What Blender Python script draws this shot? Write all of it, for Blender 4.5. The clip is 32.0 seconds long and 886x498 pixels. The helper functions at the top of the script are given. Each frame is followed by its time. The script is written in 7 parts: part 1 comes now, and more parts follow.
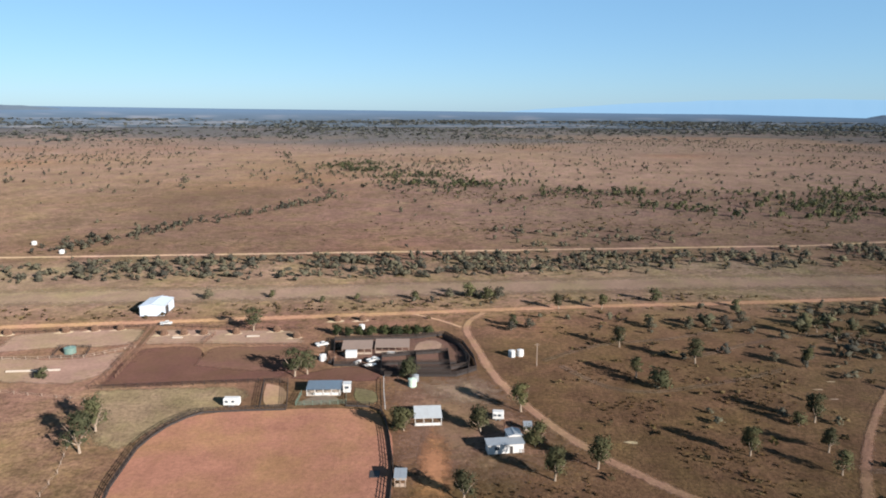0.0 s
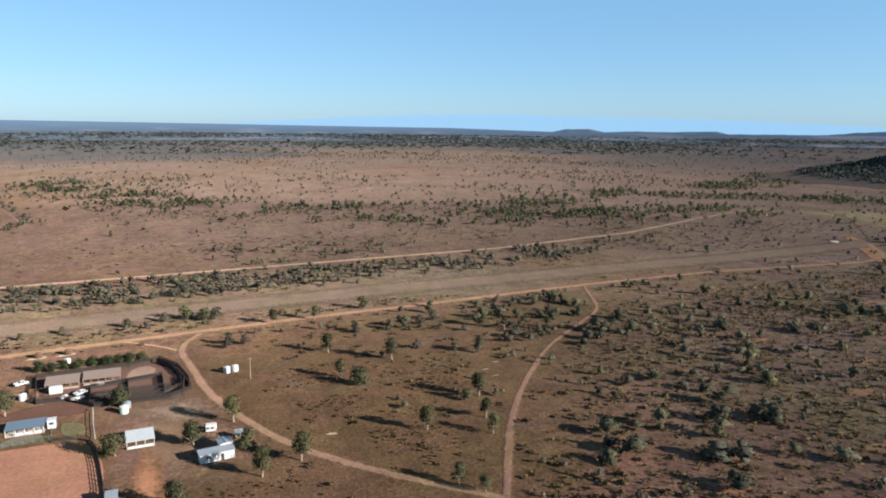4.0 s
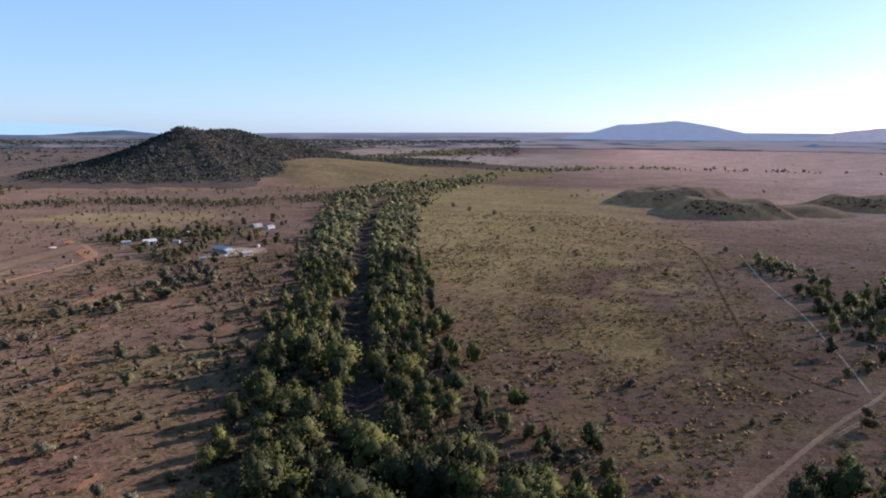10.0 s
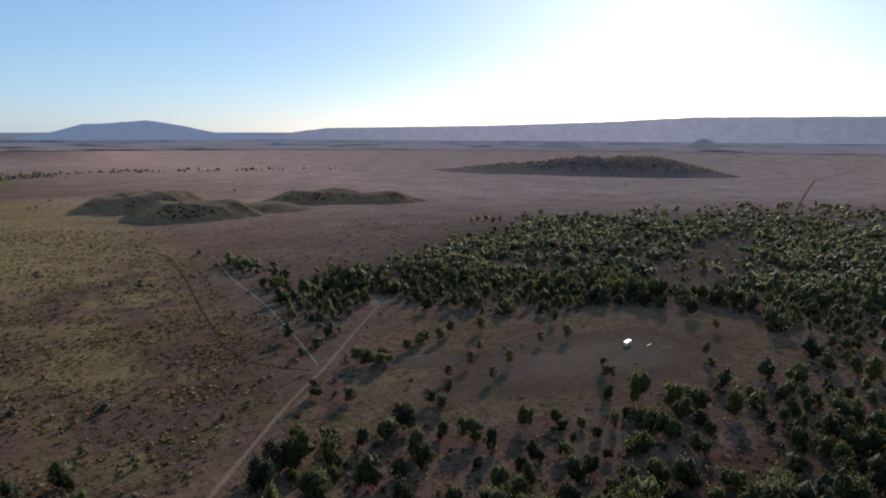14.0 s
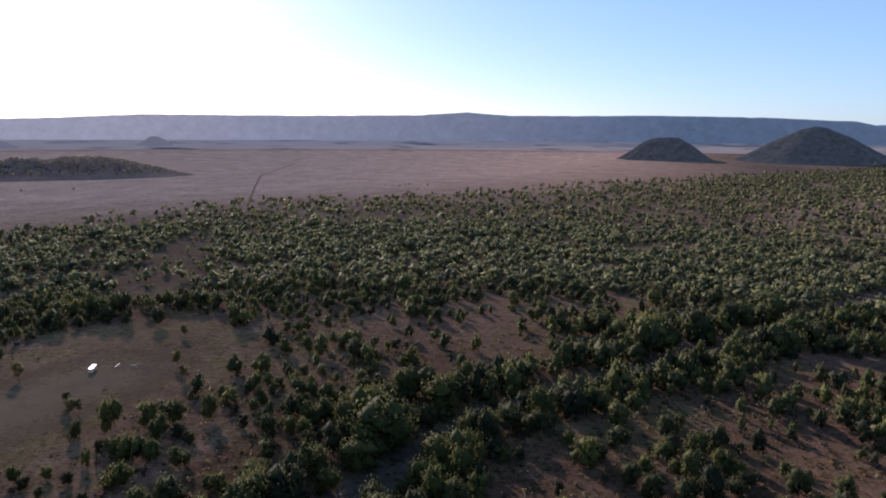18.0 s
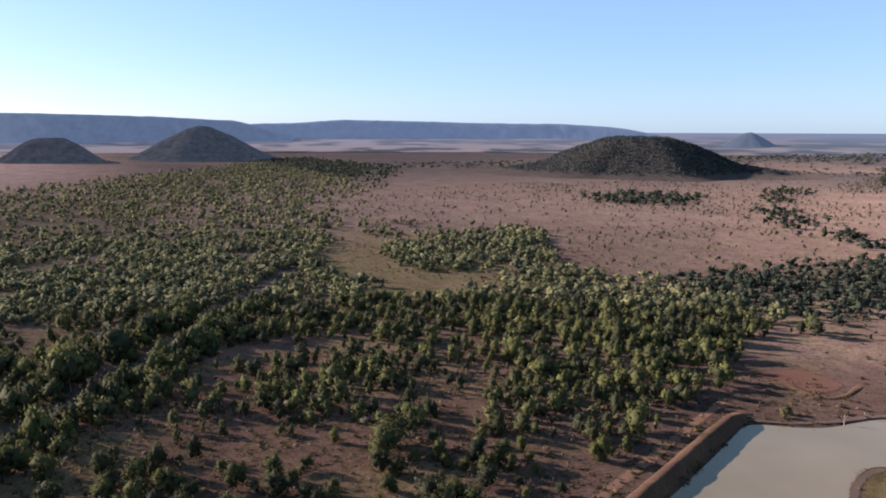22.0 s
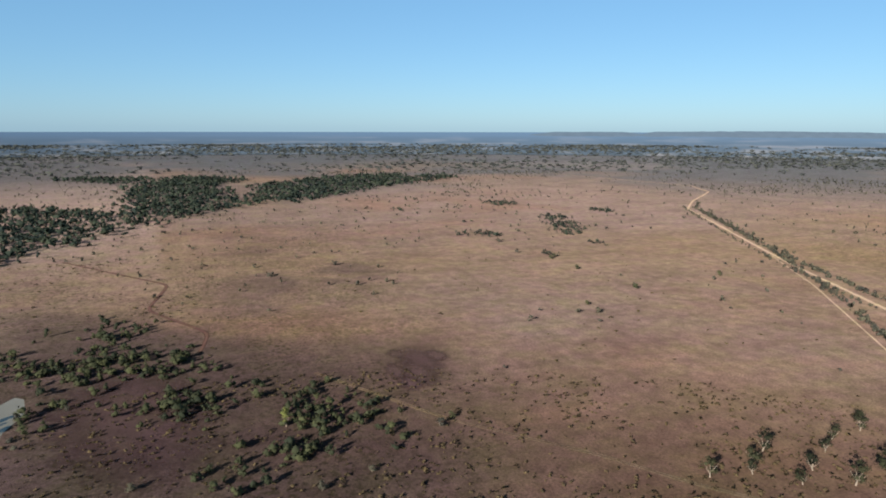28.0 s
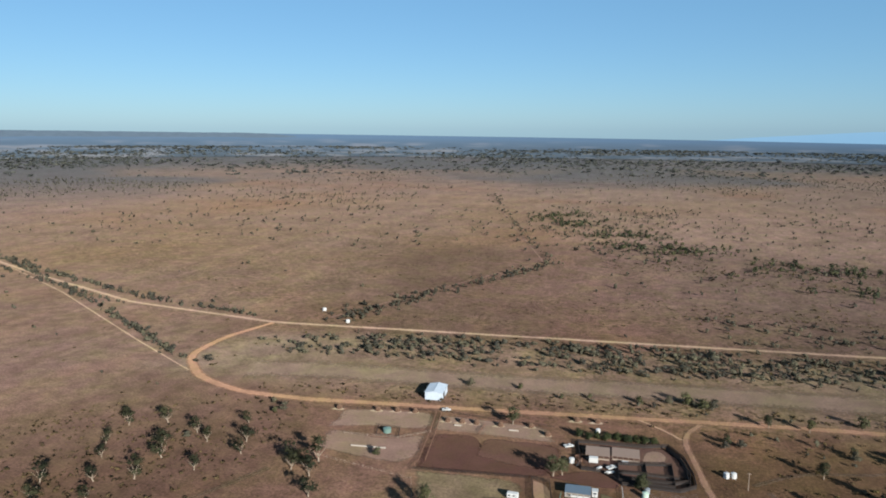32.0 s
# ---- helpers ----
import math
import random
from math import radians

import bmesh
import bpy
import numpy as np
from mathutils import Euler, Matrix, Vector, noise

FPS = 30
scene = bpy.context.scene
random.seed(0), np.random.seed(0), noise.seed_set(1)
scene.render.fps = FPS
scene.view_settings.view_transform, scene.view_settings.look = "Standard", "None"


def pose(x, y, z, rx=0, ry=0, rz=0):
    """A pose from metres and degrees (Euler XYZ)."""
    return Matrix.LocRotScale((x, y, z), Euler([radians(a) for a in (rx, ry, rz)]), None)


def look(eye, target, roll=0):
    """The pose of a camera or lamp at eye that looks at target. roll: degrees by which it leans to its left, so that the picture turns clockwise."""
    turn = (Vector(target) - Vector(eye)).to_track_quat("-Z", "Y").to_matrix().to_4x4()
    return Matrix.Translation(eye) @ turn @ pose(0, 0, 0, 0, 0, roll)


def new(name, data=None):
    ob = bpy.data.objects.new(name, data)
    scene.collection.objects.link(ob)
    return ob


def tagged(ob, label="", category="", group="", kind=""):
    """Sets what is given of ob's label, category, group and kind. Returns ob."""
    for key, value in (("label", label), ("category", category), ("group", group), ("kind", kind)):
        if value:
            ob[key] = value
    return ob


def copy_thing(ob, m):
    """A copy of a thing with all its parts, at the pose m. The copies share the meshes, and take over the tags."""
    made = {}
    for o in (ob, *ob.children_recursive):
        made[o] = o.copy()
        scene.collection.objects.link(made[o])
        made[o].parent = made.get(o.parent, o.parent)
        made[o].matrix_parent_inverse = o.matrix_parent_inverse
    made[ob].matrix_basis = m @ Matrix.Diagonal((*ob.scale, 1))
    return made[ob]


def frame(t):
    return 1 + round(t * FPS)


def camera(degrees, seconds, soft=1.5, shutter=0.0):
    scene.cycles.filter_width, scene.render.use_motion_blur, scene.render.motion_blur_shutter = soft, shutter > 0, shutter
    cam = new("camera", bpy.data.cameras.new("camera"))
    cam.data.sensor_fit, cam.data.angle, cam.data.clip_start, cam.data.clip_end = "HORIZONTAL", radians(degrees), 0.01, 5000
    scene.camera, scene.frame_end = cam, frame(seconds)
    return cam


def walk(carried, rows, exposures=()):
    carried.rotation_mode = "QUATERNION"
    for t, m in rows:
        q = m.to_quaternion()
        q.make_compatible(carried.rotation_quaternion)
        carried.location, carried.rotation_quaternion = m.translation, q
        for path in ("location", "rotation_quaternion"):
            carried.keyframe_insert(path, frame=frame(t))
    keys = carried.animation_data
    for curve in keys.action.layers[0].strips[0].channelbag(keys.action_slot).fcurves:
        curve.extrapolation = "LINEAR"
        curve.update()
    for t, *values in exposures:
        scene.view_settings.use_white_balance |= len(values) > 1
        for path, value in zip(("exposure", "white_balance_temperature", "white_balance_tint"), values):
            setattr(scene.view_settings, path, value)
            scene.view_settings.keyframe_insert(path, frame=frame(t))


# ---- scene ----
# ---- camera ----
cam = camera(64.26, 32.0, soft=1.9)
PATH = [
    (0, (1.14, 68.06, 89.64), (1.14, 166.25, 70.67), 0.10),
    (0.5, (2.15, 64.39, 90.57), (2.33, 162.83, 73.00), 0.07),
    (1, (3.26, 60.83, 91.50), (3.92, 159.28, 73.96), 0.09),
    (1.5, (4.39, 57.35, 92.51), (8.00, 155.74, 74.99), 0.08),
    (2, (5.49, 53.95, 93.48), (15.12, 151.94, 75.97), 0.21),
    (2.5, (6.27, 50.50, 94.40), (22.55, 147.61, 76.93), 0.23),
    (4.5, (8.43, 35.94, 98.40), (51.40, 124.60, 81.27), 0.49),
    (5, (8.81, 31.98, 99.30), (58.49, 117.09, 82.30), 0.40),
    (5.5, (9.20, 28.41, 100.25), (65.34, 109.42, 83.36), 0.41),
    (6, (9.26, 25.05, 101.26), (71.71, 101.30, 84.36), 0.36),
    (6.5, (9.18, 21.74, 102.29), (77.51, 92.78, 85.44), 0.37),
    (7, (8.68, 18.39, 103.31), (82.43, 83.79, 86.46), 0.35),
    (7.5, (7.78, 15.15, 104.30), (86.64, 74.31, 87.51), 0.38),
    (8, (6.67, 11.99, 105.28), (90.21, 64.35, 88.51), 0.26),
    (8.5, (5.34, 8.87, 106.34), (93.19, 53.61, 89.60), 0.29),
    (9, (3.74, 5.79, 107.46), (95.18, 42.64, 90.71), 0.27),
    (9.5, (2.00, 2.80, 108.73), (96.34, 31.38, 91.94), 0.29),
    (10, (0.00, 0.00, 110.00), (96.49, 20.15, 93.16), 0.37),
    (10.5, (-2.35, -2.70, 111.08), (95.55, 8.84, 94.26), 0.34),
    (11, (-5.09, -4.91, 112.24), (93.45, -2.19, 95.40), 0.34),
    (11.5, (-7.82, -6.63, 113.43), (90.56, -12.75, 96.58), 0.32),
    (12, (-10.67, -7.95, 114.69), (86.74, -22.99, 97.80), 0.32),
    (12.5, (-13.12, -8.88, 115.94), (82.57, -32.54, 99.11), 0.33),
    (13, (-14.61, -9.59, 117.05), (78.69, -41.41, 100.25), 0.32),
    (13.5, (-15.48, -10.26, 118.05), (74.80, -49.87, 101.30), 0.30),
    (15.5, (-16.78, -12.49, 121.72), (54.41, -80.68, 104.94), 0.28),
    (16, (-17.08, -12.69, 122.75), (47.40, -87.24, 105.91), 0.30),
    (16.5, (-17.71, -12.49, 123.87), (39.53, -92.74, 107.03), 0.31),
    (17, (-18.75, -12.24, 125.00), (30.75, -97.47, 108.10), 0.31),
    (17.5, (-19.74, -12.13, 125.92), (21.57, -101.63, 109.08), 0.28),
    (18, (-20.55, -11.80, 126.70), (12.17, -104.78, 109.86), 0.42),
    (18.5, (-20.86, -11.64, 127.46), (2.82, -107.34, 110.70), 0.34),
    (19, (-20.80, -11.43, 128.58), (-6.47, -108.97, 111.87), 0.30),
    (19.5, (-20.40, -11.20, 129.95), (-15.84, -109.69, 113.20), 0.30),
    (20, (-20.01, -11.04, 131.38), (-25.22, -109.48, 114.59), 0.32),
    (20.5, (-19.84, -10.92, 132.74), (-34.81, -108.35, 115.91), 0.32),
    (21, (-19.86, -10.92, 133.93), (-44.44, -106.37, 117.06), 0.28),
    (21.5, (-19.79, -11.04, 134.98), (-54.44, -103.33, 118.15), 0.32),
    (22, (-19.68, -11.05, 135.82), (-64.17, -99.02, 119.03), 0.24),
    (22.5, (-19.68, -10.87, 136.85), (-73.45, -93.49, 120.05), 0.24),
    (23, (-19.90, -10.63, 137.90), (-82.34, -86.92, 121.13), 0.18),
    (23.5, (-20.15, -10.27, 138.91), (-86.36, -83.29, 122.05), 0.21),
    (24, (-20.13, -9.87, 140.24), (-97.52, -70.93, 123.44), 0.25),
    (24.5, (-20.20, -9.56, 141.55), (-104.03, -61.43, 124.75), 0.21),
    (25, (-20.26, -9.13, 142.71), (-109.53, -50.94, 125.93), 0.19),
    (25.5, (-20.03, -8.82, 143.83), (-113.59, -39.87, 127.07), 0.19),
    (27.5, (-17.95, -8.18, 148.20), (-115.03, 8.97, 131.42), 0.18),
    (28, (-17.79, -8.16, 149.43), (-111.97, 20.96, 132.61), 0.22),
    (28.5, (-17.66, -8.33, 150.69), (-107.43, 32.39, 133.87), 0.30),
    (29, (-17.28, -8.48, 151.90), (-101.18, 43.26, 135.06), 0.35),
    (29.5, (-16.94, -8.29, 153.01), (-93.61, 53.66, 136.15), 0.30),
    (30, (-16.53, -7.79, 154.10), (-84.72, 63.38, 137.22), 0.35),
    (30.5, (-16.21, -7.64, 155.22), (-74.78, 71.63, 138.36), 0.31),
    (31, (-16.38, -7.45, 156.22), (-64.28, 78.70, 139.37), 0.35),
    (31.5, (-16.89, -7.18, 157.10), (-53.33, 84.41, 140.27), 0.40),
    (32, (-17.41, -6.91, 157.76), (-44.03, 88.01, 140.99), 0.29),
]
EXPOSE = [(0, 1.51, 5550, 8), (2, 1.46, 5500, 7), (4.5, 1.68, 5550, 7), (8, 1.9, 5700, 23), (11, 1.78, 5700, 22), (13, 1.41, 5700, 15), (16, 1.26, 5750, 15), (19, 1.81, 5750, 24), (21, 1.93, 5850, 24), (23, 1.95, 5950, 21), (25, 1.84, 5720, 15), (28, 1.32, 5400, 4), (32, 1.19, 5350, 3)]
walk(cam, [(t, look(eye, target, roll)) for t, eye, target, roll in PATH], EXPOSE)

# ---- light ----
SUN_YAW, SUN_UP = radians(-136.0), radians(18.5)
to_sun = Vector((-math.sin(SUN_YAW) * math.cos(SUN_UP), math.cos(SUN_YAW) * math.cos(SUN_UP), math.sin(SUN_UP)))
sun = new("sun", bpy.data.lights.new("sun", "SUN"))
sun.data.energy, sun.data.angle, sun.data.color = 5.0, radians(0.55), (1.0, 0.86, 0.70)
sun.matrix_world = look(to_sun * 900, (0, 0, 0))

world = bpy.data.worlds.new("world")
scene.world = world
world.use_nodes = True
wt = world.node_tree
sky = wt.nodes.new("ShaderNodeTexSky")
sky.sky_type, sky.sun_disc = "NISHITA", False
sky.sun_elevation, sky.sun_rotation = SUN_UP, -SUN_YAW
sky.air_density, sky.dust_density, sky.ozone_density, sky.altitude = 0.8, 0.5, 1.5, 300
wt.nodes["Background"].inputs["Strength"].default_value = 0.05
pale = wt.nodes.new("ShaderNodeMix")
pale.data_type = "RGBA"
pale.inputs[0].default_value, pale.inputs[7].default_value = 0.40, (3.4, 6.0, 8.1, 1)
wt.links.new(sky.outputs["Color"], pale.inputs[6])
clear = wt.nodes.new("ShaderNodeMix")
clear.data_type, clear.blend_type = "RGBA", "MULTIPLY"
clear.inputs[0].default_value, clear.inputs[7].default_value = 1.0, (0.78, 0.78, 0.78, 1)
wt.links.new(pale.outputs[2], clear.inputs[6])
wt.links.new(clear.outputs[2], wt.nodes["Background"].inputs["Color"])

# ---- materials ----
def material(name, rough=0.9, spec=0.2, metal=0.0):
    m = bpy.data.materials.new(name)
    m.use_nodes = True
    b = m.node_tree.nodes["Principled BSDF"]
    b.inputs["Roughness"].default_value, b.inputs["Metallic"].default_value = rough, metal
    b.inputs["Specular IOR Level"].default_value = spec
    b.inputs["Diffuse Roughness"].default_value = 1.0 if rough > 0.9 else 0.3
    return m, m.node_tree, b


def link(t, a, b):
    t.links.new(a, b)


def noise_node(t, scale, detail=4, rough=0.6, coord=None, kind="FBM"):
    n = t.nodes.new("ShaderNodeTexNoise")
    n.inputs["Scale"].default_value, n.inputs["Detail"].default_value, n.inputs["Roughness"].default_value = scale, detail, rough
    if coord:
        link(t, coord, n.inputs["Vector"])
    return n.outputs["Fac"]


def ramp(t, fac, stops):
    r = t.nodes.new("ShaderNodeValToRGB")
    while len(r.color_ramp.elements) < len(stops):
        r.color_ramp.elements.new(0.5)
    for e, (p, c) in zip(r.color_ramp.elements, stops):
        e.position, e.color = p, (*c, 1)
    link(t, fac, r.inputs["Fac"])
    return r.outputs["Color"]


def blend(t, kind, fac, a, b):
    n = t.nodes.new("ShaderNodeMix")
    n.data_type, n.blend_type = "RGBA", kind
    for key, v in ((0, fac), (6, a), (7, b)):
        if isinstance(v, (int, float)):
            n.inputs[key].default_value = v
        elif isinstance(v, tuple):
            n.inputs[key].default_value = (*v, 1)
        else:
            link(t, v, n.inputs[key])
    return n.outputs[2]


def bump(t, b, height, strength, dist):
    n = t.nodes.new("ShaderNodeBump")
    n.inputs["Strength"].default_value, n.inputs["Distance"].default_value = strength, dist
    link(t, height, n.inputs["Height"])
    link(t, n.outputs["Normal"], b.inputs["Normal"])


def place_coord(t):
    return t.nodes.new("ShaderNodeNewGeometry").outputs["Position"]


def grey(v):
    return (v, v, v)


def soil_mat(name, colour=None, fine=0.9, feather=True):
    """Dry ground: cover colour with tussocks and their painted shade, patches and dust; laid patches fray out at their
    rims.
    """
    m, t, b = material(name, 0.98, 0.0)
    pos = place_coord(t)
    if colour:
        base = t.nodes.new("ShaderNodeRGB")
        base.outputs[0].default_value = (*(v * k for v, k in zip(colour, (0.85, 0.84, 0.93))), 1)
        base = base.outputs[0]
    else:
        at = t.nodes.new("ShaderNodeAttribute")
        at.attribute_name = "cover"
        base = at.outputs["Color"]
    big = ramp(t, noise_node(t, 0.012, 5, 0.6, pos), [(0.3, grey(0.84)), (0.7, grey(1.16))])
    mid = ramp(t, noise_node(t, 0.09, 5, 0.65, pos), [(0.32, grey(0.71)), (0.68, grey(1.25))])
    tuft = ramp(t, noise_node(t, 0.75, 4, 0.7, pos), [(0.34, grey(0.55)), (0.62, grey(1.22))])
    rough = min(1.0, fine + 0.1)
    c = blend(t, "MULTIPLY", rough, base, big)
    c = blend(t, "MULTIPLY", rough, c, mid)
    c = blend(t, "MULTIPLY", fine, c, tuft)
    st = t.nodes.new("ShaderNodeMapping")
    st.inputs["Rotation"].default_value, st.inputs["Scale"].default_value = (0, 0, 0.75), (1.0, 0.35, 1.0)
    link(t, pos, st.inputs["Vector"])
    band = ramp(t, noise_node(t, 0.03, 6, 0.65, st.outputs["Vector"]), [(0.36, (0.76, 0.73, 0.72)), (0.5, (1.0, 1.0, 1.0)), (0.66, (1.22, 1.16, 1.08))])
    c = blend(t, "MULTIPLY", 0.6 * rough, c, band)
    dry = ramp(t, noise_node(t, 0.035, 6, 0.7, pos), [(0.42, (1.0, 1.0, 1.0)), (0.66, (0.95, 1.16, 0.78))])
    c = blend(t, "MULTIPLY", 0.7, c, dry)
    if not colour:
        # grass clumps, darkened for their olive colour and the shade between tussocks
        clump = ramp(t, noise_node(t, 0.26, 5, 0.75, pos), [(0.50, grey(0.0)), (0.58, grey(1.0))])
        meadow = ramp(t, noise_node(t, 0.016, 4, 0.6, pos), [(0.34, grey(0.25)), (0.58, grey(1.0))])
        lush = t.nodes.new("ShaderNodeAttribute")
        lush.attribute_name = "grassy"
        meadow = blend(t, "MULTIPLY", 1.0, meadow, lush.outputs["Color"])
        c = blend(t, "MIX", blend(t, "MULTIPLY", 1.0, clump, meadow), c, blend(t, "MULTIPLY", 1.0, c, (0.38, 0.46, 0.32)))
        straw = ramp(t, noise_node(t, 0.4, 4, 0.7, pos), [(0.56, grey(0.0)), (0.66, grey(0.8))])
        c = blend(t, "MIX", blend(t, "MULTIPLY", 1.0, straw, meadow), c, blend(t, "MULTIPLY", 1.0, c, (1.5, 1.55, 1.1)))
    link(t, c, b.inputs["Base Color"])
    b.inputs["Sheen Weight"].default_value, b.inputs["Sheen Roughness"].default_value = 0.025, 0.5
    b.inputs["Sheen Tint"].default_value = (1.0, 0.66, 0.54, 1)
    bump(t, b, noise_node(t, 0.9, 3, 0.7, pos), 0.6, 0.6 * fine)
    if colour and feather:
        at = t.nodes.new("ShaderNodeAttribute")
        at.attribute_name = "edge"
        n = t.nodes.new("ShaderNodeMath")
        n.operation = "MULTIPLY_ADD"
        link(t, noise_node(t, 0.35, 5, 0.7, pos), n.inputs[0])
        n.inputs[1].default_value = 1.8
        link(t, at.outputs["Fac"], n.inputs[2])
        k = t.nodes.new("ShaderNodeMapRange")
        k.inputs["From Min"].default_value, k.inputs["From Max"].default_value = 1.0, 1.7
        link(t, n.outputs[0], k.inputs["Value"])
        clear = t.nodes.new("ShaderNodeBsdfTransparent")
        mix = t.nodes.new("ShaderNodeMixShader")
        link(t, k.outputs[0], mix.inputs[0])
        link(t, clear.outputs[0], mix.inputs[1])
        link(t, b.outputs[0], mix.inputs[2])
        link(t, mix.outputs[0], t.nodes["Material Output"].inputs["Surface"])
    return m


def plain_mat(name, colour, rough=0.8, spec=0.3, metal=0.0, wear=0.25, scale=2.0, dirt=(0.25, 0.14, 0.08)):
    """Painted or worn surface: base colour with dust and streaks."""
    m, t, b = material(name, rough, spec, metal)
    pos = t.nodes.new("ShaderNodeTexCoord").outputs["Object"]
    a = ramp(t, noise_node(t, scale, 5, 0.65, pos), [(0.35, grey(0.0)), (0.75, grey(wear))])
    c = blend(t, "MIX", a, colour, dirt)
    g = ramp(t, noise_node(t, scale * 7, 3, 0.6, pos), [(0.3, grey(0.85)), (0.7, grey(1.1))])
    link(t, blend(t, "MULTIPLY", 1.0, c, g), b.inputs["Base Color"])
    bump(t, b, noise_node(t, scale * 5, 3, 0.6, pos), 0.15, 0.02)
    return m


def leaf_mat(name, low, high):
    m, t, b = material(name, 0.8, 0.03)
    at = t.nodes.new("ShaderNodeAttribute")
    at.attribute_name = "tint"
    geo = t.nodes.new("ShaderNodeNewGeometry")
    obj = t.nodes.new("ShaderNodeObjectInfo")
    add = t.nodes.new("ShaderNodeMath")
    add.operation = "FRACT"
    s = t.nodes.new("ShaderNodeMath")
    s.operation = "ADD"
    link(t, at.outputs["Fac"], s.inputs[0])
    link(t, obj.outputs["Random"], s.inputs[1])
    link(t, s.outputs[0], add.inputs[0])
    low, high = tuple(v * k for v, k in zip(low, (0.86, 0.90, 0.84))), tuple(v * k for v, k in zip(high, (0.96, 0.98, 0.82)))
    c = ramp(t, add.outputs[0], [(0.0, low), (0.55, tuple((p + q) / 2 for p, q in zip(low, high))), (1.0, high)])
    v = ramp(t, geo.outputs["Random Per Island"], [(0.0, grey(0.82)), (1.0, grey(1.18))])
    c = blend(t, "MULTIPLY", 1.0, c, v)
    link(t, c, b.inputs["Base Color"])
    tr = t.nodes.new("ShaderNodeBsdfTranslucent")
    link(t, c, tr.inputs["Color"])
    mix = t.nodes.new("ShaderNodeMixShader")
    mix.inputs[0].default_value = 0.30
    link(t, b.outputs[0], mix.inputs[1])
    link(t, tr.outputs[0], mix.inputs[2])
    link(t, mix.outputs[0], t.nodes["Material Output"].inputs["Surface"])
    return m


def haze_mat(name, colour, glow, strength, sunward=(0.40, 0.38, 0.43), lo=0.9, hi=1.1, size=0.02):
    """Far ridges, kilometres off behind the plain; haze is put into colour and glow, paler towards the sun."""
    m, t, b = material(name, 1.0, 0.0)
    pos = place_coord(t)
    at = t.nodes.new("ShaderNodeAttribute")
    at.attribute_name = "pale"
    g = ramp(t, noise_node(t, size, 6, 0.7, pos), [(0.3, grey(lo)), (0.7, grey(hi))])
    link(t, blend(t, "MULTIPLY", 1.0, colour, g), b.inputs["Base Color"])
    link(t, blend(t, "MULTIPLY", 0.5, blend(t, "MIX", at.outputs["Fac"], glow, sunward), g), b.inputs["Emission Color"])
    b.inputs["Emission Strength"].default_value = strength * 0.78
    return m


GROUND = soil_mat("dry_grass_ground")
DIRT = soil_mat("pale_dirt_road", (0.205, 0.136, 0.090), 0.5)
RED_DIRT = soil_mat("red_dirt_track", (0.240, 0.142, 0.092), 0.5)
TRACK = soil_mat("worn_track", (0.300, 0.187, 0.123), 0.5)
MOWN = soil_mat("mown_strip", (0.124, 0.086, 0.058), 0.6)
SAND = soil_mat("arena_sand", (0.186, 0.090, 0.055), 0.4, False)
PEN_SOIL = soil_mat("churned_pen_soil", (0.060, 0.030, 0.022), 0.35)
LEAF = leaf_mat("eucalypt_leaves", (0.034, 0.035, 0.024), (0.090, 0.090, 0.036))
LEAF_OPEN = leaf_mat("open_woodland_leaves", (0.042, 0.043, 0.028), (0.104, 0.103, 0.043))
# outer and far woodland: leaf colour lightened to carry the haze
LEAF_FAR = leaf_mat("haze_paled_leaves", (0.080, 0.080, 0.054), (0.147, 0.142, 0.075))
LEAF_GREY = leaf_mat("grey_scrub_leaves", (0.062, 0.055, 0.048), (0.125, 0.108, 0.082))
LEAF_DARK = leaf_mat("hill_bush_leaves", (0.048, 0.052, 0.034), (0.095, 0.090, 0.052))
BARK = plain_mat("pale_bark", (0.21, 0.17, 0.13), 0.9, 0.1, 0, 0.5, 1.5)

# ---- ground ----
NEAR, FAR = 2600.0, 4880.0
RIM = [(-360, 116), (-344, 130), (-328, 146), (-312, 154), (-288, 149), (-245, 142), (-218, 137), (-172, 127), (-139, 122), (-109, 116), (-68, 106), (-39, 99), (-32, 100), (-16, 105), (0, 116)]


def rim(x, y):
    b = -np.mod(np.degrees(np.arctan2(x, y)), 360.0)
    return np.interp(b, [r[0] for r in RIM], [r[1] for r in RIM]) - 6.0


def place(x, y):
    """From the flat plain to the sheet of ground, whose far part rises towards the horizon."""
    x, y = np.asarray(x, float), np.asarray(y, float)
    d = np.maximum(np.hypot(x, y), 1e-6)
    r = np.where(d > NEAR, FAR - (FAR - NEAR) * NEAR / d, d)
    z = np.where(d > NEAR, rim(x, y) * (1 - r / d), 0.0)
    return x * r / d, y * r / d, z


def fbm(x, y, size, octaves=4, seed=0):
    """Smooth value noise between 0 and 1."""
    total, amp, norm = 0.0, 1.0, 0.0
    for o in range(octaves):
        s = size / 2 ** o
        u, v = np.asarray(x) / s + 17.3 * o + seed, np.asarray(y) / s - 9.1 * o + seed * 3
        i, j = np.floor(u).astype(np.int64), np.floor(v).astype(np.int64)
        fu, fv = u - i, v - j
        fu, fv = fu * fu * (3 - 2 * fu), fv * fv * (3 - 2 * fv)

        def h(a, b):
            k = (a * 374761393 + b * 668265263 + o * 1442695 + int(seed) * 982451653) & 0xFFFFFFFF
            k = ((k ^ (k >> 13)) * 1274126177) & 0xFFFFFFFF
            return ((k ^ (k >> 16)) & 0xFFFF) / 65535.0
        total = total + amp * ((h(i, j) * (1 - fu) + h(i + 1, j) * fu) * (1 - fv) + (h(i, j + 1) * (1 - fu) + h(i + 1, j + 1) * fu) * fv)
        norm += amp
        amp *= 0.55
    return total / norm


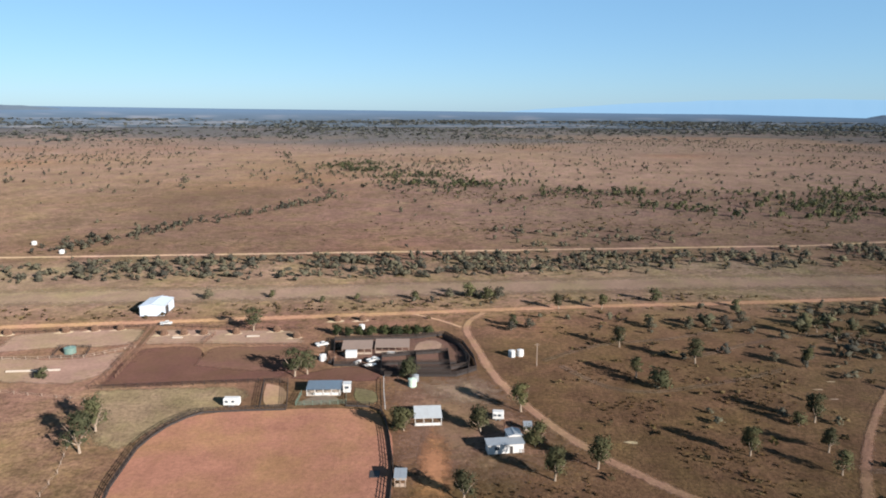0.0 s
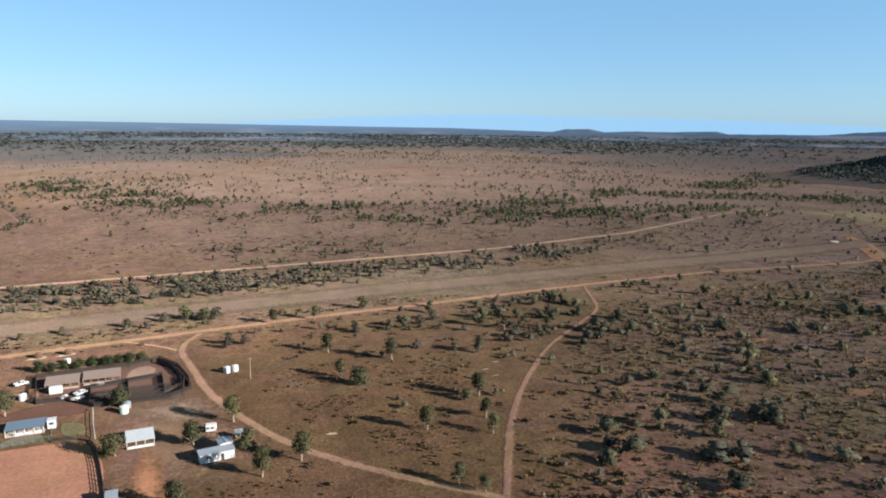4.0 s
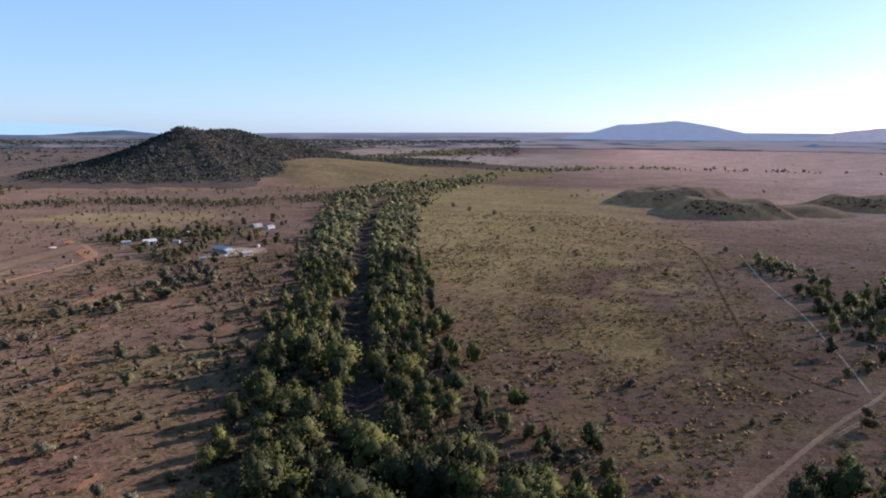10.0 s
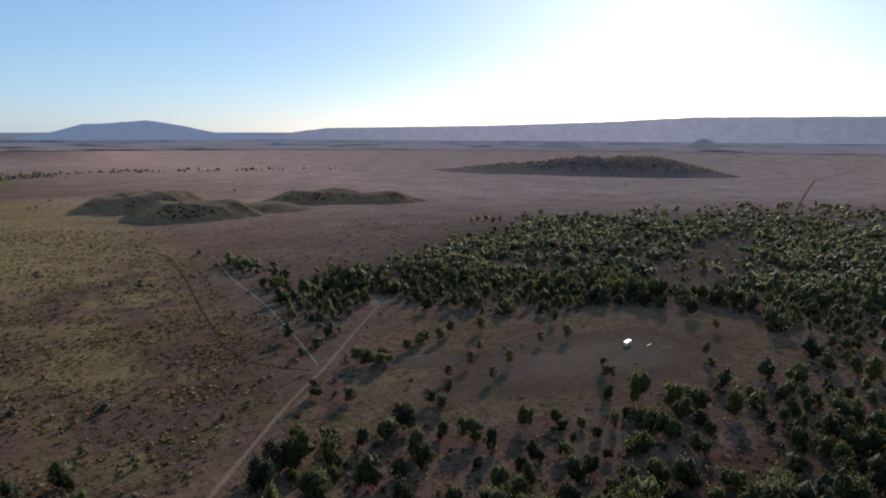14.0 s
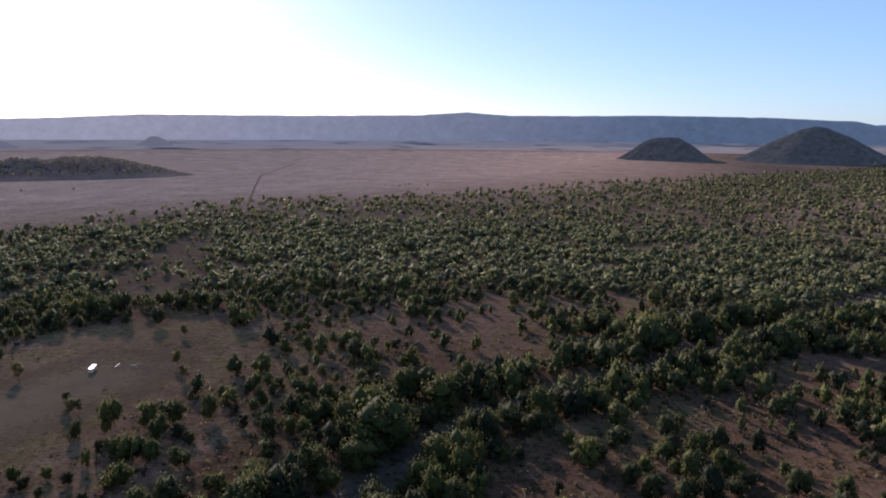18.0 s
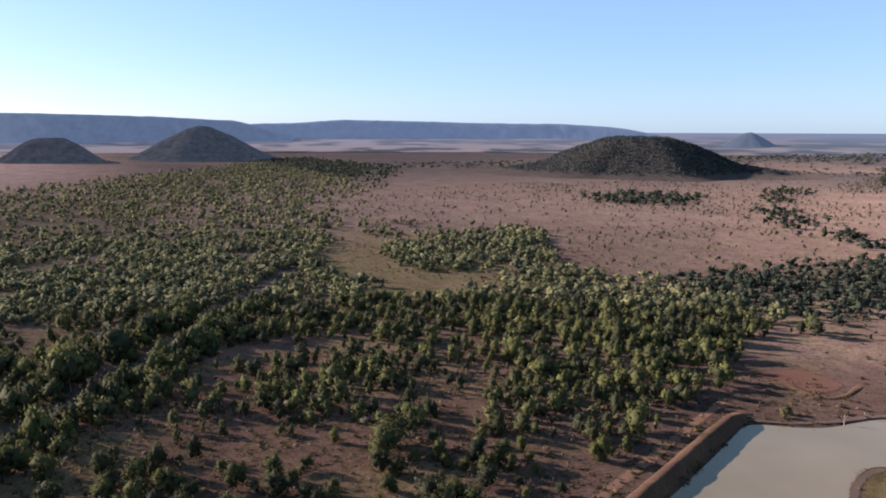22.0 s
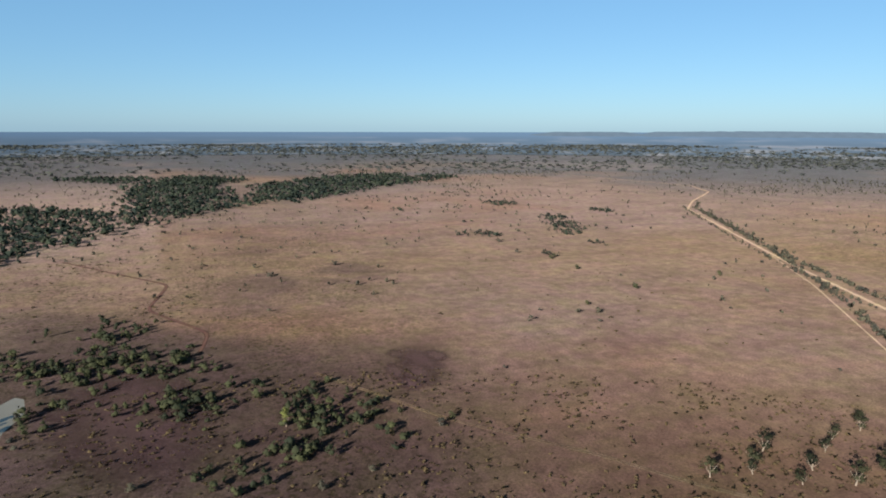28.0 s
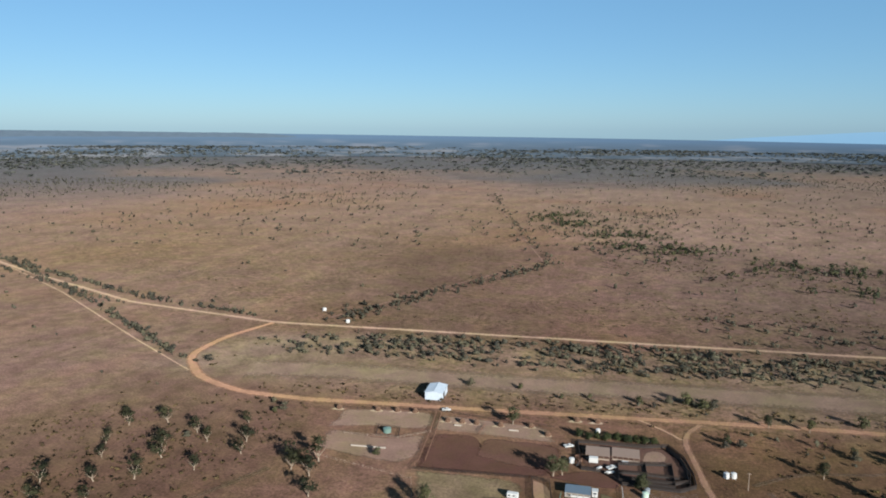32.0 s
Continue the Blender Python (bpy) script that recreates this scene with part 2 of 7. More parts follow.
def inside(x, y, poly, soft=0.0):
    """1 inside a polygon, 0 outside, with a soft edge of that many metres."""
    x, y = np.asarray(x, float), np.asarray(y, float)
    odd, near = np.zeros(x.shape, bool), np.full(x.shape, 1e9)
    for (ax, ay), (bx, by) in zip(poly, poly[1:] + poly[:1]):
        cross = ((ay > y) != (by > y)) & (x < (bx - ax) * (y - ay) / (by - ay + 1e-9) + ax)
        odd ^= cross
        dx, dy = bx - ax, by - ay
        k = np.clip(((x - ax) * dx + (y - ay) * dy) / (dx * dx + dy * dy + 1e-9), 0, 1)
        near = np.minimum(near, np.hypot(x - ax - k * dx, y - ay - k * dy))
    if soft <= 0:
        return odd.astype(float)
    return np.clip(0.5 + np.where(odd, near, -near) / soft, 0, 1)


def beside(x, y, line):
    """Distance to a line of points."""
    x, y = np.asarray(x, float), np.asarray(y, float)
    near = np.full(x.shape, 1e9)
    for (ax, ay), (bx, by) in zip(line, line[1:]):
        dx, dy = bx - ax, by - ay
        k = np.clip(((x - ax) * dx + (y - ay) * dy) / (dx * dx + dy * dy + 1e-9), 0, 1)
        near = np.minimum(near, np.hypot(x - ax - k * dx, y - ay - k * dy))
    return near


# the plan, in metres on the flat plain
ROAD_A = [(-2200, 1060), (-1640, 1190), (-1467, 1117), (-1279, 931), (-1162, 835), (-860, 695), (-649, 598), (-461, 522), (-303, 498), (-139, 512), (7, 524), (144, 536), (257, 546), (406, 582), (550, 648), (652, 690), (692, 690)]
ROAD_B = [(-303, 496), (-318, 450), (-318, 405), (-287, 369), (-246, 352), (-200, 353), (-116, 364), (-46, 373.5), (13, 381.5), (75, 390), (141, 396), (247, 408), (353, 413), (492, 403), (530, 418), (556, 448), (585, 480)]
THIN = [(-1130, 830), (-709, 622), (-553, 536), (-377, 424), (-299, 377)]
TRACK_C = [(20, 379), (12, 368), (9, 355), (13, 340), (15.5, 322), (18, 303), (23, 285), (30, 267), (39, 247), (51, 231), (64, 216), (88, 194)]
TRACK_D = [(247, 405), (224, 354), (162, 304), (135, 272), (114, 243), (95, 208), (80, 180)]
TRACK_E = [(197, -39), (229, -61), (273, -91), (312, -122), (355, -152), (423, -201)]
WHITE_LINE = [(668, -134), (553, -127), (449, -129), (364, -124), (317, -120)]
ELBOW = [(720, -80), (680, -97), (589, -95), (480, -89), (371, -84), (331, -92), (312, -114)]
TRACK_F = [(268, -92), (299, -120), (309, -151), (305, -186)]
FAR_LINE = [(650, -970), (860, -1300), (1057, -1617), (1326, -2236)]
KINK = [(-368, 1682), (-240, 1212), (-126, 830), (-199, 676), (-265, 525)]
SCRUB_STRIP = [(-290, 450), (-222, 486), (-109, 500), (20, 512), (140, 520), (330, 560), (560, 610), (560, 585), (400, 540), (290, 490), (140, 468), (0, 452), (-100, 440), (-177, 440), (-255, 430)]
CREEK_E = [(195, 67), (267, 90), (396, 135), (598, 200), (760, 247), (940, 292), (1137, 330), (1450, 320), (1800, 250), (2092, -75), (1989, -774)]
CREEK_S = [(195, 67), (165, 15), (130, -60), (105, -140), (82, -220), (73, -273), (57, -310), (28, -355), (-5, -392), (-35, -437), (-90, -520), (-180, -650), (-270, -860), (-330, -1300)]
CREEK_W = [(-300, -430), (-409, -410), (-515, -400), (-660, -400), (-800, -370), (-960, -285), (-1130, -220), (-1350, -100), (-1600, 60), (-1850, 330), (-2150, 620)]
BELT_FAR = [(2050, 980), (2362, 888), (2900, 700), (3459, 547)]
TRIB_W = [(-1462, -1097), (-1041, -807), (-890, -606), (-800, -400)]
BELT_HOME = [(700, 860), (839, 770), (916, 684), (930, 585), (935, 492), (1010, 440), (1137, 345)]
BELT_N = [(-150, 1290), (-66, 1090), (47, 944), (137, 853), (232, 775), (413, 725), (600, 705)]
BELT_NE = [(246, 850), (385, 800), (601, 932), (835, 962), (1018, 1001), (1200, 1150)]
WOOD_S = [(150, 0), (215, -60), (235, -130), (205, -170), (215, -230), (195, -290), (215, -360), (300, -365), (345, -270), (420, -215), (566, -184), (560, -286), (706, -493), (697, -733), (687, -1006), (394, -1245), (126, -1721), (-300, -2300), (-900, -3200), (-960, -2350), (-420, -1300), (-255, -791), (-215, -660), (-250, -560), (-430, -500), (-560, -440), (-520, -330), (-413, -331), (-345, -300), (-275, -262), (-165, -212), (-20, -150), (80, -60)]
CLEARING = [(235, -95), (300, -130), (365, -170), (405, -205), (366, -222), (345, -257), (337, -295), (340, -340), (300, -395), (253, -386), (211, -351), (196, -300), (215, -225), (205, -190), (225, -140)]
GLADE_BACK = [(343, -400), (338, -458), (375, -520), (430, -600), (526, -740), (570, -740), (450, -510), (375, -405)]
PATCH_W = [(-370, -1000), (-480, -900), (-573, -788), (-410, -560), (-300, -590), (-290, -660), (-330, -800)]
EAST_SCRUB = [(80, 120), (230, 100), (420, 170), (700, 260), (640, 330), (480, 370), (300, 360), (190, 270), (120, 200)]


WEST_WOODS = [
    [(-1398, -203), (-1993, -242), (-2370, -122), (-2171, 59), (-1939, -34), (-1612, 16), (-1345, -9), (-1294, -137)],
    [(-2987, -795), (-2765, -476), (-2190, -205), (-2043, -289), (-2505, -670)],
    [(-1480, -403), (-1451, -295), (-1365, -180), (-1122, -136), (-987, -200), (-904, -252), (-990, -300)],
    [(-1914, 64), (-2256, 338), (-2315, 574), (-1680, 302), (-1445, 99)],
    [(-2192, -1326), (-2588, -1274), (-2587, -1005), (-1889, -803), (-1675, -891), (-1761, -1046)],
    [(-920, -1151), (-1068, -1219), (-1148, -1064), (-992, -946), (-875, -1039)]]
CREEK_HEAD = [(281, 148), (276, 111), (254, 69), (285, 58), (286, 38), (246, 22), (233, -10), (197, -11), (192, 110)]


def cover(x, y):
    """Colour of the ground cover; distance haze and some shade are painted into it."""
    n1, n2, n3 = fbm(x, y, 260, 4, 1), fbm(x, y, 700, 4, 5), fbm(x, y, 60, 3, 9)
    d = np.hypot(x, y)
    b = np.mod(-np.degrees(np.arctan2(x, y)), 360.0)

    def mixed(c, colour, w):
        w = np.clip(w, 0, 1)[..., None]
        return c * (1 - w) + np.array(colour) * w
    c = np.zeros(np.shape(x) + (3,)) + np.array((0.130, 0.083, 0.060))
    c = mixed(c, (0.125, 0.067, 0.042), (n1 - 0.5) * 3.0)
    c = mixed(c, (0.135, 0.084, 0.042), (n2 - 0.52) * 3.0)
    # nearer western ground darkened for shade between tussocks, seen steeply
    c = mixed(c, (0.062, 0.038, 0.025), np.clip((520 - d) / 260, 0, 1) * np.clip((40 - x) / 60, 0, 1) * (0.6 + 0.5 * n1) * (1 - 0.85 * inside(x, y, [(-200, 180), (-190, 362), (60, 372), (60, 180)], 40)))
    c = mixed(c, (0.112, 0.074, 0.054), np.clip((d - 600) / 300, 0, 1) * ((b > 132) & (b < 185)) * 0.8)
    # greener flat and dark heath to the east
    flat = inside(x, y, [(330, 40), (640, 190), (1000, 280), (1400, 250), (1300, -60), (640, -90), (380, -80), (230, -50)], 90)
    c = mixed(c, (0.200, 0.137, 0.058), flat * (0.75 + 0.8 * (n1 - 0.35)))
    c = mixed(c, (0.265, 0.190, 0.078), flat * np.clip((d - 380) / 300, 0, 0.75))
    c = mixed(c, (0.26, 0.182, 0.070), flat * np.clip((fbm(x * 0.6, y, 26, 3, 52) - 0.54) * 5, 0, 0.7))
    c = mixed(c, (0.112, 0.068, 0.050), inside(x, y, [(200, -10), (260, 40), (400, 70), (560, 20), (660, -60), (560, -120), (300, -95), (200, -60)], 70) * np.clip((fbm(x, y * 1.3, 30, 4, 61) - 0.40) * 5, 0.05, 0.92))
    # south-eastern plain paled towards mauve, haze put into its colour
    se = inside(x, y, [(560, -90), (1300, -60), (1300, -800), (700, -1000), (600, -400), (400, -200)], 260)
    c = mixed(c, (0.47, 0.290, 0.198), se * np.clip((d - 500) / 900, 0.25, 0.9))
    east = inside(x, y, EAST_SCRUB, 120)
    c = mixed(c, (0.124, 0.074, 0.050), east * (0.55 + 0.7 * n3))
    c = mixed(c, (0.135, 0.096, 0.046), east * np.clip((fbm(x, y, 90, 3, 57) - 0.50) * 6, 0, 0.7))
    c = mixed(c, (0.21, 0.108, 0.064), east * np.clip((n3 - 0.66) * 9, 0, 0.8))
    c = mixed(c, (0.215, 0.150, 0.072), inside(x, y, [(700, 664), (783, 643), (833, 493), (792, 439), (694, 463), (678, 524), (690, 568)], 40) * 0.8)
    north = inside(x, y, [(40, 560), (500, 640), (1100, 900), (900, 1500), (100, 1500), (-150, 850), (-200, 650)], 200)
    c = mixed(c, (0.155, 0.094, 0.067), north * (0.35 + n1))
    c = c * (1 - 0.35 * inside(x, y, [(-260, 430), (-330, 900), (0, 1000), (500, 850), (560, 610), (300, 500)], 120))[..., None]
    # olive paddock round the station
    paddock = inside(x, y, [(0, 345), (80, 380), (230, 390), (250, 340), (150, 250), (90, 170), (-100, 170), (-110, 240), (-60, 280)], 50)
    c = mixed(c, (0.078, 0.050, 0.025), paddock * (0.65 + 0.6 * (n1 - 0.3)))
    c = mixed(c, (0.125, 0.078, 0.042), inside(x, y, [(-20, 296), (14, 300), (24, 276), (8, 240), (-10, 215), (-14, 260)], 14) * 0.8)
    south = inside(x, y, WOOD_S, 60)
    c = mixed(c, (0.165, 0.094, 0.064), south * 0.9)
    c = mixed(c, (0.21, 0.124, 0.082), south * np.clip((x - 0.15 * y - 60) / 80, 0, 1) * 0.85)
    c = mixed(c, (0.112, 0.066, 0.043), south * np.clip((520 - d) / 150, 0, 1) * (x < 150) * 0.9)
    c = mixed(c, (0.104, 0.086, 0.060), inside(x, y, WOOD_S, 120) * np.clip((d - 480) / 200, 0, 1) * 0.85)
    c = mixed(c, (0.17, 0.122, 0.060), south * np.clip((n3 - 0.55) * 4, 0, 0.5))
    c = mixed(c, (0.225, 0.138, 0.074), inside(x, y, CLEARING, 14) * 0.9)
    c = mixed(c, (0.22, 0.130, 0.084), (1 - inside(x, y, CLEARING, 14)) * inside(x, y, [(200, -60), (320, -110), (440, -200), (420, -320), (230, -380), (190, -300)], 40) * 0.9)
    c = mixed(c, (0.135, 0.100, 0.044), inside(x, y, [(-200, -730), (-280, -920), (-400, -880), (-430, -700), (-400, -520), (-230, -500)], 50) * np.clip(0.5 + n3, 0, 0.95))
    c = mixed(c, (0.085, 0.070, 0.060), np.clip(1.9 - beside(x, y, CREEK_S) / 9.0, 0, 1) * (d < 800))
    # ground beside the creek darkened for the shadows among its bushes
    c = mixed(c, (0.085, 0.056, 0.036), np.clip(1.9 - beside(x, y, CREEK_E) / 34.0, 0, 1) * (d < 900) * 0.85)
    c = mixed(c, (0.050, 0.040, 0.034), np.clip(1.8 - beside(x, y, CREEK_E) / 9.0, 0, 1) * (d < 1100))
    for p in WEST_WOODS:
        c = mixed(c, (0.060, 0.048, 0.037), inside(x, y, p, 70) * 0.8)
    c = mixed(c, (0.066, 0.040, 0.032), inside(x, y, [(-763, -14), (-973, 34), (-858, 160), (-708, 177), (-619, 75), (-592, -2)], 90) * np.clip((fbm(x, y, 60, 4, 58) - 0.42) * 4, 0, 0.75))
    # bare dark ground round the dam, deepened for the shadows of its scrub
    c = mixed(c, (0.066, 0.041, 0.030), inside(x, y, [(-200, -240), (-330, -290), (-480, -200), (-560, -120), (-470, 60), (-300, 80), (-180, 10), (-90, -120)], 80) * (0.7 + n3 * 0.6))
    c = mixed(c, (0.040, 0.025, 0.020), inside(x, y, [(-633, -142), (-547, -159), (-440, -110), (-385, -106), (-345, -60), (-400, -8), (-374, 59), (-472, 25), (-520, -20)], 50) * np.clip(0.35 + n3 * 0.9, 0, 1))
    c = mixed(c, (0.056, 0.035, 0.027), inside(x, y, [(-646, -185), (-618, -90), (-528, -5), (-436, 54), (-340, 85), (-271, 82), (-326, -102)], 60) * (0.55 + n3 * 0.5))
    c = mixed(c, (0.060, 0.036, 0.028), inside(x, y, [(-382, -100), (-430, -40), (-386, -35), (-345, -60)], 22) * np.clip(n3 * 2.2, 0, 0.9))
    c = mixed(c, (0.060, 0.036, 0.028), inside(x, y, [(-461, 88), (-468, 130), (-408, 115), (-399, 78)], 18) * np.clip(n3 * 2.0, 0, 0.85))
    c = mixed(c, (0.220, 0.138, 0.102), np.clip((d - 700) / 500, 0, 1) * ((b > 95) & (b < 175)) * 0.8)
    # far woodland belts and open plains, blued or paled for distance haze
    belt = fbm(x * 0.3, y * 0.3, 420, 5, 3)
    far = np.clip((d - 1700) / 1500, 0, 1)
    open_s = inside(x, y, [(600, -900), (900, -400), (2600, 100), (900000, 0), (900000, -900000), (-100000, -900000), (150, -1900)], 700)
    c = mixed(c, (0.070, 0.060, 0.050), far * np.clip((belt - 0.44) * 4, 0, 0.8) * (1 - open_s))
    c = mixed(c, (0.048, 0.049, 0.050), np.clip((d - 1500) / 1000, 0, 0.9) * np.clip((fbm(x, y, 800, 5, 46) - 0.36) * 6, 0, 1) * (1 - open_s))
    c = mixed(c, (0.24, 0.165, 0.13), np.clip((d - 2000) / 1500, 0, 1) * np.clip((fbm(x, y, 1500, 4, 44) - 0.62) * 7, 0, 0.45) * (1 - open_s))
    # sunward plain made paler than its soil, for backlit haze
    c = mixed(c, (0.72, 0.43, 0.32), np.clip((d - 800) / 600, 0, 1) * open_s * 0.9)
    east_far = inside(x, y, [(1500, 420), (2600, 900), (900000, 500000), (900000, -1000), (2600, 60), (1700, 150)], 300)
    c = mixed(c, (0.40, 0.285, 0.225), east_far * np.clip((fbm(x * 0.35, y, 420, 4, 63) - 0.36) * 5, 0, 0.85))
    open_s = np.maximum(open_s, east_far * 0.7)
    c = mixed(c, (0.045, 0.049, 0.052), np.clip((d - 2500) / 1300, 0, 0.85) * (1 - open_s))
    c = mixed(c, (0.052, 0.031, 0.023), inside(x, y, [(-520, -20), (-490, 130), (-390, 135), (-300, 60), (-320, -40)], 60) * (0.35 + 0.6 * n3))
    c = c * (1 - 0.14 * np.clip((-60 - x) / 100, 0, 1) * np.clip((y + 100) / 100, 0, 1) * np.clip((1500 - d) / 600, 0, 1))[..., None]
    c = c * (1 - 0.06 * inside(x, y, [(0, 150), (10, 370), (270, 400), (330, 330), (200, 180), (90, 120)], 60))[..., None]
    c = c * (1 - 0.07 * np.clip((-150 - x) / 100, 0, 1) * np.clip((y + 50) / 100, 0, 1))[..., None]
    c = c * (1 - 0.2 * inside(x, y, [(-70, 240), (-60, 345), (20, 350), (40, 300), (30, 200), (-10, 190), (-10, 270)], 20))[..., None]
    c = mixed(c, (0.130, 0.092, 0.058), inside(x, y, [(-330, 380), (-190, 366), (30, 386), (230, 405), (230, 500), (20, 500), (-200, 490), (-300, 470)], 30) * 0.75)
    c = mixed(c, (0.128, 0.085, 0.050), inside(x, y, [(-125, 180), (-125, 285), (-88, 290), (-84, 180)], 25) * 0.7)
    c = c * np.array((0.86, 0.84, 0.98))
    c = c * (1 + np.clip((-150 - x) / 150, 0, 1)[..., None] * np.array((-0.035, 0.0, 0.04)))
    c = c * (1 + np.clip((-y - 60) / 150, 0, 1)[..., None] * np.clip((x + 200) / 200, 0, 1)[..., None] * np.array((0.05, -0.01, -0.02)))
    grey_tone = c @ np.array((0.35, 0.5, 0.15))
    c = grey_tone[..., None] + (c - grey_tone[..., None]) * (1 - 0.03 * np.clip((-y - 120) / 150, 0, 1))[..., None]
    warm = (np.clip(y / 150, 0, 1) * np.clip((520 - d) / 160, 0, 1) * np.clip((260 - x) / 120, 0, 1))[..., None]
    cool = (np.clip(y / 150, 0, 1) * np.clip((x + 0.3 * y - 150) / 150, 0, 1))[..., None]
    return c * (1 + warm * np.array((0.06, -0.035, -0.08))) * (1 + cool * np.array((-0.05, 0.02, 0.05)))


def sheet(name, verts, faces, mat, attr=None, smooth=True, normals=None):
    me = bpy.data.meshes.new(name)
    v, f = np.asarray(verts, np.float32), np.asarray(faces, np.int32)
    me.vertices.add(len(v))
    me.vertices.foreach_set("co", v.ravel())
    k = f.shape[1]
    me.loops.add(f.size)
    me.loops.foreach_set("vertex_index", f.ravel())
    me.polygons.add(len(f))
    me.polygons.foreach_set("loop_start", np.arange(0, f.size, k, dtype=np.int32))
    me.update(calc_edges=True)
    me.polygons.foreach_set("use_smooth", np.full(len(f), smooth))
    if attr is not None:
        kind, values = attr
        if kind == "cover":
            a = me.attributes.new("cover", "FLOAT_COLOR", "POINT")
            a.data.foreach_set("color", np.c_[values, np.ones(len(values))].astype(np.float32).ravel())
        else:
            a = me.attributes.new(kind, "FLOAT", "POINT")
            a.data.foreach_set("value", values.astype(np.float32))
    if normals is not None:
        a = me.attributes.new("custom_normal", "FLOAT_VECTOR", "POINT")
        a.data.foreach_set("vector", normals.astype(np.float32).ravel())
    me.materials.append(mat)
    return me


def grid_faces(rows, cols, wrap=False):
    i, j = np.meshgrid(np.arange(rows - 1), np.arange(cols if wrap else cols - 1), indexing="ij")
    j2 = (j + 1) % cols
    return np.stack([i * cols + j, i * cols + j2, (i + 1) * cols + j2, (i + 1) * cols + j], -1).reshape(-1, 4)


def far_edge(ang):
    """How far the plain is seen, by bearing."""
    return np.interp(np.degrees(ang), [0, 22, 32, 56, 66, 90, 360], [0.10, 0.16, 0.36, 0.36, 0.22, 0.14, 0.10])


def build_ground():
    cols = 432
    ang = np.arange(cols) * 2 * math.pi / cols
    flat = np.concatenate([[0.02, 20, 40], np.geomspace(60, 2600, 260), np.full(60, 2600.0)])
    R, A = np.meshgrid(flat, ang, indexing="ij")
    K = np.linspace(0.03, 1, 60)[:, None]
    R[-60:] = 2600 / (1 - K * (1 - far_edge(ang)[None] * 2600 / 4200))
    x, y = R * np.sin(A), R * np.cos(A)
    X, Y, Z = place(x, y)
    Z = Z + DIP(x, y)
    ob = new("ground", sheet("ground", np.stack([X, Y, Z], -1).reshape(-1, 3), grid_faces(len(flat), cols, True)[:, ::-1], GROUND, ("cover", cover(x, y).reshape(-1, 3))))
    a = ob.data.attributes.new("grassy", "FLOAT", "POINT")
    short = inside(x, y, [(-150, 180), (-180, 400), (-900, 780), (-1700, 900), (-1800, 200), (-700, 150), (-400, 120), (-200, 60)], 120)
    tame = inside(x, y, [(0, 345), (80, 380), (230, 390), (170, 300), (90, 190), (-100, 190), (-190, 260), (-190, 360)], 30)
    a.data.foreach_set("value", (1 - 0.75 * np.maximum(short, tame * 0.8)).ravel().astype(np.float32))
    tagged(ob, "dry grassland plain with brown grass and bare red soil", "ground", kind="structure")


DAM = [(-201, -188), (-250, -208), (-290, -226), (-306, -212), (-316, -206), (-330, -204), (-346, -203), (-361, -196), (-378, -185), (-390, -168), (-394, -153), (-403, -142), (-421, -136), (-435, -133), (-450, -125), (-416, -116), (-396, -122), (-374, -119), (-361, -118), (-357, -127), (-354, -138), (-355, -148), (-346, -152), (-333, -145), (-319, -153), (-310, -163), (-303, -175), (-289, -172), (-276, -167), (-250, -150), (-232, -151), (-205, -152), (-185, -172)]


def DIP(x, y):
    """The dam's basin and the creek beds lie below the plain."""
    z = -2.4 * inside(x, y, DAM, 7)
    z = z - 3.0 * np.clip(1.3 - beside(x, y, CREEK_E[:7]) / 9.0, 0, 1) * (np.hypot(x, y) < 1000)
    z = z - 3.0 * np.clip(1.6 - beside(x, y, CREEK_S[:11]) / 13.0, 0, 1)
    return z


def build_backdrop():
    """The far plain behind everything else; haze is painted as colour and glow."""
    cols = 720
    ang = np.arange(cols) * 2 * math.pi / cols
    low = far_edge(ang)
    K, A = np.meshgrid(np.linspace(0, 1, 46), ang, indexing="ij")
    R = 4200 / (1 - K * (1 - low[None]))
    x, y = R * np.sin(A), R * np.cos(A)
    X, Y, Z = place(x, y)
    b = np.degrees(A)
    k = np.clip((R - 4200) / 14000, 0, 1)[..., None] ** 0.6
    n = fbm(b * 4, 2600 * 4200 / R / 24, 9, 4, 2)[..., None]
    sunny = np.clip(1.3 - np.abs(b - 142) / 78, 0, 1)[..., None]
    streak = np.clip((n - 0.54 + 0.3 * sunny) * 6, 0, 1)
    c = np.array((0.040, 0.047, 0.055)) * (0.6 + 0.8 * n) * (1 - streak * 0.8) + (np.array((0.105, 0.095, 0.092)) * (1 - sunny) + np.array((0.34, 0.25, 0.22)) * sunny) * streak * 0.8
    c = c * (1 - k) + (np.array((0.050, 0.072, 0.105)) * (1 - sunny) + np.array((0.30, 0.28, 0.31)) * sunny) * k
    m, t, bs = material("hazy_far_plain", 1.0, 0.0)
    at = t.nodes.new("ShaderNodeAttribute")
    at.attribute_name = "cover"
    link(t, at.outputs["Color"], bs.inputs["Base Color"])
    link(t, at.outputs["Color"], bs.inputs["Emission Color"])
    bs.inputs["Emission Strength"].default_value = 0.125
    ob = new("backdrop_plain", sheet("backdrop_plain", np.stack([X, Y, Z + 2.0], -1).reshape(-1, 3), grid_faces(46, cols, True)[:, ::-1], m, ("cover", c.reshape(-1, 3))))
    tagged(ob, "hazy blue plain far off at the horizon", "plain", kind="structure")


build_ground()
build_backdrop()


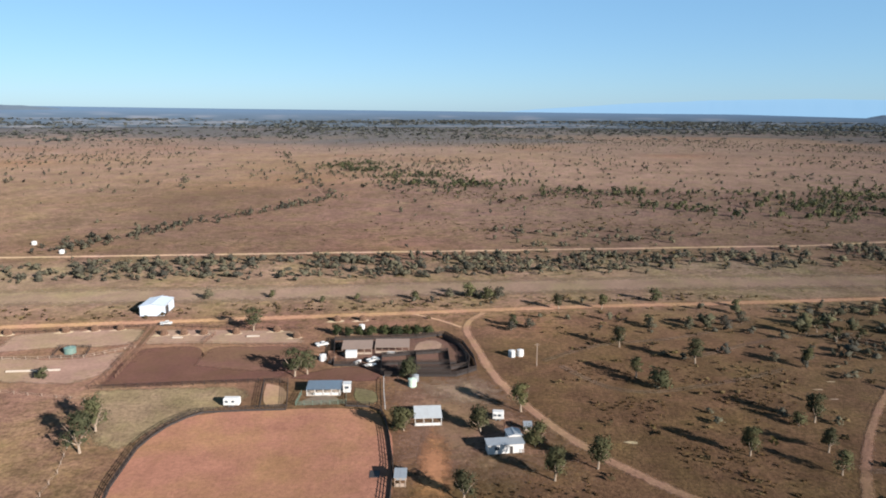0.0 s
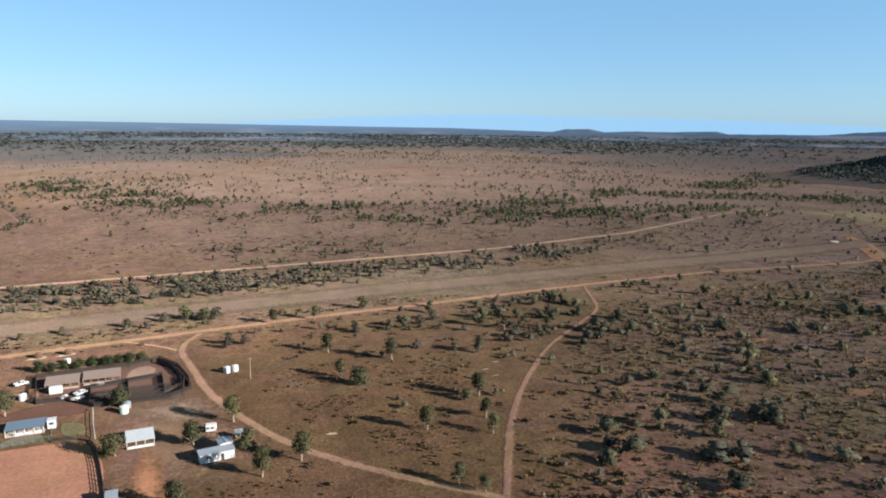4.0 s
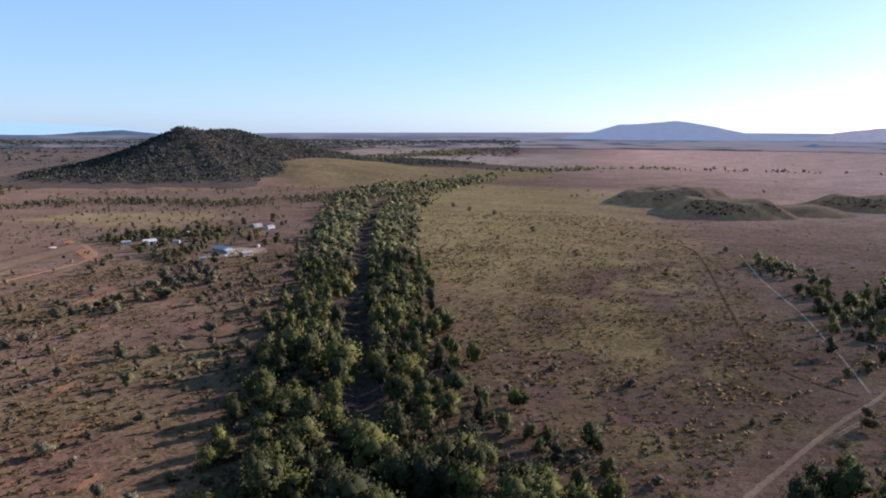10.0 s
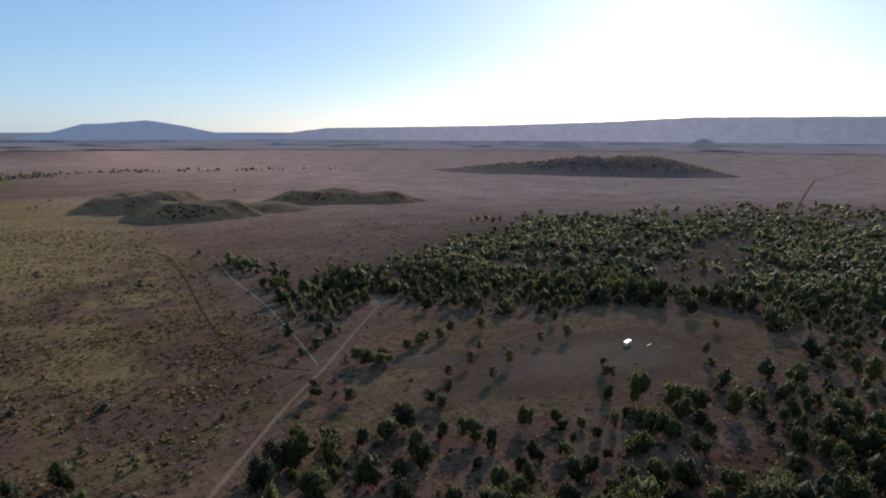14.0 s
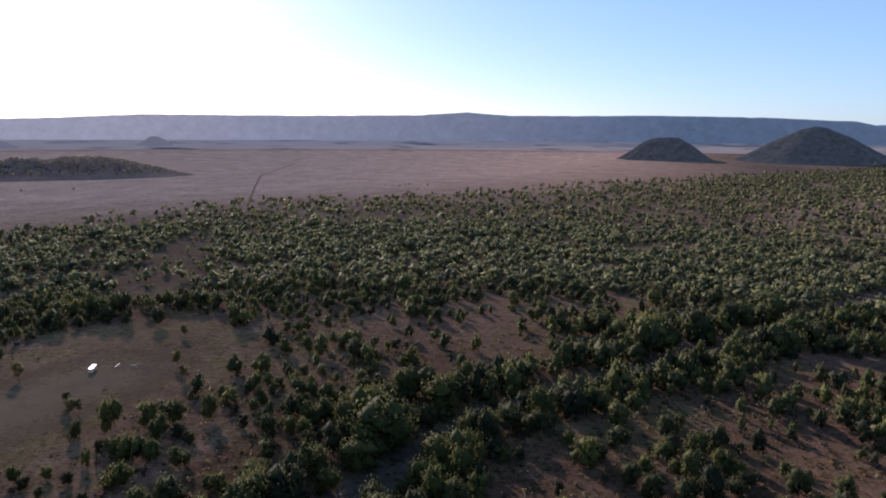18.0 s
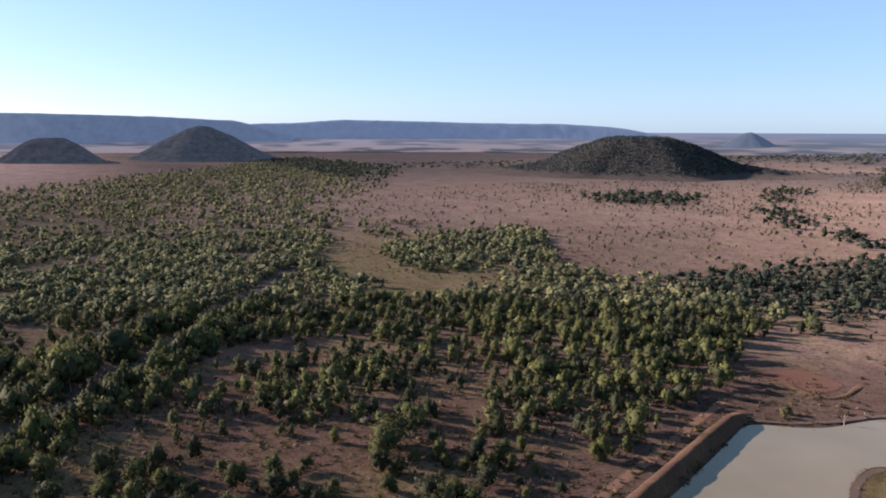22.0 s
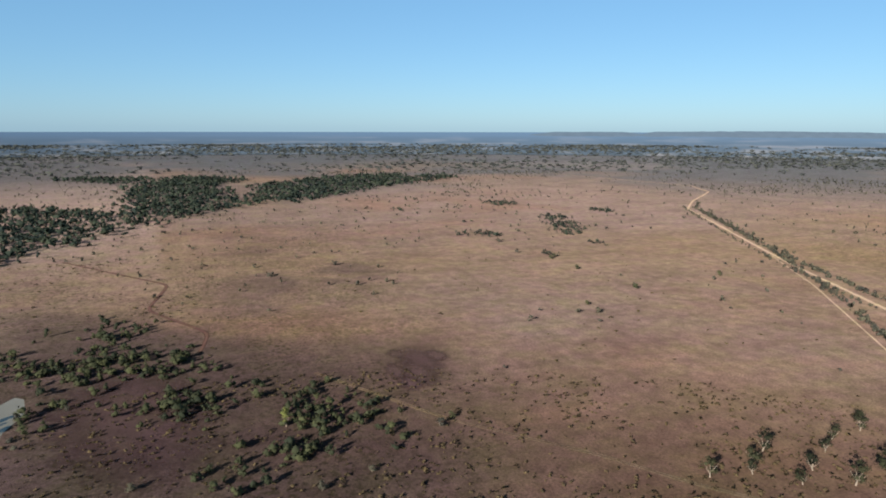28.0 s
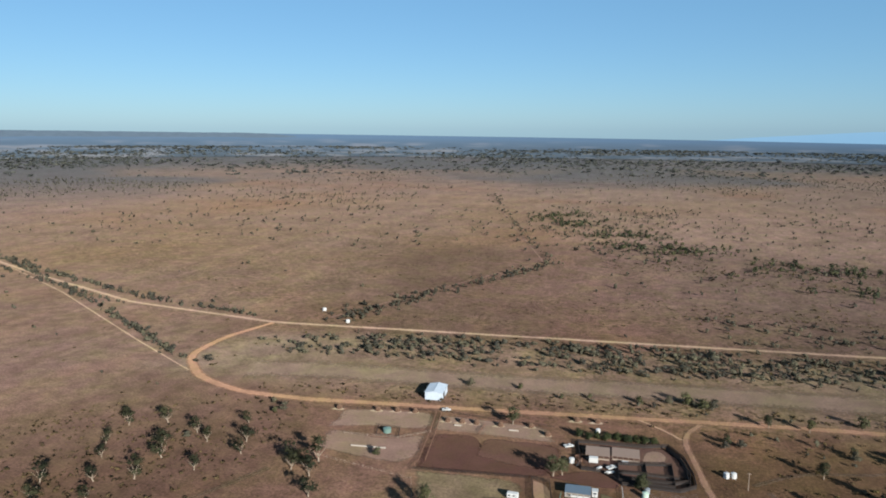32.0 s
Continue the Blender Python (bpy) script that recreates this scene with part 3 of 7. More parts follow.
# ---- roads ----
def smooth_line(line, step):
    p = np.array(line, float)
    s = np.r_[0, np.cumsum(np.hypot(*np.diff(p, axis=0).T))]
    n = max(int(s[-1] / step), 2)
    k = np.linspace(0, s[-1], n + 1)
    x, y = np.interp(k, s, p[:, 0]), np.interp(k, s, p[:, 1])
    for _ in range(int(18 / step) + 2):
        x[1:-1] = 0.25 * x[:-2] + 0.5 * x[1:-1] + 0.25 * x[2:]
        y[1:-1] = 0.25 * y[:-2] + 0.5 * y[1:-1] + 0.25 * y[2:]
    return np.stack([x, y], -1)


def ribbon(name, line, width, mat, label, lift=0.10, step=6.0, ragged=0.25, across=9, ruts=False):
    """A dirt road: slightly crowned strip with an uneven verge, laid on the ground."""
    p = smooth_line(line, step)
    d = np.gradient(p, axis=0)
    d /= np.maximum(np.hypot(d[:, 0], d[:, 1]), 1e-6)[:, None]
    side = np.stack([-d[:, 1], d[:, 0]], -1)
    k = np.linspace(-1, 1, across)
    wob = np.stack([fbm(p[:, 0], p[:, 1], 22, 3, 3), fbm(p[:, 0], p[:, 1], 22, 3, 8)], -1)
    rows = []
    for u in k:
        w = width * 0.5 * (1 + ragged * 2 * (wob[:, 0 if u < 0 else 1] - 0.5))
        q = p + side * (u * w)[:, None]
        X, Y, Z = place(q[:, 0], q[:, 1])
        rows.append(np.stack([X, Y, Z + lift * (1 - 0.85 * u * u) + 0.015 + np.hypot(X, Y) * 0.00012], -1))
    v = np.stack(rows, 1).reshape(-1, 3)
    verge = np.clip(1.2 - np.abs(np.abs(k) - 0.5) * 1.7, 0, 0.85) * (np.abs(k) < 0.99) if ruts else np.clip((1 - np.abs(k)) * 1.5, 0, 1.1)
    edge = np.tile(verge, len(p))
    ob = new(name, sheet(name, v, grid_faces(len(p), across)[:, ::-1], mat, ("edge", edge)))
    return tagged(ob, label, "road", kind="structure")


ribbon("road_main", ROAD_A, 8.5, DIRT, "wide pale gravel road across the plain")
ribbon("road_station", ROAD_B, 9, soil_mat("orange_dirt_road", (0.212, 0.120, 0.070), 0.5), "pale dirt station road past the shed and yards")
ribbon("track_fenceline", THIN, 2.6, DIRT, "thin pale track along a fence line")
ribbon("track_paddock", TRACK_C, 4.6, soil_mat("orange_paddock_track", (0.182, 0.106, 0.066), 0.5), "reddish dirt track through the paddock")
ribbon("track_east", TRACK_D, 3.4, soil_mat("worn_red_track", (0.165, 0.094, 0.058), 0.6), "worn wheel track through scattered trees", ragged=0.5)
ribbon("track_creek", TRACK_E, 3.8, soil_mat("brown_creek_track", (0.300, 0.190, 0.122), 0.5), "brown dirt track leading from the creek", ragged=0.4)
ribbon("track_white", WHITE_LINE, 1.9, soil_mat("chalky_track", (0.35, 0.262, 0.190), 0.8), "narrow pale wheel track beside trees", ragged=0.5)
ribbon("track_kink", KINK, 2.6, soil_mat("dull_fence_track", (0.125, 0.078, 0.056), 0.5), "thin red track along a kinked fence line")
ribbon("track_elbow", ELBOW, 2.2, PEN_SOIL, "dark narrow track with a sharp elbow")
ribbon("track_loop", TRACK_F, 2.6, TRACK, "worn track at the edge of a clearing", across=17, ruts=True)
ribbon("track_far", FAR_LINE, 5, RED_DIRT, "dark straight track over the far plain")
FAINT = soil_mat("faint_track", (0.086, 0.055, 0.034), 0.8)
ribbon("track_spur", [(-12, 376), (2, 367), (9, 356)], 3.0, RED_DIRT, "short red dirt spur to the station road", 0.13)
ribbon("track_stock", [(-440, 40), (-347, 99), (-290, 153), (-252, 179), (-200, 230), (-180, 270)], 4, FAINT, "faint stock track over the dry plain", across=17, ruts=True)
ribbon("track_strip_end", [(692, 690), (748, 668), (716, 600), (640, 525), (595, 481)], 3.0, FAINT, "faint track from the road to the end of the airstrip")
ribbon("track_faint", [(44, 310), (57, 284), (71, 284), (86, 291), (103, 296), (123, 307)], 3.0, FAINT, "faint old wheel track through dry grass", across=17, ruts=True)
ribbon("track_faint", [(109, 234), (132, 234), (149, 227)], 3.0, FAINT, "faint old wheel track through dry grass", across=17, ruts=True)
ribbon("track_faint", [(92, 317), (123, 336), (155, 350), (174, 340)], 3.0, FAINT, "faint old wheel track through dry grass", across=17, ruts=True)
ribbon("track_faint", [(38, 315), (60, 334), (96, 341), (136, 365)], 3.0, FAINT, "faint old wheel track through dry grass", across=17, ruts=True)
ribbon("gully_west", [(-885, -186), (-800, -120), (-729, -64), (-632, -75), (-549, -24), (-500, -30)], 4, PEN_SOIL, "dark eroded gully in the plain", 0.08)
ribbon("airstrip", [(-262, 392), (-220, 402), (-100, 412), (0, 424), (120, 436), (250, 444), (400, 450), (545, 462), (600, 470)], 40, MOWN, "broad mown dirt airstrip", ragged=0.12, across=9)


# ---- hills ----
def height_at(x, y, bumps):
    z = np.zeros(np.shape(x))
    for bx, by, h, rx, ry, turn, flat, seed in bumps:
        c, s = math.cos(turn), math.sin(turn)
        u, v = ((x - bx) * c + (y - by) * s) / rx, (-(x - bx) * s + (y - by) * c) / ry
        a = np.arctan2(v, u)
        q = np.hypot(u, v) * (1 + 0.28 * (fbm(np.cos(a) * 3 + 10, np.sin(a) * 3 + 10, 1.0, 3, seed) - 0.5))
        e = np.clip((1 - q) / (1 - flat), 0, 1)
        p = e * 0.5 + e ** 3 * 0.5 if h > 40 and seed < 20 else e * e * (3 - 2 * e) * 0.62 + e * 0.38
        rough = 0.12 if h > 40 or seed < 9 else 0.8
        z = np.maximum(z, h * p * (1 + rough * (fbm(x, y, 60 if h > 40 else 38, 4, seed) - 0.5)))
    return z


def hill(name, bumps, mat, label, margin=1.08, cells=90, base=0.0):
    x0 = min(b[0] - max(b[3], b[4]) * margin for b in bumps)
    x1 = max(b[0] + max(b[3], b[4]) * margin for b in bumps)
    y0 = min(b[1] - max(b[3], b[4]) * margin for b in bumps)
    y1 = max(b[1] + max(b[3], b[4]) * margin for b in bumps)
    X, Y = np.meshgrid(np.linspace(x0, x1, cells), np.linspace(y0, y1, cells), indexing="ij")
    Z = height_at(X, Y, bumps)
    v = np.stack([X, Y, base - 1.5 + Z + 1.5 * np.clip(Z / 2, 0, 1)], -1).reshape(-1, 3)
    ob = new(name, sheet(name, v, grid_faces(cells, cells), mat))
    return tagged(ob, label, "hill", kind="structure")


def polar(yaw, r):
    return -math.sin(radians(yaw)) * r, math.cos(radians(yaw)) * r


HILL_SOIL = soil_mat("hill_soil", (0.058, 0.051, 0.045), 0.6, False)
GRASS_SLOPE = soil_mat("grass_slope", (0.165, 0.122, 0.060), 0.8, False)
EAST_HILL = [(*polar(-58.4, 1640), 105, 390, 330, 2.09, 0.05, 2), (*polar(-60.9, 1740), 100, 295, 280, 2.09, 0.14, 24), (*polar(-64.2, 1830), 78, 320, 250, 2.0, 0.12, 26), (*polar(-68.0, 1900), 46, 400, 230, 1.95, 0.15, 8), (*polar(-73.5, 2000), 24, 480, 220, 1.9, 0.1, 7)]
FOOT_HILL = [(*polar(-67.4, 1650), 40, 440, 330, 1.95, 0.1, 5), (*polar(-73.5, 1720), 18, 460, 300, 1.9, 0.1, 7)]
APRON = [(*polar(-63, 1440), 13, 260, 140, 2.0, 0.1, 7), (*polar(-56, 1420), 11, 300, 130, 2.1, 0.1, 8)]
MESA = [(*polar(137.7, 2330), 111, 400, 330, -0.73, 0.20, 23), (*polar(141, 2320), 39, 400, 260, -0.73, 0.1, 9), (*polar(132.5, 2330), 34, 330, 220, -0.73, 0.1, 10)]
LOW_HILL = [(*polar(-126.5, 2060), 24, 300, 170, 0.84, 0.1, 12), (*polar(-130.5, 2050), 38, 300, 180, 0.80, 0.12, 11), (*polar(-134.3, 2040), 45, 270, 180, 0.76, 0.15, 24)]
MOUNDS = [(*polar(-96.3, 1130), 22, 110, 80, 1.45, 0.5, 13), (*polar(-100, 1000), 20, 95, 60, 1.4, 0.5, 14), (*polar(-104.5, 1060), 11, 90, 50, 1.35, 0.4, 15), (*polar(-109.5, 1170), 18, 105, 52, 1.3, 0.45, 16), (*polar(-114, 1170), 14, 85, 48, 1.25, 0.4, 17)]
hill("hill_east", EAST_HILL, HILL_SOIL, "steep wooded hill with a rounded summit on the plain")
hill("hill_apron", APRON, soil_mat("reddish_apron", (0.160, 0.100, 0.068), 0.8, False), "low reddish apron below the wooded hill", cells=70)
hill("hill_foot", FOOT_HILL, GRASS_SLOPE, "low grassy foothill of the wooded hill", cells=70)
hill("hill_mesa", MESA, HILL_SOIL, "flat-topped wooded mesa standing on the plain")
# low rise: soil colour paled, haze painted into it
hill("hill_low", LOW_HILL, soil_mat("hazed_hill_soil", (0.21, 0.155, 0.135), 0.6, False), "low dark wooded rise on the open plain", cells=60)
hill("mounds", MOUNDS, soil_mat("mound_soil", (0.270, 0.176, 0.104), 0.8, False), "group of low grassy mounds with dark shaded sides", cells=110)


def far_hill(name, yaw, dist, top, half, label, mat, flat=0.1, seed=1):
    x, y, z = place(*polar(yaw, dist))
    r = math.hypot(x, y)
    h = rim(x, y) + 15 + r * math.tan(radians(top)) - z
    w = r * math.tan(radians(half))
    return hill(name, [(float(x), float(y), float(h), w, w * 0.8, radians(yaw), flat, seed)], mat, label, cells=50, base=float(z) - 12)


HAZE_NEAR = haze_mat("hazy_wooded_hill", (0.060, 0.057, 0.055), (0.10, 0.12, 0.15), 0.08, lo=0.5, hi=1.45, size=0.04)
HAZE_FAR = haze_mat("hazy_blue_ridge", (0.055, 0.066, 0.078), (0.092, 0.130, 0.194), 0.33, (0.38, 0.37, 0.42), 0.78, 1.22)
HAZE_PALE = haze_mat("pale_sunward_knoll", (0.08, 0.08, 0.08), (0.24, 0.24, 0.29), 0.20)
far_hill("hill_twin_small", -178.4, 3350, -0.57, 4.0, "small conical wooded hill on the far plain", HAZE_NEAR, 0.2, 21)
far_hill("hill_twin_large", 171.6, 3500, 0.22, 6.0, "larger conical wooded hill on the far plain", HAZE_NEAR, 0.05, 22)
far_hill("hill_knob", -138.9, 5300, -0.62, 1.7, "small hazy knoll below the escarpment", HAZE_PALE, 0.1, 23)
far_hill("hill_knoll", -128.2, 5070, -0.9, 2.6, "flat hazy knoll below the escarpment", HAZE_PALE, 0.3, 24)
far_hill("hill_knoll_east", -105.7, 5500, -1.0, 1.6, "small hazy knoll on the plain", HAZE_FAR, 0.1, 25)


def ridge(name, r, tops, label, mat, low=-1.6):
    """A far range, as a slope that rises to an uneven crest."""
    yaw = np.arange(tops[0][0], tops[-1][0] - 0.01, -0.15)
    crest = np.interp(-yaw, [-t[0] for t in tops], [t[1] for t in tops])
    crest = crest + 0.05 * (fbm(yaw * 10, yaw * 0, 8, 3, 4) - 0.5)
    rows = []
    for k, (frac, back) in enumerate(((0, 0), (0.35, 70), (0.7, 110), (0.93, 140), (1.0, 190), (0.9, 260))):
        rr = r + back - 40 * fbm(yaw * 10, yaw * 0 + k, 12, 3, 6 + k)
        x, y = -np.sin(np.radians(yaw)) * rr, np.cos(np.radians(yaw)) * rr
        el = low + (crest - low) * frac
        rows.append(np.stack([x, y, rim(x, y) + 6 + rr * np.tan(np.radians(el))], -1))
    v = np.stack(rows, 0).reshape(-1, 3)
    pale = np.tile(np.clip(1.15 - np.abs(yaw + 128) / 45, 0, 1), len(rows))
    ob = new(name, sheet(name, v, grid_faces(len(rows), len(yaw)), mat, ("pale", pale)))
    return tagged(ob, label, "hill range", kind="structure")


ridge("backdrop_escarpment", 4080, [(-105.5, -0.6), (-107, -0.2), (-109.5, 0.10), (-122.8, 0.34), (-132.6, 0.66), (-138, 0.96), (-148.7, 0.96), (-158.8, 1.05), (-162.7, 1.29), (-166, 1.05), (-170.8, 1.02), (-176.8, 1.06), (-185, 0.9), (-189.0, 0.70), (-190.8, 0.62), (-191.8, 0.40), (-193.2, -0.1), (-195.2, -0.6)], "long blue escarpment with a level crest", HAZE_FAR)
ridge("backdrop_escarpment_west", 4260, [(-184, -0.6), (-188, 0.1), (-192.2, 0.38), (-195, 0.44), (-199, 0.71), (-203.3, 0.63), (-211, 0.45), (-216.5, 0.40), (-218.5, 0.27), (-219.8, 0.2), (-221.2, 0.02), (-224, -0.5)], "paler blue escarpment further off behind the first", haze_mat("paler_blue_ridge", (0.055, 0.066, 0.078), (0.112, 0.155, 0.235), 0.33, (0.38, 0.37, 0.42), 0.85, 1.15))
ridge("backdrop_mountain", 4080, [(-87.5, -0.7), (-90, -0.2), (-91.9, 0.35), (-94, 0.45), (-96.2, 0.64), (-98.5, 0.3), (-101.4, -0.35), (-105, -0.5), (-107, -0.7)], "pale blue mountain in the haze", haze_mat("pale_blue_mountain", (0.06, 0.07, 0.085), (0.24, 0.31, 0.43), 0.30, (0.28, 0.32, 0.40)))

# low cloud bank: a ridge-shaped sheet whose sky brightness is emitted
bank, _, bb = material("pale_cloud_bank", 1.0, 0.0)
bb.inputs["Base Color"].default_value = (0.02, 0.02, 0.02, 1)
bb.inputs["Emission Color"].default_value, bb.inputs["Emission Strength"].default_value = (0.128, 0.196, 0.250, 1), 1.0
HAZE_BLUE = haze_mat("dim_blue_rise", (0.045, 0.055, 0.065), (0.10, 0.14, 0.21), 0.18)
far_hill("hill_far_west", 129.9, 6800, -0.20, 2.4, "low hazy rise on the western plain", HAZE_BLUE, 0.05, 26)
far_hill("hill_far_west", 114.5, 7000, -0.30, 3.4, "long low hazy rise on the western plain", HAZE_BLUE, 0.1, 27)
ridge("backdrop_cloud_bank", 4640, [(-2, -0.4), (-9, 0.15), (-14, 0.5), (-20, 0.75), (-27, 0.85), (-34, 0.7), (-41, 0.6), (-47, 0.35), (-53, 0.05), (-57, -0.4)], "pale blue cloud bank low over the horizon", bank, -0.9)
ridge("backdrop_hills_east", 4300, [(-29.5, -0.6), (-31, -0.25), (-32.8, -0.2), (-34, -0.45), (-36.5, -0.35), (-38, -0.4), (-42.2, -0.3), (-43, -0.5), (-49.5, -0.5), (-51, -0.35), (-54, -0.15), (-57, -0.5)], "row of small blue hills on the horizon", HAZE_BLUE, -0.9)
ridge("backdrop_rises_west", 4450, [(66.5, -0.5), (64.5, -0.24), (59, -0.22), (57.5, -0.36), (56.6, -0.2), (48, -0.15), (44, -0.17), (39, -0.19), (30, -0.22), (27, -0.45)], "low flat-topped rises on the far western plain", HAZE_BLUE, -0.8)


# ---- trees ----
def clump_core():
    """Corners of the 8 faces of a small lump of foliage."""
    o = [(1, 0, 0), (0, 1, 0), (-1, 0, 0), (0, -1, 0)]
    return np.array([(o[i], o[(i + 1) % 4], (0, 0, 1)) for i in range(4)] + [(o[(i + 1) % 4], o[i], (0, 0, -1)) for i in range(4)], float)


def crown_points(r, n, wide, tall, clumps, leaf, solid=True):
    """A eucalypt crown: lumps of foliage with gaps between, covered by n small leaf sprays. Corners and normals of the faces."""
    a = r.uniform(0, 2 * math.pi, clumps)
    cz = r.uniform(0.10, 0.84, clumps)
    reach = np.sqrt(np.clip(1 - (np.abs(cz - 0.42) / 0.62) ** 2, 0.05, 1))
    q = np.sqrt(r.uniform(0.02, 1, clumps)) * wide * 0.56 * reach
    centre = np.stack([np.cos(a) * q, np.sin(a) * q, cz * tall], -1)
    size = r.uniform(0.30, 0.62, clumps) * wide * min(1.2, (9 / clumps) ** 0.35)
    flat = np.array((1, 1, 0.74))
    pick = r.integers(0, clumps, n)
    d = r.normal(size=(n, 3))
    d[:, 2] = np.where(d[:, 2] < 0, d[:, 2] * 0.5, d[:, 2])
    d /= np.linalg.norm(d, axis=1)[:, None]
    p = centre[pick] + d * (size[pick] * r.uniform(0.62, 1.24, n))[:, None] * flat
    face = d + 0.8 * r.normal(size=(n, 3))
    face /= np.linalg.norm(face, axis=1)[:, None]
    u = np.cross(face, r.normal(size=(n, 3)))
    u /= np.maximum(np.linalg.norm(u, axis=1), 1e-6)[:, None]
    w = np.cross(face, u)
    s = (leaf * r.uniform(0.6, 1.3, n))[:, None]
    P = np.stack([p - u * s - w * s * 0.8, p + u * s * 1.1 - w * s * 0.3, p - u * s * 0.2 + w * s * 1.15], 1)
    soft = np.repeat((d * 0.6 + 0.25 * face)[:, None], 3, 1)
    core = clump_core() if solid else np.zeros((0, 3, 3))
    bent = core[None] * (1 + 0.22 * np.sin(np.einsum("fvi,cij->cfvj", core, r.normal(size=(clumps, 3, 3))) * 3).sum(-1, keepdims=True) / 1.7)
    C = (centre[:, None, None] + bent * (size * (0.72 if solid is True else solid))[:, None, None, None] * flat).reshape(-1, 3, 3)
    P = np.concatenate([P, C])
    soft = np.concatenate([soft, np.repeat(core[None] * 0.62, clumps, 0).reshape(-1, 3, 3)])
    whole = P / (wide, wide, tall) - (0, 0, 0.3)
    whole /= np.maximum(np.linalg.norm(whole, axis=2, keepdims=True), 1e-6)
    soft = soft * 0.8 + whole * 0.85
    return P, soft / np.linalg.norm(soft, axis=2, keepdims=True)


def scatter(area, spacing, density, seed):
    """Points on a shaken grid over area = (x0, x1, y0, y1), kept by density(x, y)."""
    r = np.random.default_rng(seed)
    x, y = np.meshgrid(np.arange(area[0], area[1], spacing), np.arange(area[2], area[3], spacing))
    x, y = x.ravel() + r.uniform(-0.55, 0.55, x.size) * spacing, y.ravel() + r.uniform(-0.55, 0.55, x.size) * spacing
    keep = r.uniform(size=x.size) < density(x, y)
    return x[keep], y[keep]


def wood(name, x, y, tall, sprays, leaf, mat, label, seed, wide=0.36, z=None, stem=True, category="woodland", size=None, lumps=0):
    """Many trees joined: crowns of leaf sprays, with stems under them."""
    r = np.random.default_rng(seed)
    kinds = [crown_points(r, sprays, 1.0, 1.0, lumps or max(3, min(14, sprays // 14)), leaf, lumps > 0) for _ in range(14)]
    n = len(x)
    h = tall * r.uniform(0.45, 1.3, n) * (1.0 if size is None else size)
    w = h * wide * r.uniform(0.65, 1.35, n)
    X, Y, Z = place(x, y)
    if z is not None:
        Z = Z + z
    Z = Z + DIP(x, y)
    clear = h * r.uniform(0.06, 0.2, n)
    k, a = r.integers(0, len(kinds), n), r.uniform(0, 2 * math.pi, n)
    P = np.stack([q[0] for q in kinds])[k].astype(np.float32)
    Q = np.stack([q[1] for q in kinds])[k].astype(np.float32)
    ca, sa = np.cos(a)[:, None, None], np.sin(a)[:, None, None]
    V = np.stack([X[:, None, None] + (P[..., 0] * ca - P[..., 1] * sa) * w[:, None, None], Y[:, None, None] + (P[..., 0] * sa + P[..., 1] * ca) * w[:, None, None],
                  Z[:, None, None] + clear[:, None, None] + P[..., 2] * (h - clear)[:, None, None] * 0.95], -1).reshape(-1, 3)
    F = np.arange(len(V)).reshape(-1, 3)
    tint = np.repeat(r.uniform(0, 1, n) * 0.999, P.shape[1] * 3)
    N = np.stack([(Q[..., 0] * ca - Q[..., 1] * sa), (Q[..., 0] * sa + Q[..., 1] * ca), Q[..., 2]], -1).reshape(-1, 3)
    ob = new(name, sheet(name, V, F, mat, ("tint", tint), True, N))
    tagged(ob, label, category, kind="stuff")
    if stem:
        s = (0.022 * h)[:, None]
        ang = np.arange(4) * math.pi / 2
        lean = r.normal(size=(n, 2)) * 0.05
        ring = []
        for f, taper in ((-0.02, 1.0), (0.75, 0.45)):
            ring.append(np.stack([X[:, None] + np.cos(ang) * s * taper + (lean[:, 0] * h * f)[:, None], Y[:, None] + np.sin(ang) * s * taper + (lean[:, 1] * h * f)[:, None], np.repeat((Z + h * f)[:, None], 4, 1)], -1))
        V2 = np.concatenate(ring, 1).reshape(-1, 3)
        base = (np.arange(n) * 8)[:, None, None]
        q = np.array([[i, (i + 1) % 4, 4 + (i + 1) % 4, 4 + i] for i in range(4)])[None]
        st = new("stems", sheet("stems", V2, (base + q).reshape(-1, 4), BARK, None, False))
        st.parent = ob
        tagged(st, "thin pale grey trunks", kind="stuff")
    return ob


WEST_FOREST = [(-549, -842), (-547, -759), (-432, -570), (-456, -472), (-582, -465), (-740, -408), (-824, -381), (-758, -329), (-590, -325), (-511, -336), (-449, -337), (-380, -313), (-310, -267), (-241, -236), (-206, -216), (-178, -274), (-322, -494), (-362, -516), (-374, -573)]
TRACK_WOOD = [(670, -129), (567, -165), (521, -230), (385, -182), (311, -126), (343, -119), (449, -129), (552, -131)]


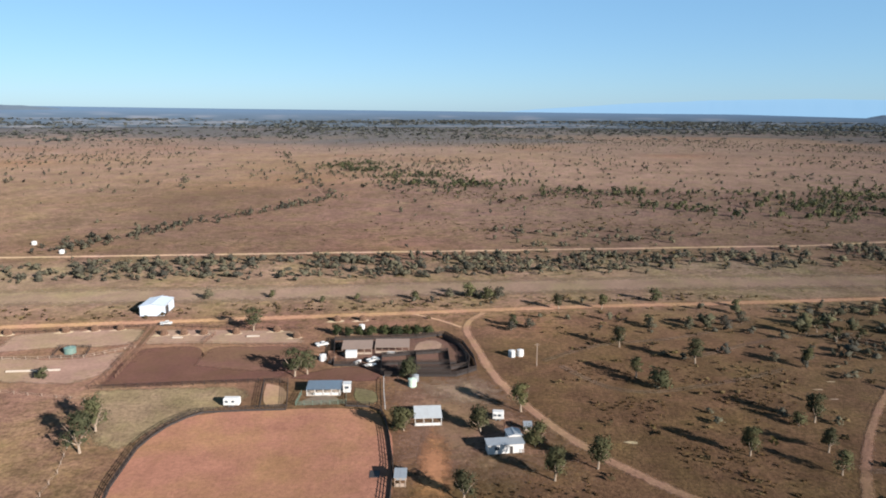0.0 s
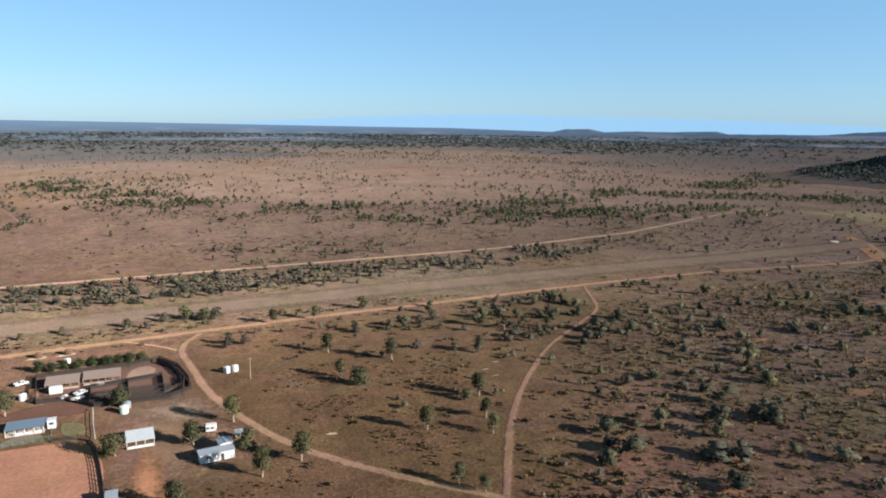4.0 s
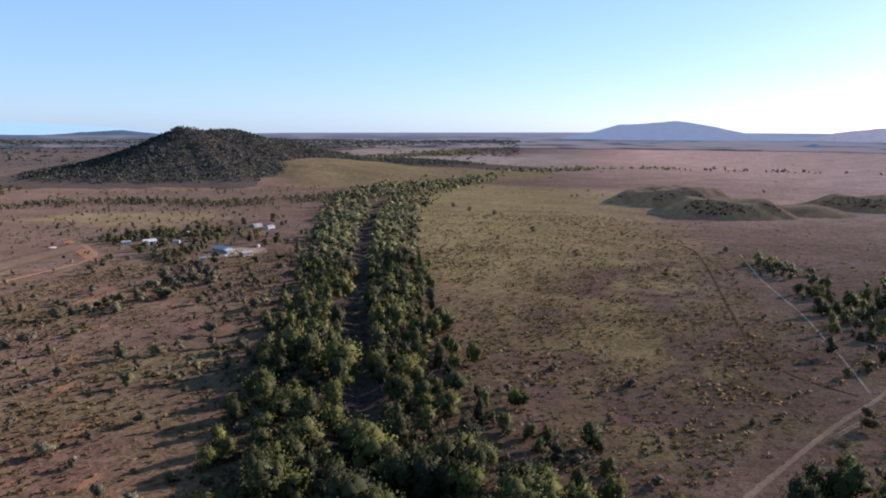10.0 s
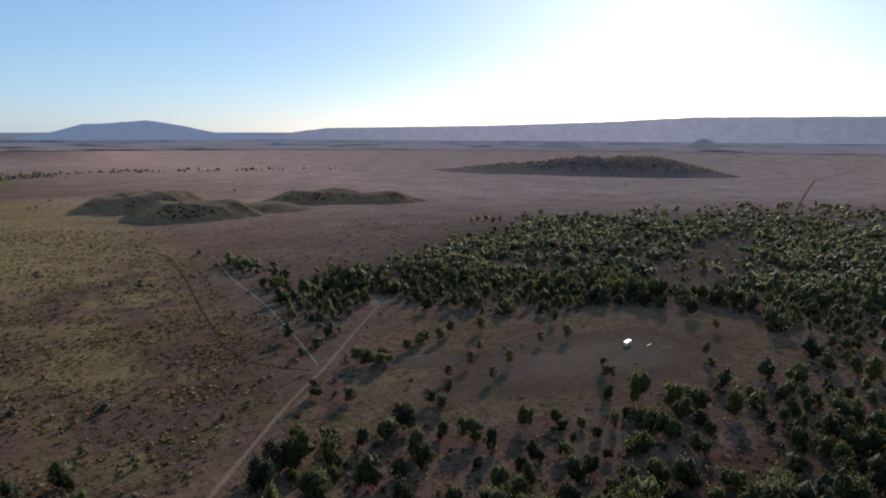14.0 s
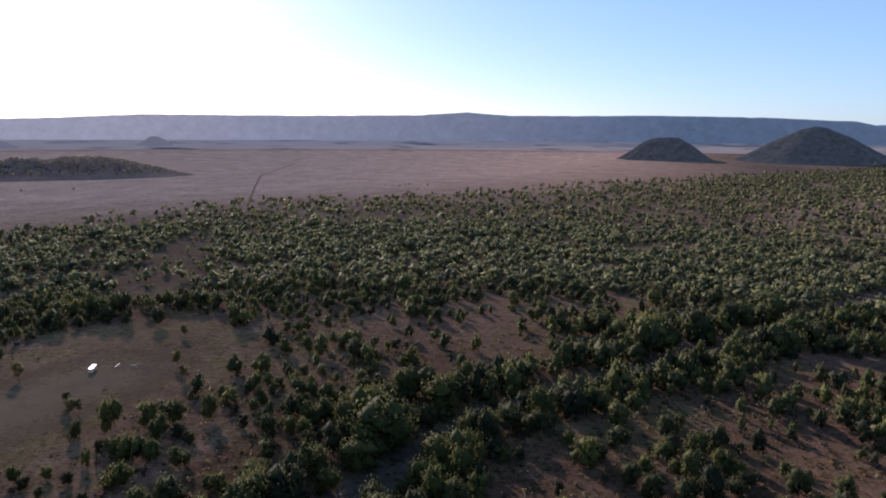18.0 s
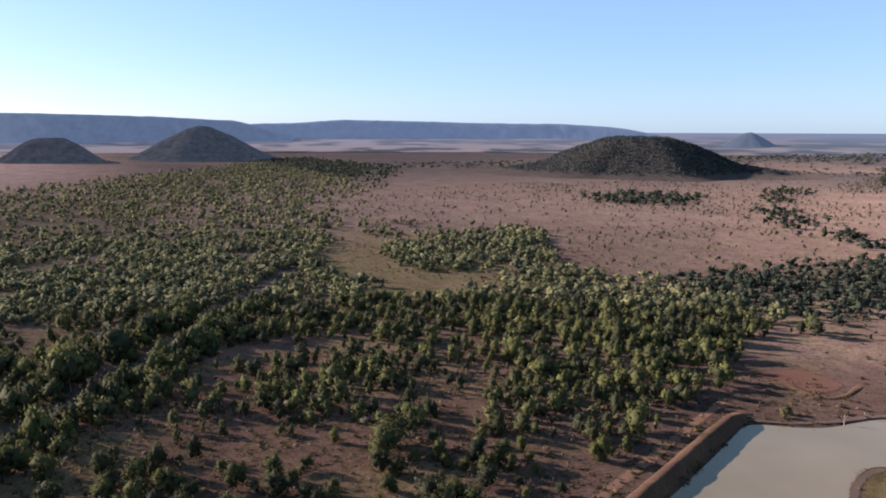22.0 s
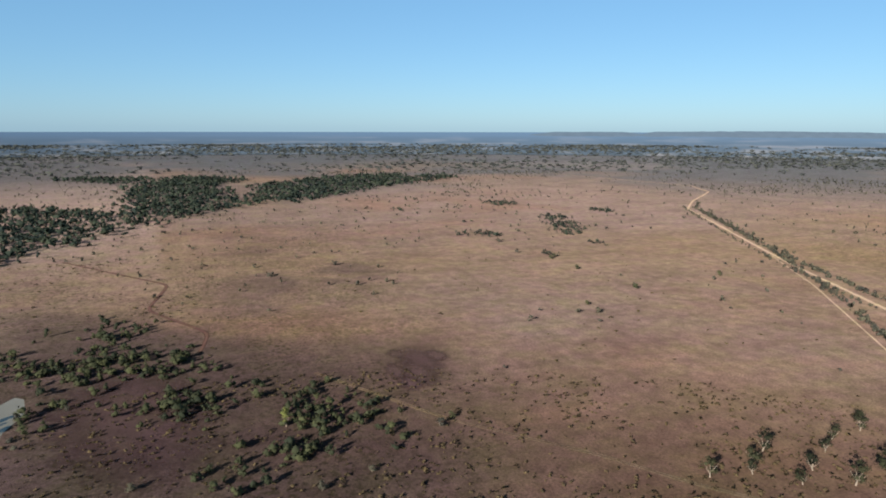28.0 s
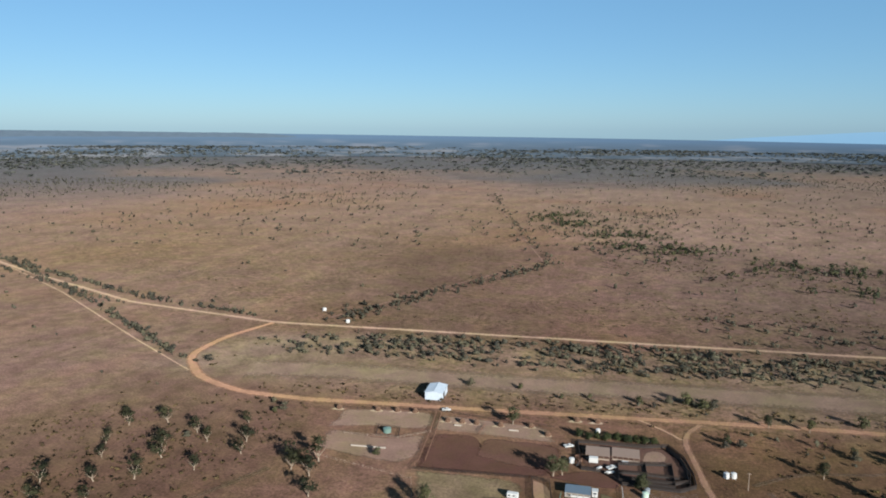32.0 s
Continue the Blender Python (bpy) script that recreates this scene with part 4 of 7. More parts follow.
def density_south(x, y):
    clump = fbm(x, y, 60, 3, 31)
    r = np.hypot(x, y)
    thin = np.clip(0.12 + (fbm(x, y, 36, 3, 35) - 0.40) * 3.0, 0.13, 0.9)
    thin = np.where((y > -320) & (x > 0), np.maximum(thin, 0.3), thin) * (1 - 0.35 * np.clip((-40 - x) / 60, 0, 1) * (fbm(x, y, 20, 2, 39) > 0.42))
    thick = np.clip(0.26 + (clump - 0.29) * 3.2, 0.16, 0.98)
    k = np.clip((r - 380) / 200, 0, 1)
    d = np.where(r > 900, inside(x, y, WOOD_S, 200), inside(x, y, WOOD_S, 40)) * (thin * (1 - k) + thick * k)
    d = np.maximum(d, inside(x, y, PATCH_W, 25) * np.clip((clump - 0.3) * 4, 0.1, 0.9))
    d = np.maximum(d, inside(x, y, WEST_FOREST, 24) * np.clip(0.25 + (clump - 0.28) * 3.2, 0.15, 1))
    d = np.maximum(d, inside(x, y, TRACK_WOOD, 20) * np.clip((clump - 0.25) * 3, 0.1, 0.8))
    a = beside(x, y, CREEK_S)
    d = np.maximum(d, np.clip(1.7 - a / 24.0, 0, 1) * 0.95)
    d = np.maximum(d, np.clip(2.6 - a / 18.0, 0, 1))
    d = d * np.where(r < 700, np.clip((a - 9.5) / 2, 0, 1), 1)
    d = d * (1 - 0.6 * inside(x, y, [(266, -378), (178, -441), (71, -436), (52, -378), (91, -317), (148, -341), (162, -275), (214, -301)], 30) * (a > 26))
    d = d * (1 - 0.75 * inside(x, y, [(165, -563), (118, -552), (58, -481), (60, -398), (80, -371), (102, -363)], 16) * (a > 24))
    glade = inside(x, y, [(-225, -699), (-300, -945), (-340, -938), (-300, -700), (-280, -600), (-366, -521), (-226, -508)], 20)
    d = d * (1 - 0.9 * glade) * (1 - inside(x, y, DAM, 12))
    d = d * (1 - 0.5 * inside(x, y, [(300, -110), (560, -120), (620, -330), (420, -420), (380, -260)], 30) * (clump < 0.62))
    d = d * (1 - 0.97 * inside(x, y, CLEARING, 10)) * (1 - 0.85 * inside(x, y, GLADE_BACK, 20))
    d = d * np.clip((beside(x, y, TRACK_E) - 7) / 5, 0, 1) * np.clip((beside(x, y, WHITE_LINE) - 3) / 3, 0, 1)
    return d * np.clip((beside(x, y, [(-300, -236), (-190, -192), (-140, -162)]) - 16) / 10, 0, 1)


def density_east(x, y):
    a = beside(x, y, CREEK_E)
    d = np.clip(2.0 - a / np.interp(np.hypot(x, y), [150, 350, 700, 1000, 1500, 1900, 2100], [29, 27, 29, 42, 62, 40, 7]), 0, 1)
    k = np.clip((fbm(x, y, 45, 3, 27) - 0.12) * 6, 0.55, 1)
    d = np.maximum(d, inside(x, y, CREEK_HEAD, 14) * np.clip((fbm(x, y, 30, 3, 28) - 0.25) * 3, 0.1, 0.85))
    d = np.maximum(d, np.clip(1.6 - beside(x, y, BELT_FAR) / 60.0, 0, 1) * 0.8)
    return d * np.clip((a - np.where(np.hypot(x, y) < 800, 6.3, 5.5)) / 2, 0, 1) * k


def density_west(x, y):
    d = np.clip(1.7 - beside(x, y, CREEK_W) / np.interp(np.hypot(x, y), [400, 800, 1500], [66, 56, 56]), 0, 1)
    d = np.maximum(d, np.clip(1.4 - beside(x, y, TRIB_W) / 40.0, 0, 1) * 0.7 * (fbm(x, y, 80, 2, 4) > 0.42))
    d = np.maximum.reduce([d] + [inside(x, y, p, 50) for p in WEST_WOODS])
    return d * np.clip((fbm(x, y, 90, 3, 6) - 0.17) * 6, 0.2, 1)


def bank_size(x, y):
    """Trees grow larger along the creek and in a few clumps."""
    a = np.minimum(beside(x, y, CREEK_S), beside(x, y, CREEK_E) + 22)
    return 0.85 + 0.45 * np.clip(1.8 - a / 20, 0, 1) + 0.5 * np.clip((fbm(x, y, 25, 2, 77) - 0.6) * 4, 0, 1)


def ring_mask(lo, hi, f):
    return lambda x, y: f(x, y) * ((np.hypot(x, y) >= lo) & (np.hypot(x, y) < hi))


both = lambda x, y: np.maximum(density_south(x, y), np.maximum(density_east(x, y), density_west(x, y) * 0.9))
x, y = scatter((-450, 450, -450, 300), 8.4, ring_mask(60, 320, both), 41)
wood("creek_woodland", x, y, 11.4, 680, 0.050, LEAF, "dense green eucalypt woodland along the creek", 51, wide=0.50, size=bank_size(x, y), lumps=14)
x, y = scatter((-620, 620, -620, 400), 7.2, ring_mask(320, 560, both), 40)
wood("middle_woodland", x, y, 10.8, 165, 0.082, LEAF_OPEN, "green eucalypt woodland further from the creek", 52, wide=0.47, size=bank_size(x, y), lumps=8)
LEAF_WEST = leaf_mat("dark_western_leaves", (0.028, 0.034, 0.030), (0.058, 0.064, 0.048))


def western(x, y):
    """The woods along the western creek, against those to the south."""
    return ((x < -480) & (y > -700)) | (x < -650)


x, y = scatter((-1000, 1000, -1000, 500), 8.2, ring_mask(560, 950, both), 42)
w = western(x, y)
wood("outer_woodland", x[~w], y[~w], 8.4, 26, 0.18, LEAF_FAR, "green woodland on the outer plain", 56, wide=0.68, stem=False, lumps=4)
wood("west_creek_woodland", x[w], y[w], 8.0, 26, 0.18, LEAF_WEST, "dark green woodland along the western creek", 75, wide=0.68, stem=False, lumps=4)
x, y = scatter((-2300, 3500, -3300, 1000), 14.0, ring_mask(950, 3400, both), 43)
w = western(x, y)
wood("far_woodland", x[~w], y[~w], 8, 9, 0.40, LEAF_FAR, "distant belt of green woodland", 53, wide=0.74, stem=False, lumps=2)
wood("far_west_woodland", x[w], y[w], 8, 9, 0.40, LEAF_WEST, "distant belt of dark woodland on the western plain", 76, wide=0.80, stem=False, lumps=2)


x, y = scatter((-430, 450, -430, 300), 4.6, ring_mask(60, 400, lambda x, y: np.maximum(density_east(x, y) * 0.8, density_south(x, y) * np.where(x < 120, 0.75, 0.4))), 47)
wood("creek_undergrowth", x, y, 3.4, 26, 0.2, leaf_mat("dry_undergrowth", (0.056, 0.046, 0.040), (0.120, 0.100, 0.078)), "grey-brown dry undergrowth below the creek trees", 58, wide=0.6, stem=False, category="scrub")
AIR = [(-262, 372), (0, 404), (250, 422), (545, 442), (560, 480), (250, 466), (0, 446), (-262, 420)]


STATION = [(0, 345), (80, 380), (230, 390), (170, 300), (90, 190), (-100, 190), (-190, 260), (-190, 360)]


def off_roads(x, y):
    off = (beside(x, y, ROAD_A) > 8) * (beside(x, y, ROAD_B) > 7) * (beside(x, y, TRACK_D) > 4) * (beside(x, y, TRACK_E) > 5) * (beside(x, y, TRACK_C) > 4)
    yard = inside(x, y, [(-190, 200), (40, 205), (40, 370), (-190, 362)], 2)
    off = off * (1 - 0.96 * inside(x, y, CLEARING, 8))
    return off * (1 - inside(x, y, AIR, 2)) * (1 - yard) * (1 - inside(x, y, DAM, 6))


OLIVE_CLUMP = [(352, 302), (368, 268), (400, 262), (450, 262), (482, 288), (450, 306), (400, 296)]


def density_scrub(x, y):
    d = inside(x, y, SCRUB_STRIP, 14) * np.clip((fbm(x, y, 28, 3, 12) - np.interp(x, [0, 150], [0.24, 0.36])) * 3.4, np.interp(x, [0, 150], [0.25, 0.06]), 0.85)
    e = inside(x, y, EAST_SCRUB, 60) * np.clip((fbm(x, y, 55, 3, 15) - 0.40) * 1.8, 0.08, 0.5)
    e = np.maximum(e, inside(x, y, [(140, 250), (240, 330), (420, 400), (200, 398), (60, 395), (60, 370), (120, 330)], 30) * np.clip((fbm(x, y, 40, 3, 16) - 0.40) * 1.6, 0.03, 0.5))
    e = np.maximum(e, np.clip(1.9 - beside(x, y, CREEK_E) / 34, 0, 1) * 0.55 * (y > 0.34 * x - 2) * (np.hypot(x, y) < 620) * (beside(x, y, CREEK_E) > 16))
    e = np.maximum(e, inside(x, y, OLIVE_CLUMP, 10) * np.clip((fbm(x, y, 25, 3, 24) - 0.3) * 2.4, 0.1, 0.8))
    k = np.clip(1.5 - beside(x, y, KINK) / 14, 0, 1) * 0.22
    w = np.clip(1.3 - beside(x, y, [(-1130, 842), (-709, 634), (-553, 548), (-377, 436), (-330, 402)]) / 6, 0, 1) * 0.9
    w = np.maximum(w, np.clip(1.3 - beside(x, y, [(-1130, 850), (-640, 610), (-400, 519), (-330, 512)]) / 7, 0, 1) * 0.75)
    n = np.clip(1.5 - beside(x, y, BELT_N) / 45, 0, 1) * np.clip((fbm(x, y, 60, 3, 18) - 0.42) * 2, 0, 0.4)
    n = np.maximum(n, np.clip(1.5 - beside(x, y, BELT_NE) / 60, 0, 1) * np.clip((fbm(x, y, 60, 3, 19) - 0.42) * 2, 0, 0.4))
    n = np.maximum(n, np.clip(1.6 - beside(x, y, BELT_HOME) / 38.0, 0, 1) * np.clip((fbm(x, y, 40, 3, 20) - 0.25) * 3, 0.1, 0.9))
    n = np.maximum(n, inside(x, y, GROVE, 12) * 0.9)
    m = inside(x, y, [(60, 560), (560, 680), (950, 950), (500, 1100), (60, 900)], 120) * np.clip((fbm(x, y, 110, 3, 18) - 0.42) * 1.6, 0.03, 0.5)
    g = np.clip((fbm(x, y, 150, 4, 22) - 0.50) * 0.9, 0.004, 0.10) * (np.hypot(x, y) > 150)
    g = g * (1 - 0.85 * inside(x, y, [(300, -60), (1150, -60), (1500, -900), (700, -700), (640, -400)], 60)) * np.where((x < -60) & (y > -60), 0.05, 1.0) * (1 - 0.8 * inside(x, y, [(330, 40), (640, 190), (1000, 280), (1250, 150), (1150, -60), (640, -90), (300, -80)], 60))
    q = inside(x, y, [(-533, -164), (-616, -83), (-519, -54), (-469, -23), (-402, 57), (-330, 60), (-290, -24), (-379, -34), (-379, -104), (-424, -141)], 30) * np.clip((fbm(x, y, 40, 3, 23) - 0.40) * 2.6, 0.05, 0.6)
    return np.maximum.reduce([d, e, k, w, n, m, g, q]) * off_roads(x, y)


GROVE = [(588, 474), (642, 468), (690, 400), (690, 360), (655, 356), (630, 400), (606, 424), (580, 440)]


def scrub_size(x, y):
    """Scrub is taller in the belts and round the homestead."""
    s = 1.0 + 0.15 * inside(x, y, SCRUB_STRIP, 14) * np.clip((fbm(x, y, 18, 2, 78) - 0.3) * 4, -1.5, 2) + 1.1 * inside(x, y, GROVE, 10)
    s = s + 0.7 * inside(x, y, OLIVE_CLUMP, 10)
    s = s + 0.55 * inside(x, y, EAST_SCRUB, 60) * np.clip((fbm(x, y, 30, 2, 71) - 0.45) * 5, 0, 1.6)
    s = s + 0.5 * inside(x, y, [(-533, -184), (-636, -83), (-402, 67), (-270, 70), (-290, -24), (-379, -104)], 30)
    return s + 0.5 * np.clip(1.6 - beside(x, y, BELT_HOME) / 38.0, 0, 1)


def density_scrub_trees(x, y):
    d = inside(x, y, EAST_SCRUB, 60) * np.clip((fbm(x, y, 45, 3, 14) - 0.40) * 1.4, 0.07, 0.42)
    d = np.maximum(d, inside(x, y, OLIVE_CLUMP, 10) * 0.6)
    d = np.maximum(d, np.clip(2.1 - beside(x, y, CREEK_E) / 34, 0, 1) * 0.62 * (y > 0.34 * x - 2) * (beside(x, y, CREEK_E) > 20))
    return np.maximum(d, inside(x, y, [(150, 270), (240, 340), (420, 400), (200, 398), (100, 392), (110, 340)], 24) * np.clip((fbm(x, y, 40, 3, 17) - 0.36) * 1.8, 0.04, 0.5)) * off_roads(x, y)


x, y = scatter((60, 620, 60, 420), 10.5, ring_mask(120, 600, density_scrub_trees), 53)
wood("scrub_trees", x, y, 5.4, 150, 0.075, leaf_mat("dull_scrub_leaves", (0.052, 0.047, 0.036), (0.106, 0.095, 0.060)), "small grey-green trees over dry scrub ground", 73, wide=0.80, lumps=7)
x, y = scatter((-620, 760, -500, 760), 5.4, ring_mask(120, 620, lambda x, y: density_scrub(x, y) * (1 - 0.66 * inside(x, y, EAST_SCRUB, 40))), 44)
DAM_SCRUB = [(-533, -184), (-636, -83), (-519, -34), (-402, 77), (-270, 70), (-270, -24), (-379, -104), (-424, -151)]
w = inside(x, y, DAM_SCRUB, 30) > 0.4
wood("near_scrub", x[~w], y[~w], 3.4, 60, 0.115, LEAF_GREY, "grey-green scrub bushes over dry ground", 54, wide=0.72, stem=False, category="scrub", size=scrub_size(x, y)[~w], lumps=4)
wood("dam_scrub", x[w], y[w], 3.6, 60, 0.115, leaf_mat("dark_dam_scrub_leaves", (0.034, 0.036, 0.024), (0.072, 0.070, 0.038)), "dark green scrub on bare ground beside the dam", 77, wide=0.7, stem=False, category="scrub", size=scrub_size(x, y)[w], lumps=4)


def along(line, side, spread, step, seed):
    """Points beside a road."""
    r = np.random.default_rng(seed)
    p = smooth_line(line, step)
    d = np.gradient(p, axis=0)
    d /= np.maximum(np.hypot(d[:, 0], d[:, 1]), 1e-6)[:, None]
    o = side + r.normal(size=len(p)) * spread
    keep = r.uniform(size=len(p)) < np.clip((fbm(p[:, 0], p[:, 1], 60, 2, seed) - 0.2) * 3, 0.2, 1)
    return (p[:, 0] - d[:, 1] * o)[keep], (p[:, 1] + d[:, 0] * o)[keep]


rows = [along(KINK, 7, 3.0, 13.0, 94), along(KINK[2:], 11, 3.0, 4.0, 96), along(KINK[2:], 21, 3.0, 5.0, 97), along([(-1130, 830), (-709, 622), (-553, 536), (-377, 424), (-310, 384)], 9, 2.0, 3.0, 91), along([(-1279, 931), (-1162, 835), (-860, 695), (-649, 598), (-461, 522), (-330, 499)], 14, 2.4, 3.4, 92), along([(-1180, 850), (-860, 695), (-649, 598), (-461, 522)], -12, 2.0, 9.0, 93)]
wood("roadside_scrub", np.concatenate([q[0] for q in rows]), np.concatenate([q[1] for q in rows]), 3.6, 40, 0.26, LEAF_GREY, "hedge-like scrub beside the dirt roads", 67, wide=0.6, stem=False, category="scrub")


def density_far_scrub(x, y):
    north = np.clip((fbm(x, y, 260, 5, 25) - 0.44) * 1.2, 0.012, 0.4) * np.clip((y + 300) / 400, 0, 1) * np.where((x > 1000) & (y < 0.25 * x), 0.1, 1.0)
    north = north * np.where(x < -100, 0.35, 1.0) * (1 - 0.9 * inside(x, y, [(330, 40), (640, 190), (1250, 330), (2300, 100), (2000, -500), (640, -90)], 60))
    west = np.clip((fbm(x, y, 300, 4, 29) - 0.5) * 1.4, 0.012, 0.4) * (x < -500) * (np.hypot(x, y) > 1100)
    west = np.maximum(west, inside(x, y, [(-280, -520), (-600, -460), (-1300, -700), (-1500, -1600), (-900, -2300), (-420, -1500)], 150) * np.clip((fbm(x, y, 120, 4, 30) - 0.36) * 1.7, 0.06, 0.5))
    patch = inside(x, y, [(-1500, 500), (-1300, 600), (-980, 530), (-800, 460), (-760, 350), (-930, 310), (-1100, 460)], 40) * 0.06
    patch = np.maximum(patch, inside(x, y, [(-195, 1400), (-125, 1631), (66, 1465), (40, 885), (-35, 876), (-146, 986), (-201, 1138)], 60) * np.clip((fbm(x, y, 70, 3, 21) - 0.38) * 2.4, 0.03, 0.55))
    patch = np.maximum(patch, inside(x, y, [(-900, -1160), (-1060, -1000), (-1020, -960), (-870, -1090)], 30) * 0.8)
    patch = np.maximum(patch, inside(x, y, [(-1500, -1000), (-1750, -900), (-2700, -1150), (-2500, -1400), (-1700, -1150)], 60) * 0.8)
    patch = np.maximum(patch, inside(x, y, [(-1760, 1540), (-1150, 1560), (-1240, 1770), (-1800, 1830)], 60) * 0.4)
    open_se = inside(x, y, [(560, -60), (1150, -60), (2600, 300), (3000, -2000), (700, -1500), (640, -400)], 80)
    return np.maximum.reduce([density_scrub(x, y), north, west, patch]) * off_roads(x, y) * (1 - 0.93 * open_se)


def density_belts(x, y):
    n = np.clip(1.5 - beside(x, y, BELT_N) / 64, 0, 1) * np.clip((fbm(x, y, 60, 3, 18) - 0.38) * 2.8, 0.05, 0.75)
    n = np.maximum(n, np.clip(1.5 - beside(x, y, BELT_NE) / 50, 0, 1) * np.clip((fbm(x, y, 90, 3, 19) - 0.39) * 3.2, 0.02, 0.8))
    n = np.maximum(n, np.clip(1.6 - beside(x, y, BELT_HOME) / 34.0, 0, 1) * np.clip((fbm(x, y, 50, 3, 20) - 0.25) * 3, 0.1, 0.9))
    n = np.maximum(n, inside(x, y, GROVE, 14) * 0.95)
    n = np.maximum(n, inside(x, y, [(495, 335), (550, 410), (640, 425), (680, 330), (610, 262), (525, 275)], 16) * 0.42)
    clear = np.minimum.reduce([np.hypot(x - a, y - c) - k for a, c, k in ((590, 408, 12), (568, 319, 20), (556, 291, 12), (526, 315, 7), (653, 404, 8), (602, 387, 8), (583, 428, 9), (540, 309, 7), (597, 300, 5), (577, 399, 5), (726, 366, 12), (716, 345, 9))])
    n = n * (clear > 0)
    return n * off_roads(x, y)


x, y = scatter((-400, 1250, 330, 1700), 8.5, density_belts, 65)
wood("belt_woodland", x, y, 5.4, 40, 0.24, LEAF_DARK, "dark belts of small trees across the northern plain", 66, wide=0.55, stem=False)
x, y = scatter((-2600, 2500, -1500, 2600), 12, ring_mask(620, 2600, density_far_scrub), 45)
wood("far_scrub", x, y, 3.6, 14, 0.42, LEAF_GREY, "scattered far bushes on the plain", 55, wide=0.6, stem=False, category="scrub")

CLUMPS = ((-1354, 523, 46), (-1104, 527, 38), (-1010, 500, 40), (-952, 472, 30), (-784, 364, 15), (-952, 347, 24), (-845, 462, 18), (-961, 315, 14), (-1180, 660, 26), (-1289, 297, 20))
x, y = scatter((-1450, -740, 260, 720), 7.0, lambda x, y: np.clip(1.5 - np.minimum.reduce([np.hypot(x - a, (y - c) * 1.6) / k for a, c, k in CLUMPS]), 0, 1) * 0.75, 78)
wood("plain_clumps", x, y, 5.0, 24, 0.24, LEAF_WEST, "dark clumps of small trees on the western plain", 79, wide=0.7, stem=False)

x, y = scatter((-7000, 7000, -2600, 7000), 40, lambda x, y: ((np.hypot(x, y) > 2500) & (np.hypot(x, y) < 7000)) * np.clip((fbm(x, y, 900, 4, 37) - 0.34) * 3.0, 0.05, 0.9) * ((y > 0.1 * x) | (x < -900)), 48)
# horizon woods: leaf colour greyed and lightened for distance haze
wood("horizon_woods", x, y, 4.5, 6, 0.7, leaf_mat("hazed_far_leaves", (0.062, 0.062, 0.062), (0.090, 0.086, 0.082)), "haze-greyed belts of woodland near the horizon", 59, wide=2.0, stem=False)

x, y = scatter((-900, 950, -800, 900), 7.5, ring_mask(200, 900, lambda x, y: np.clip((fbm(x, y, 70, 4, 34) - 0.42) * 2.6, 0.03, 0.85) * off_roads(x, y) * (1 - 0.8 * inside(x, y, WOOD_S, 30)) * np.where((x < -60) & (y > -20), 0.1, 1.0) * (1 - 0.75 * inside(x, y, STATION, 20))), 49)
HEATH = leaf_mat("heath_twigs", (0.045, 0.032, 0.020), (0.105, 0.078, 0.036))
wood("low_heath", x, y, 0.9, 8, 0.5, HEATH, "low brown heath and weeds on the plain", 60, wide=1.6, stem=False, category="heath")

# dry grass tussocks over the nearer ground
x, y = scatter((-480, 640, -480, 480), 3.0, ring_mask(110, 640, lambda x, y: np.clip((fbm(x, y, 35, 3, 33) - 0.25) * 1.6, 0.1, 0.8) * off_roads(x, y) * (1 - 0.7 * inside(x, y, STATION, 20)) * np.where(inside(x, y, EAST_SCRUB, 40) > 0.3, 1.0, np.where(np.hypot(x, y) < 440, 0.55, 0))), 46)
GRASS = leaf_mat("dry_grass_blades", (0.070, 0.048, 0.029), (0.122, 0.084, 0.048))
wood("grass_tussocks", x, y, 1.0, 6, 0.55, GRASS, "dry brown grass tussocks", 57, wide=1.15, stem=False, category="grass")


FLAT = [(210, 0), (300, 40), (420, 90), (640, 180), (900, 260), (1000, 60), (900, -60), (640, -110), (420, -110), (330, -95), (255, -62), (205, -30)]
x, y = scatter((200, 1000, -120, 270), 3.4, lambda x, y: inside(x, y, FLAT, 10) * np.clip((fbm(x * 0.8, y, 22, 3, 36) - 0.30) * 2.4, 0.08, 0.9) * (beside(x, y, CREEK_E) > 24) * np.clip((1050 - np.hypot(x, y)) / 600, 0, 1), 50)
wood("flat_tussocks", x, y, 0.8, 6, 0.55, leaf_mat("olive_grass_blades", (0.060, 0.043, 0.026), (0.140, 0.106, 0.046)), "olive and brown grass tussocks on the open flat", 69, wide=1.7, stem=False, category="grass")

ROUGH = [[(80, 309), (97, 302), (95, 293), (77, 289)], [(106, 302), (122, 304), (117, 291), (103, 291)], [(85, 286), (100, 289), (113, 282), (97, 261), (87, 275)], [(50, 282), (67, 278), (62, 261), (51, 267)],
         [(65, 248), (80, 264), (88, 256), (88, 243), (79, 236), (67, 238)], [(70, 230), (91, 235), (92, 225), (74, 224)], [(48, 312), (65, 309), (68, 297), (45, 295)], [(10, 226), (40, 226), (30, 212), (5, 210)]]
x, y = scatter((0, 130, 205, 320), 1.5, lambda x, y: np.maximum.reduce([inside(x, y, p, 10) for p in ROUGH]) * np.clip((fbm(x, y, 7, 3, 38) - 0.3) * 2.6, 0, 0.85), 52)
wood("rough_grass", x, y, 0.4, 5, 0.7, leaf_mat("russet_grass_blades", (0.062, 0.036, 0.021), (0.112, 0.068, 0.036)), "patches of rough russet grass in the paddock", 72, wide=1.3, stem=False, category="grass")

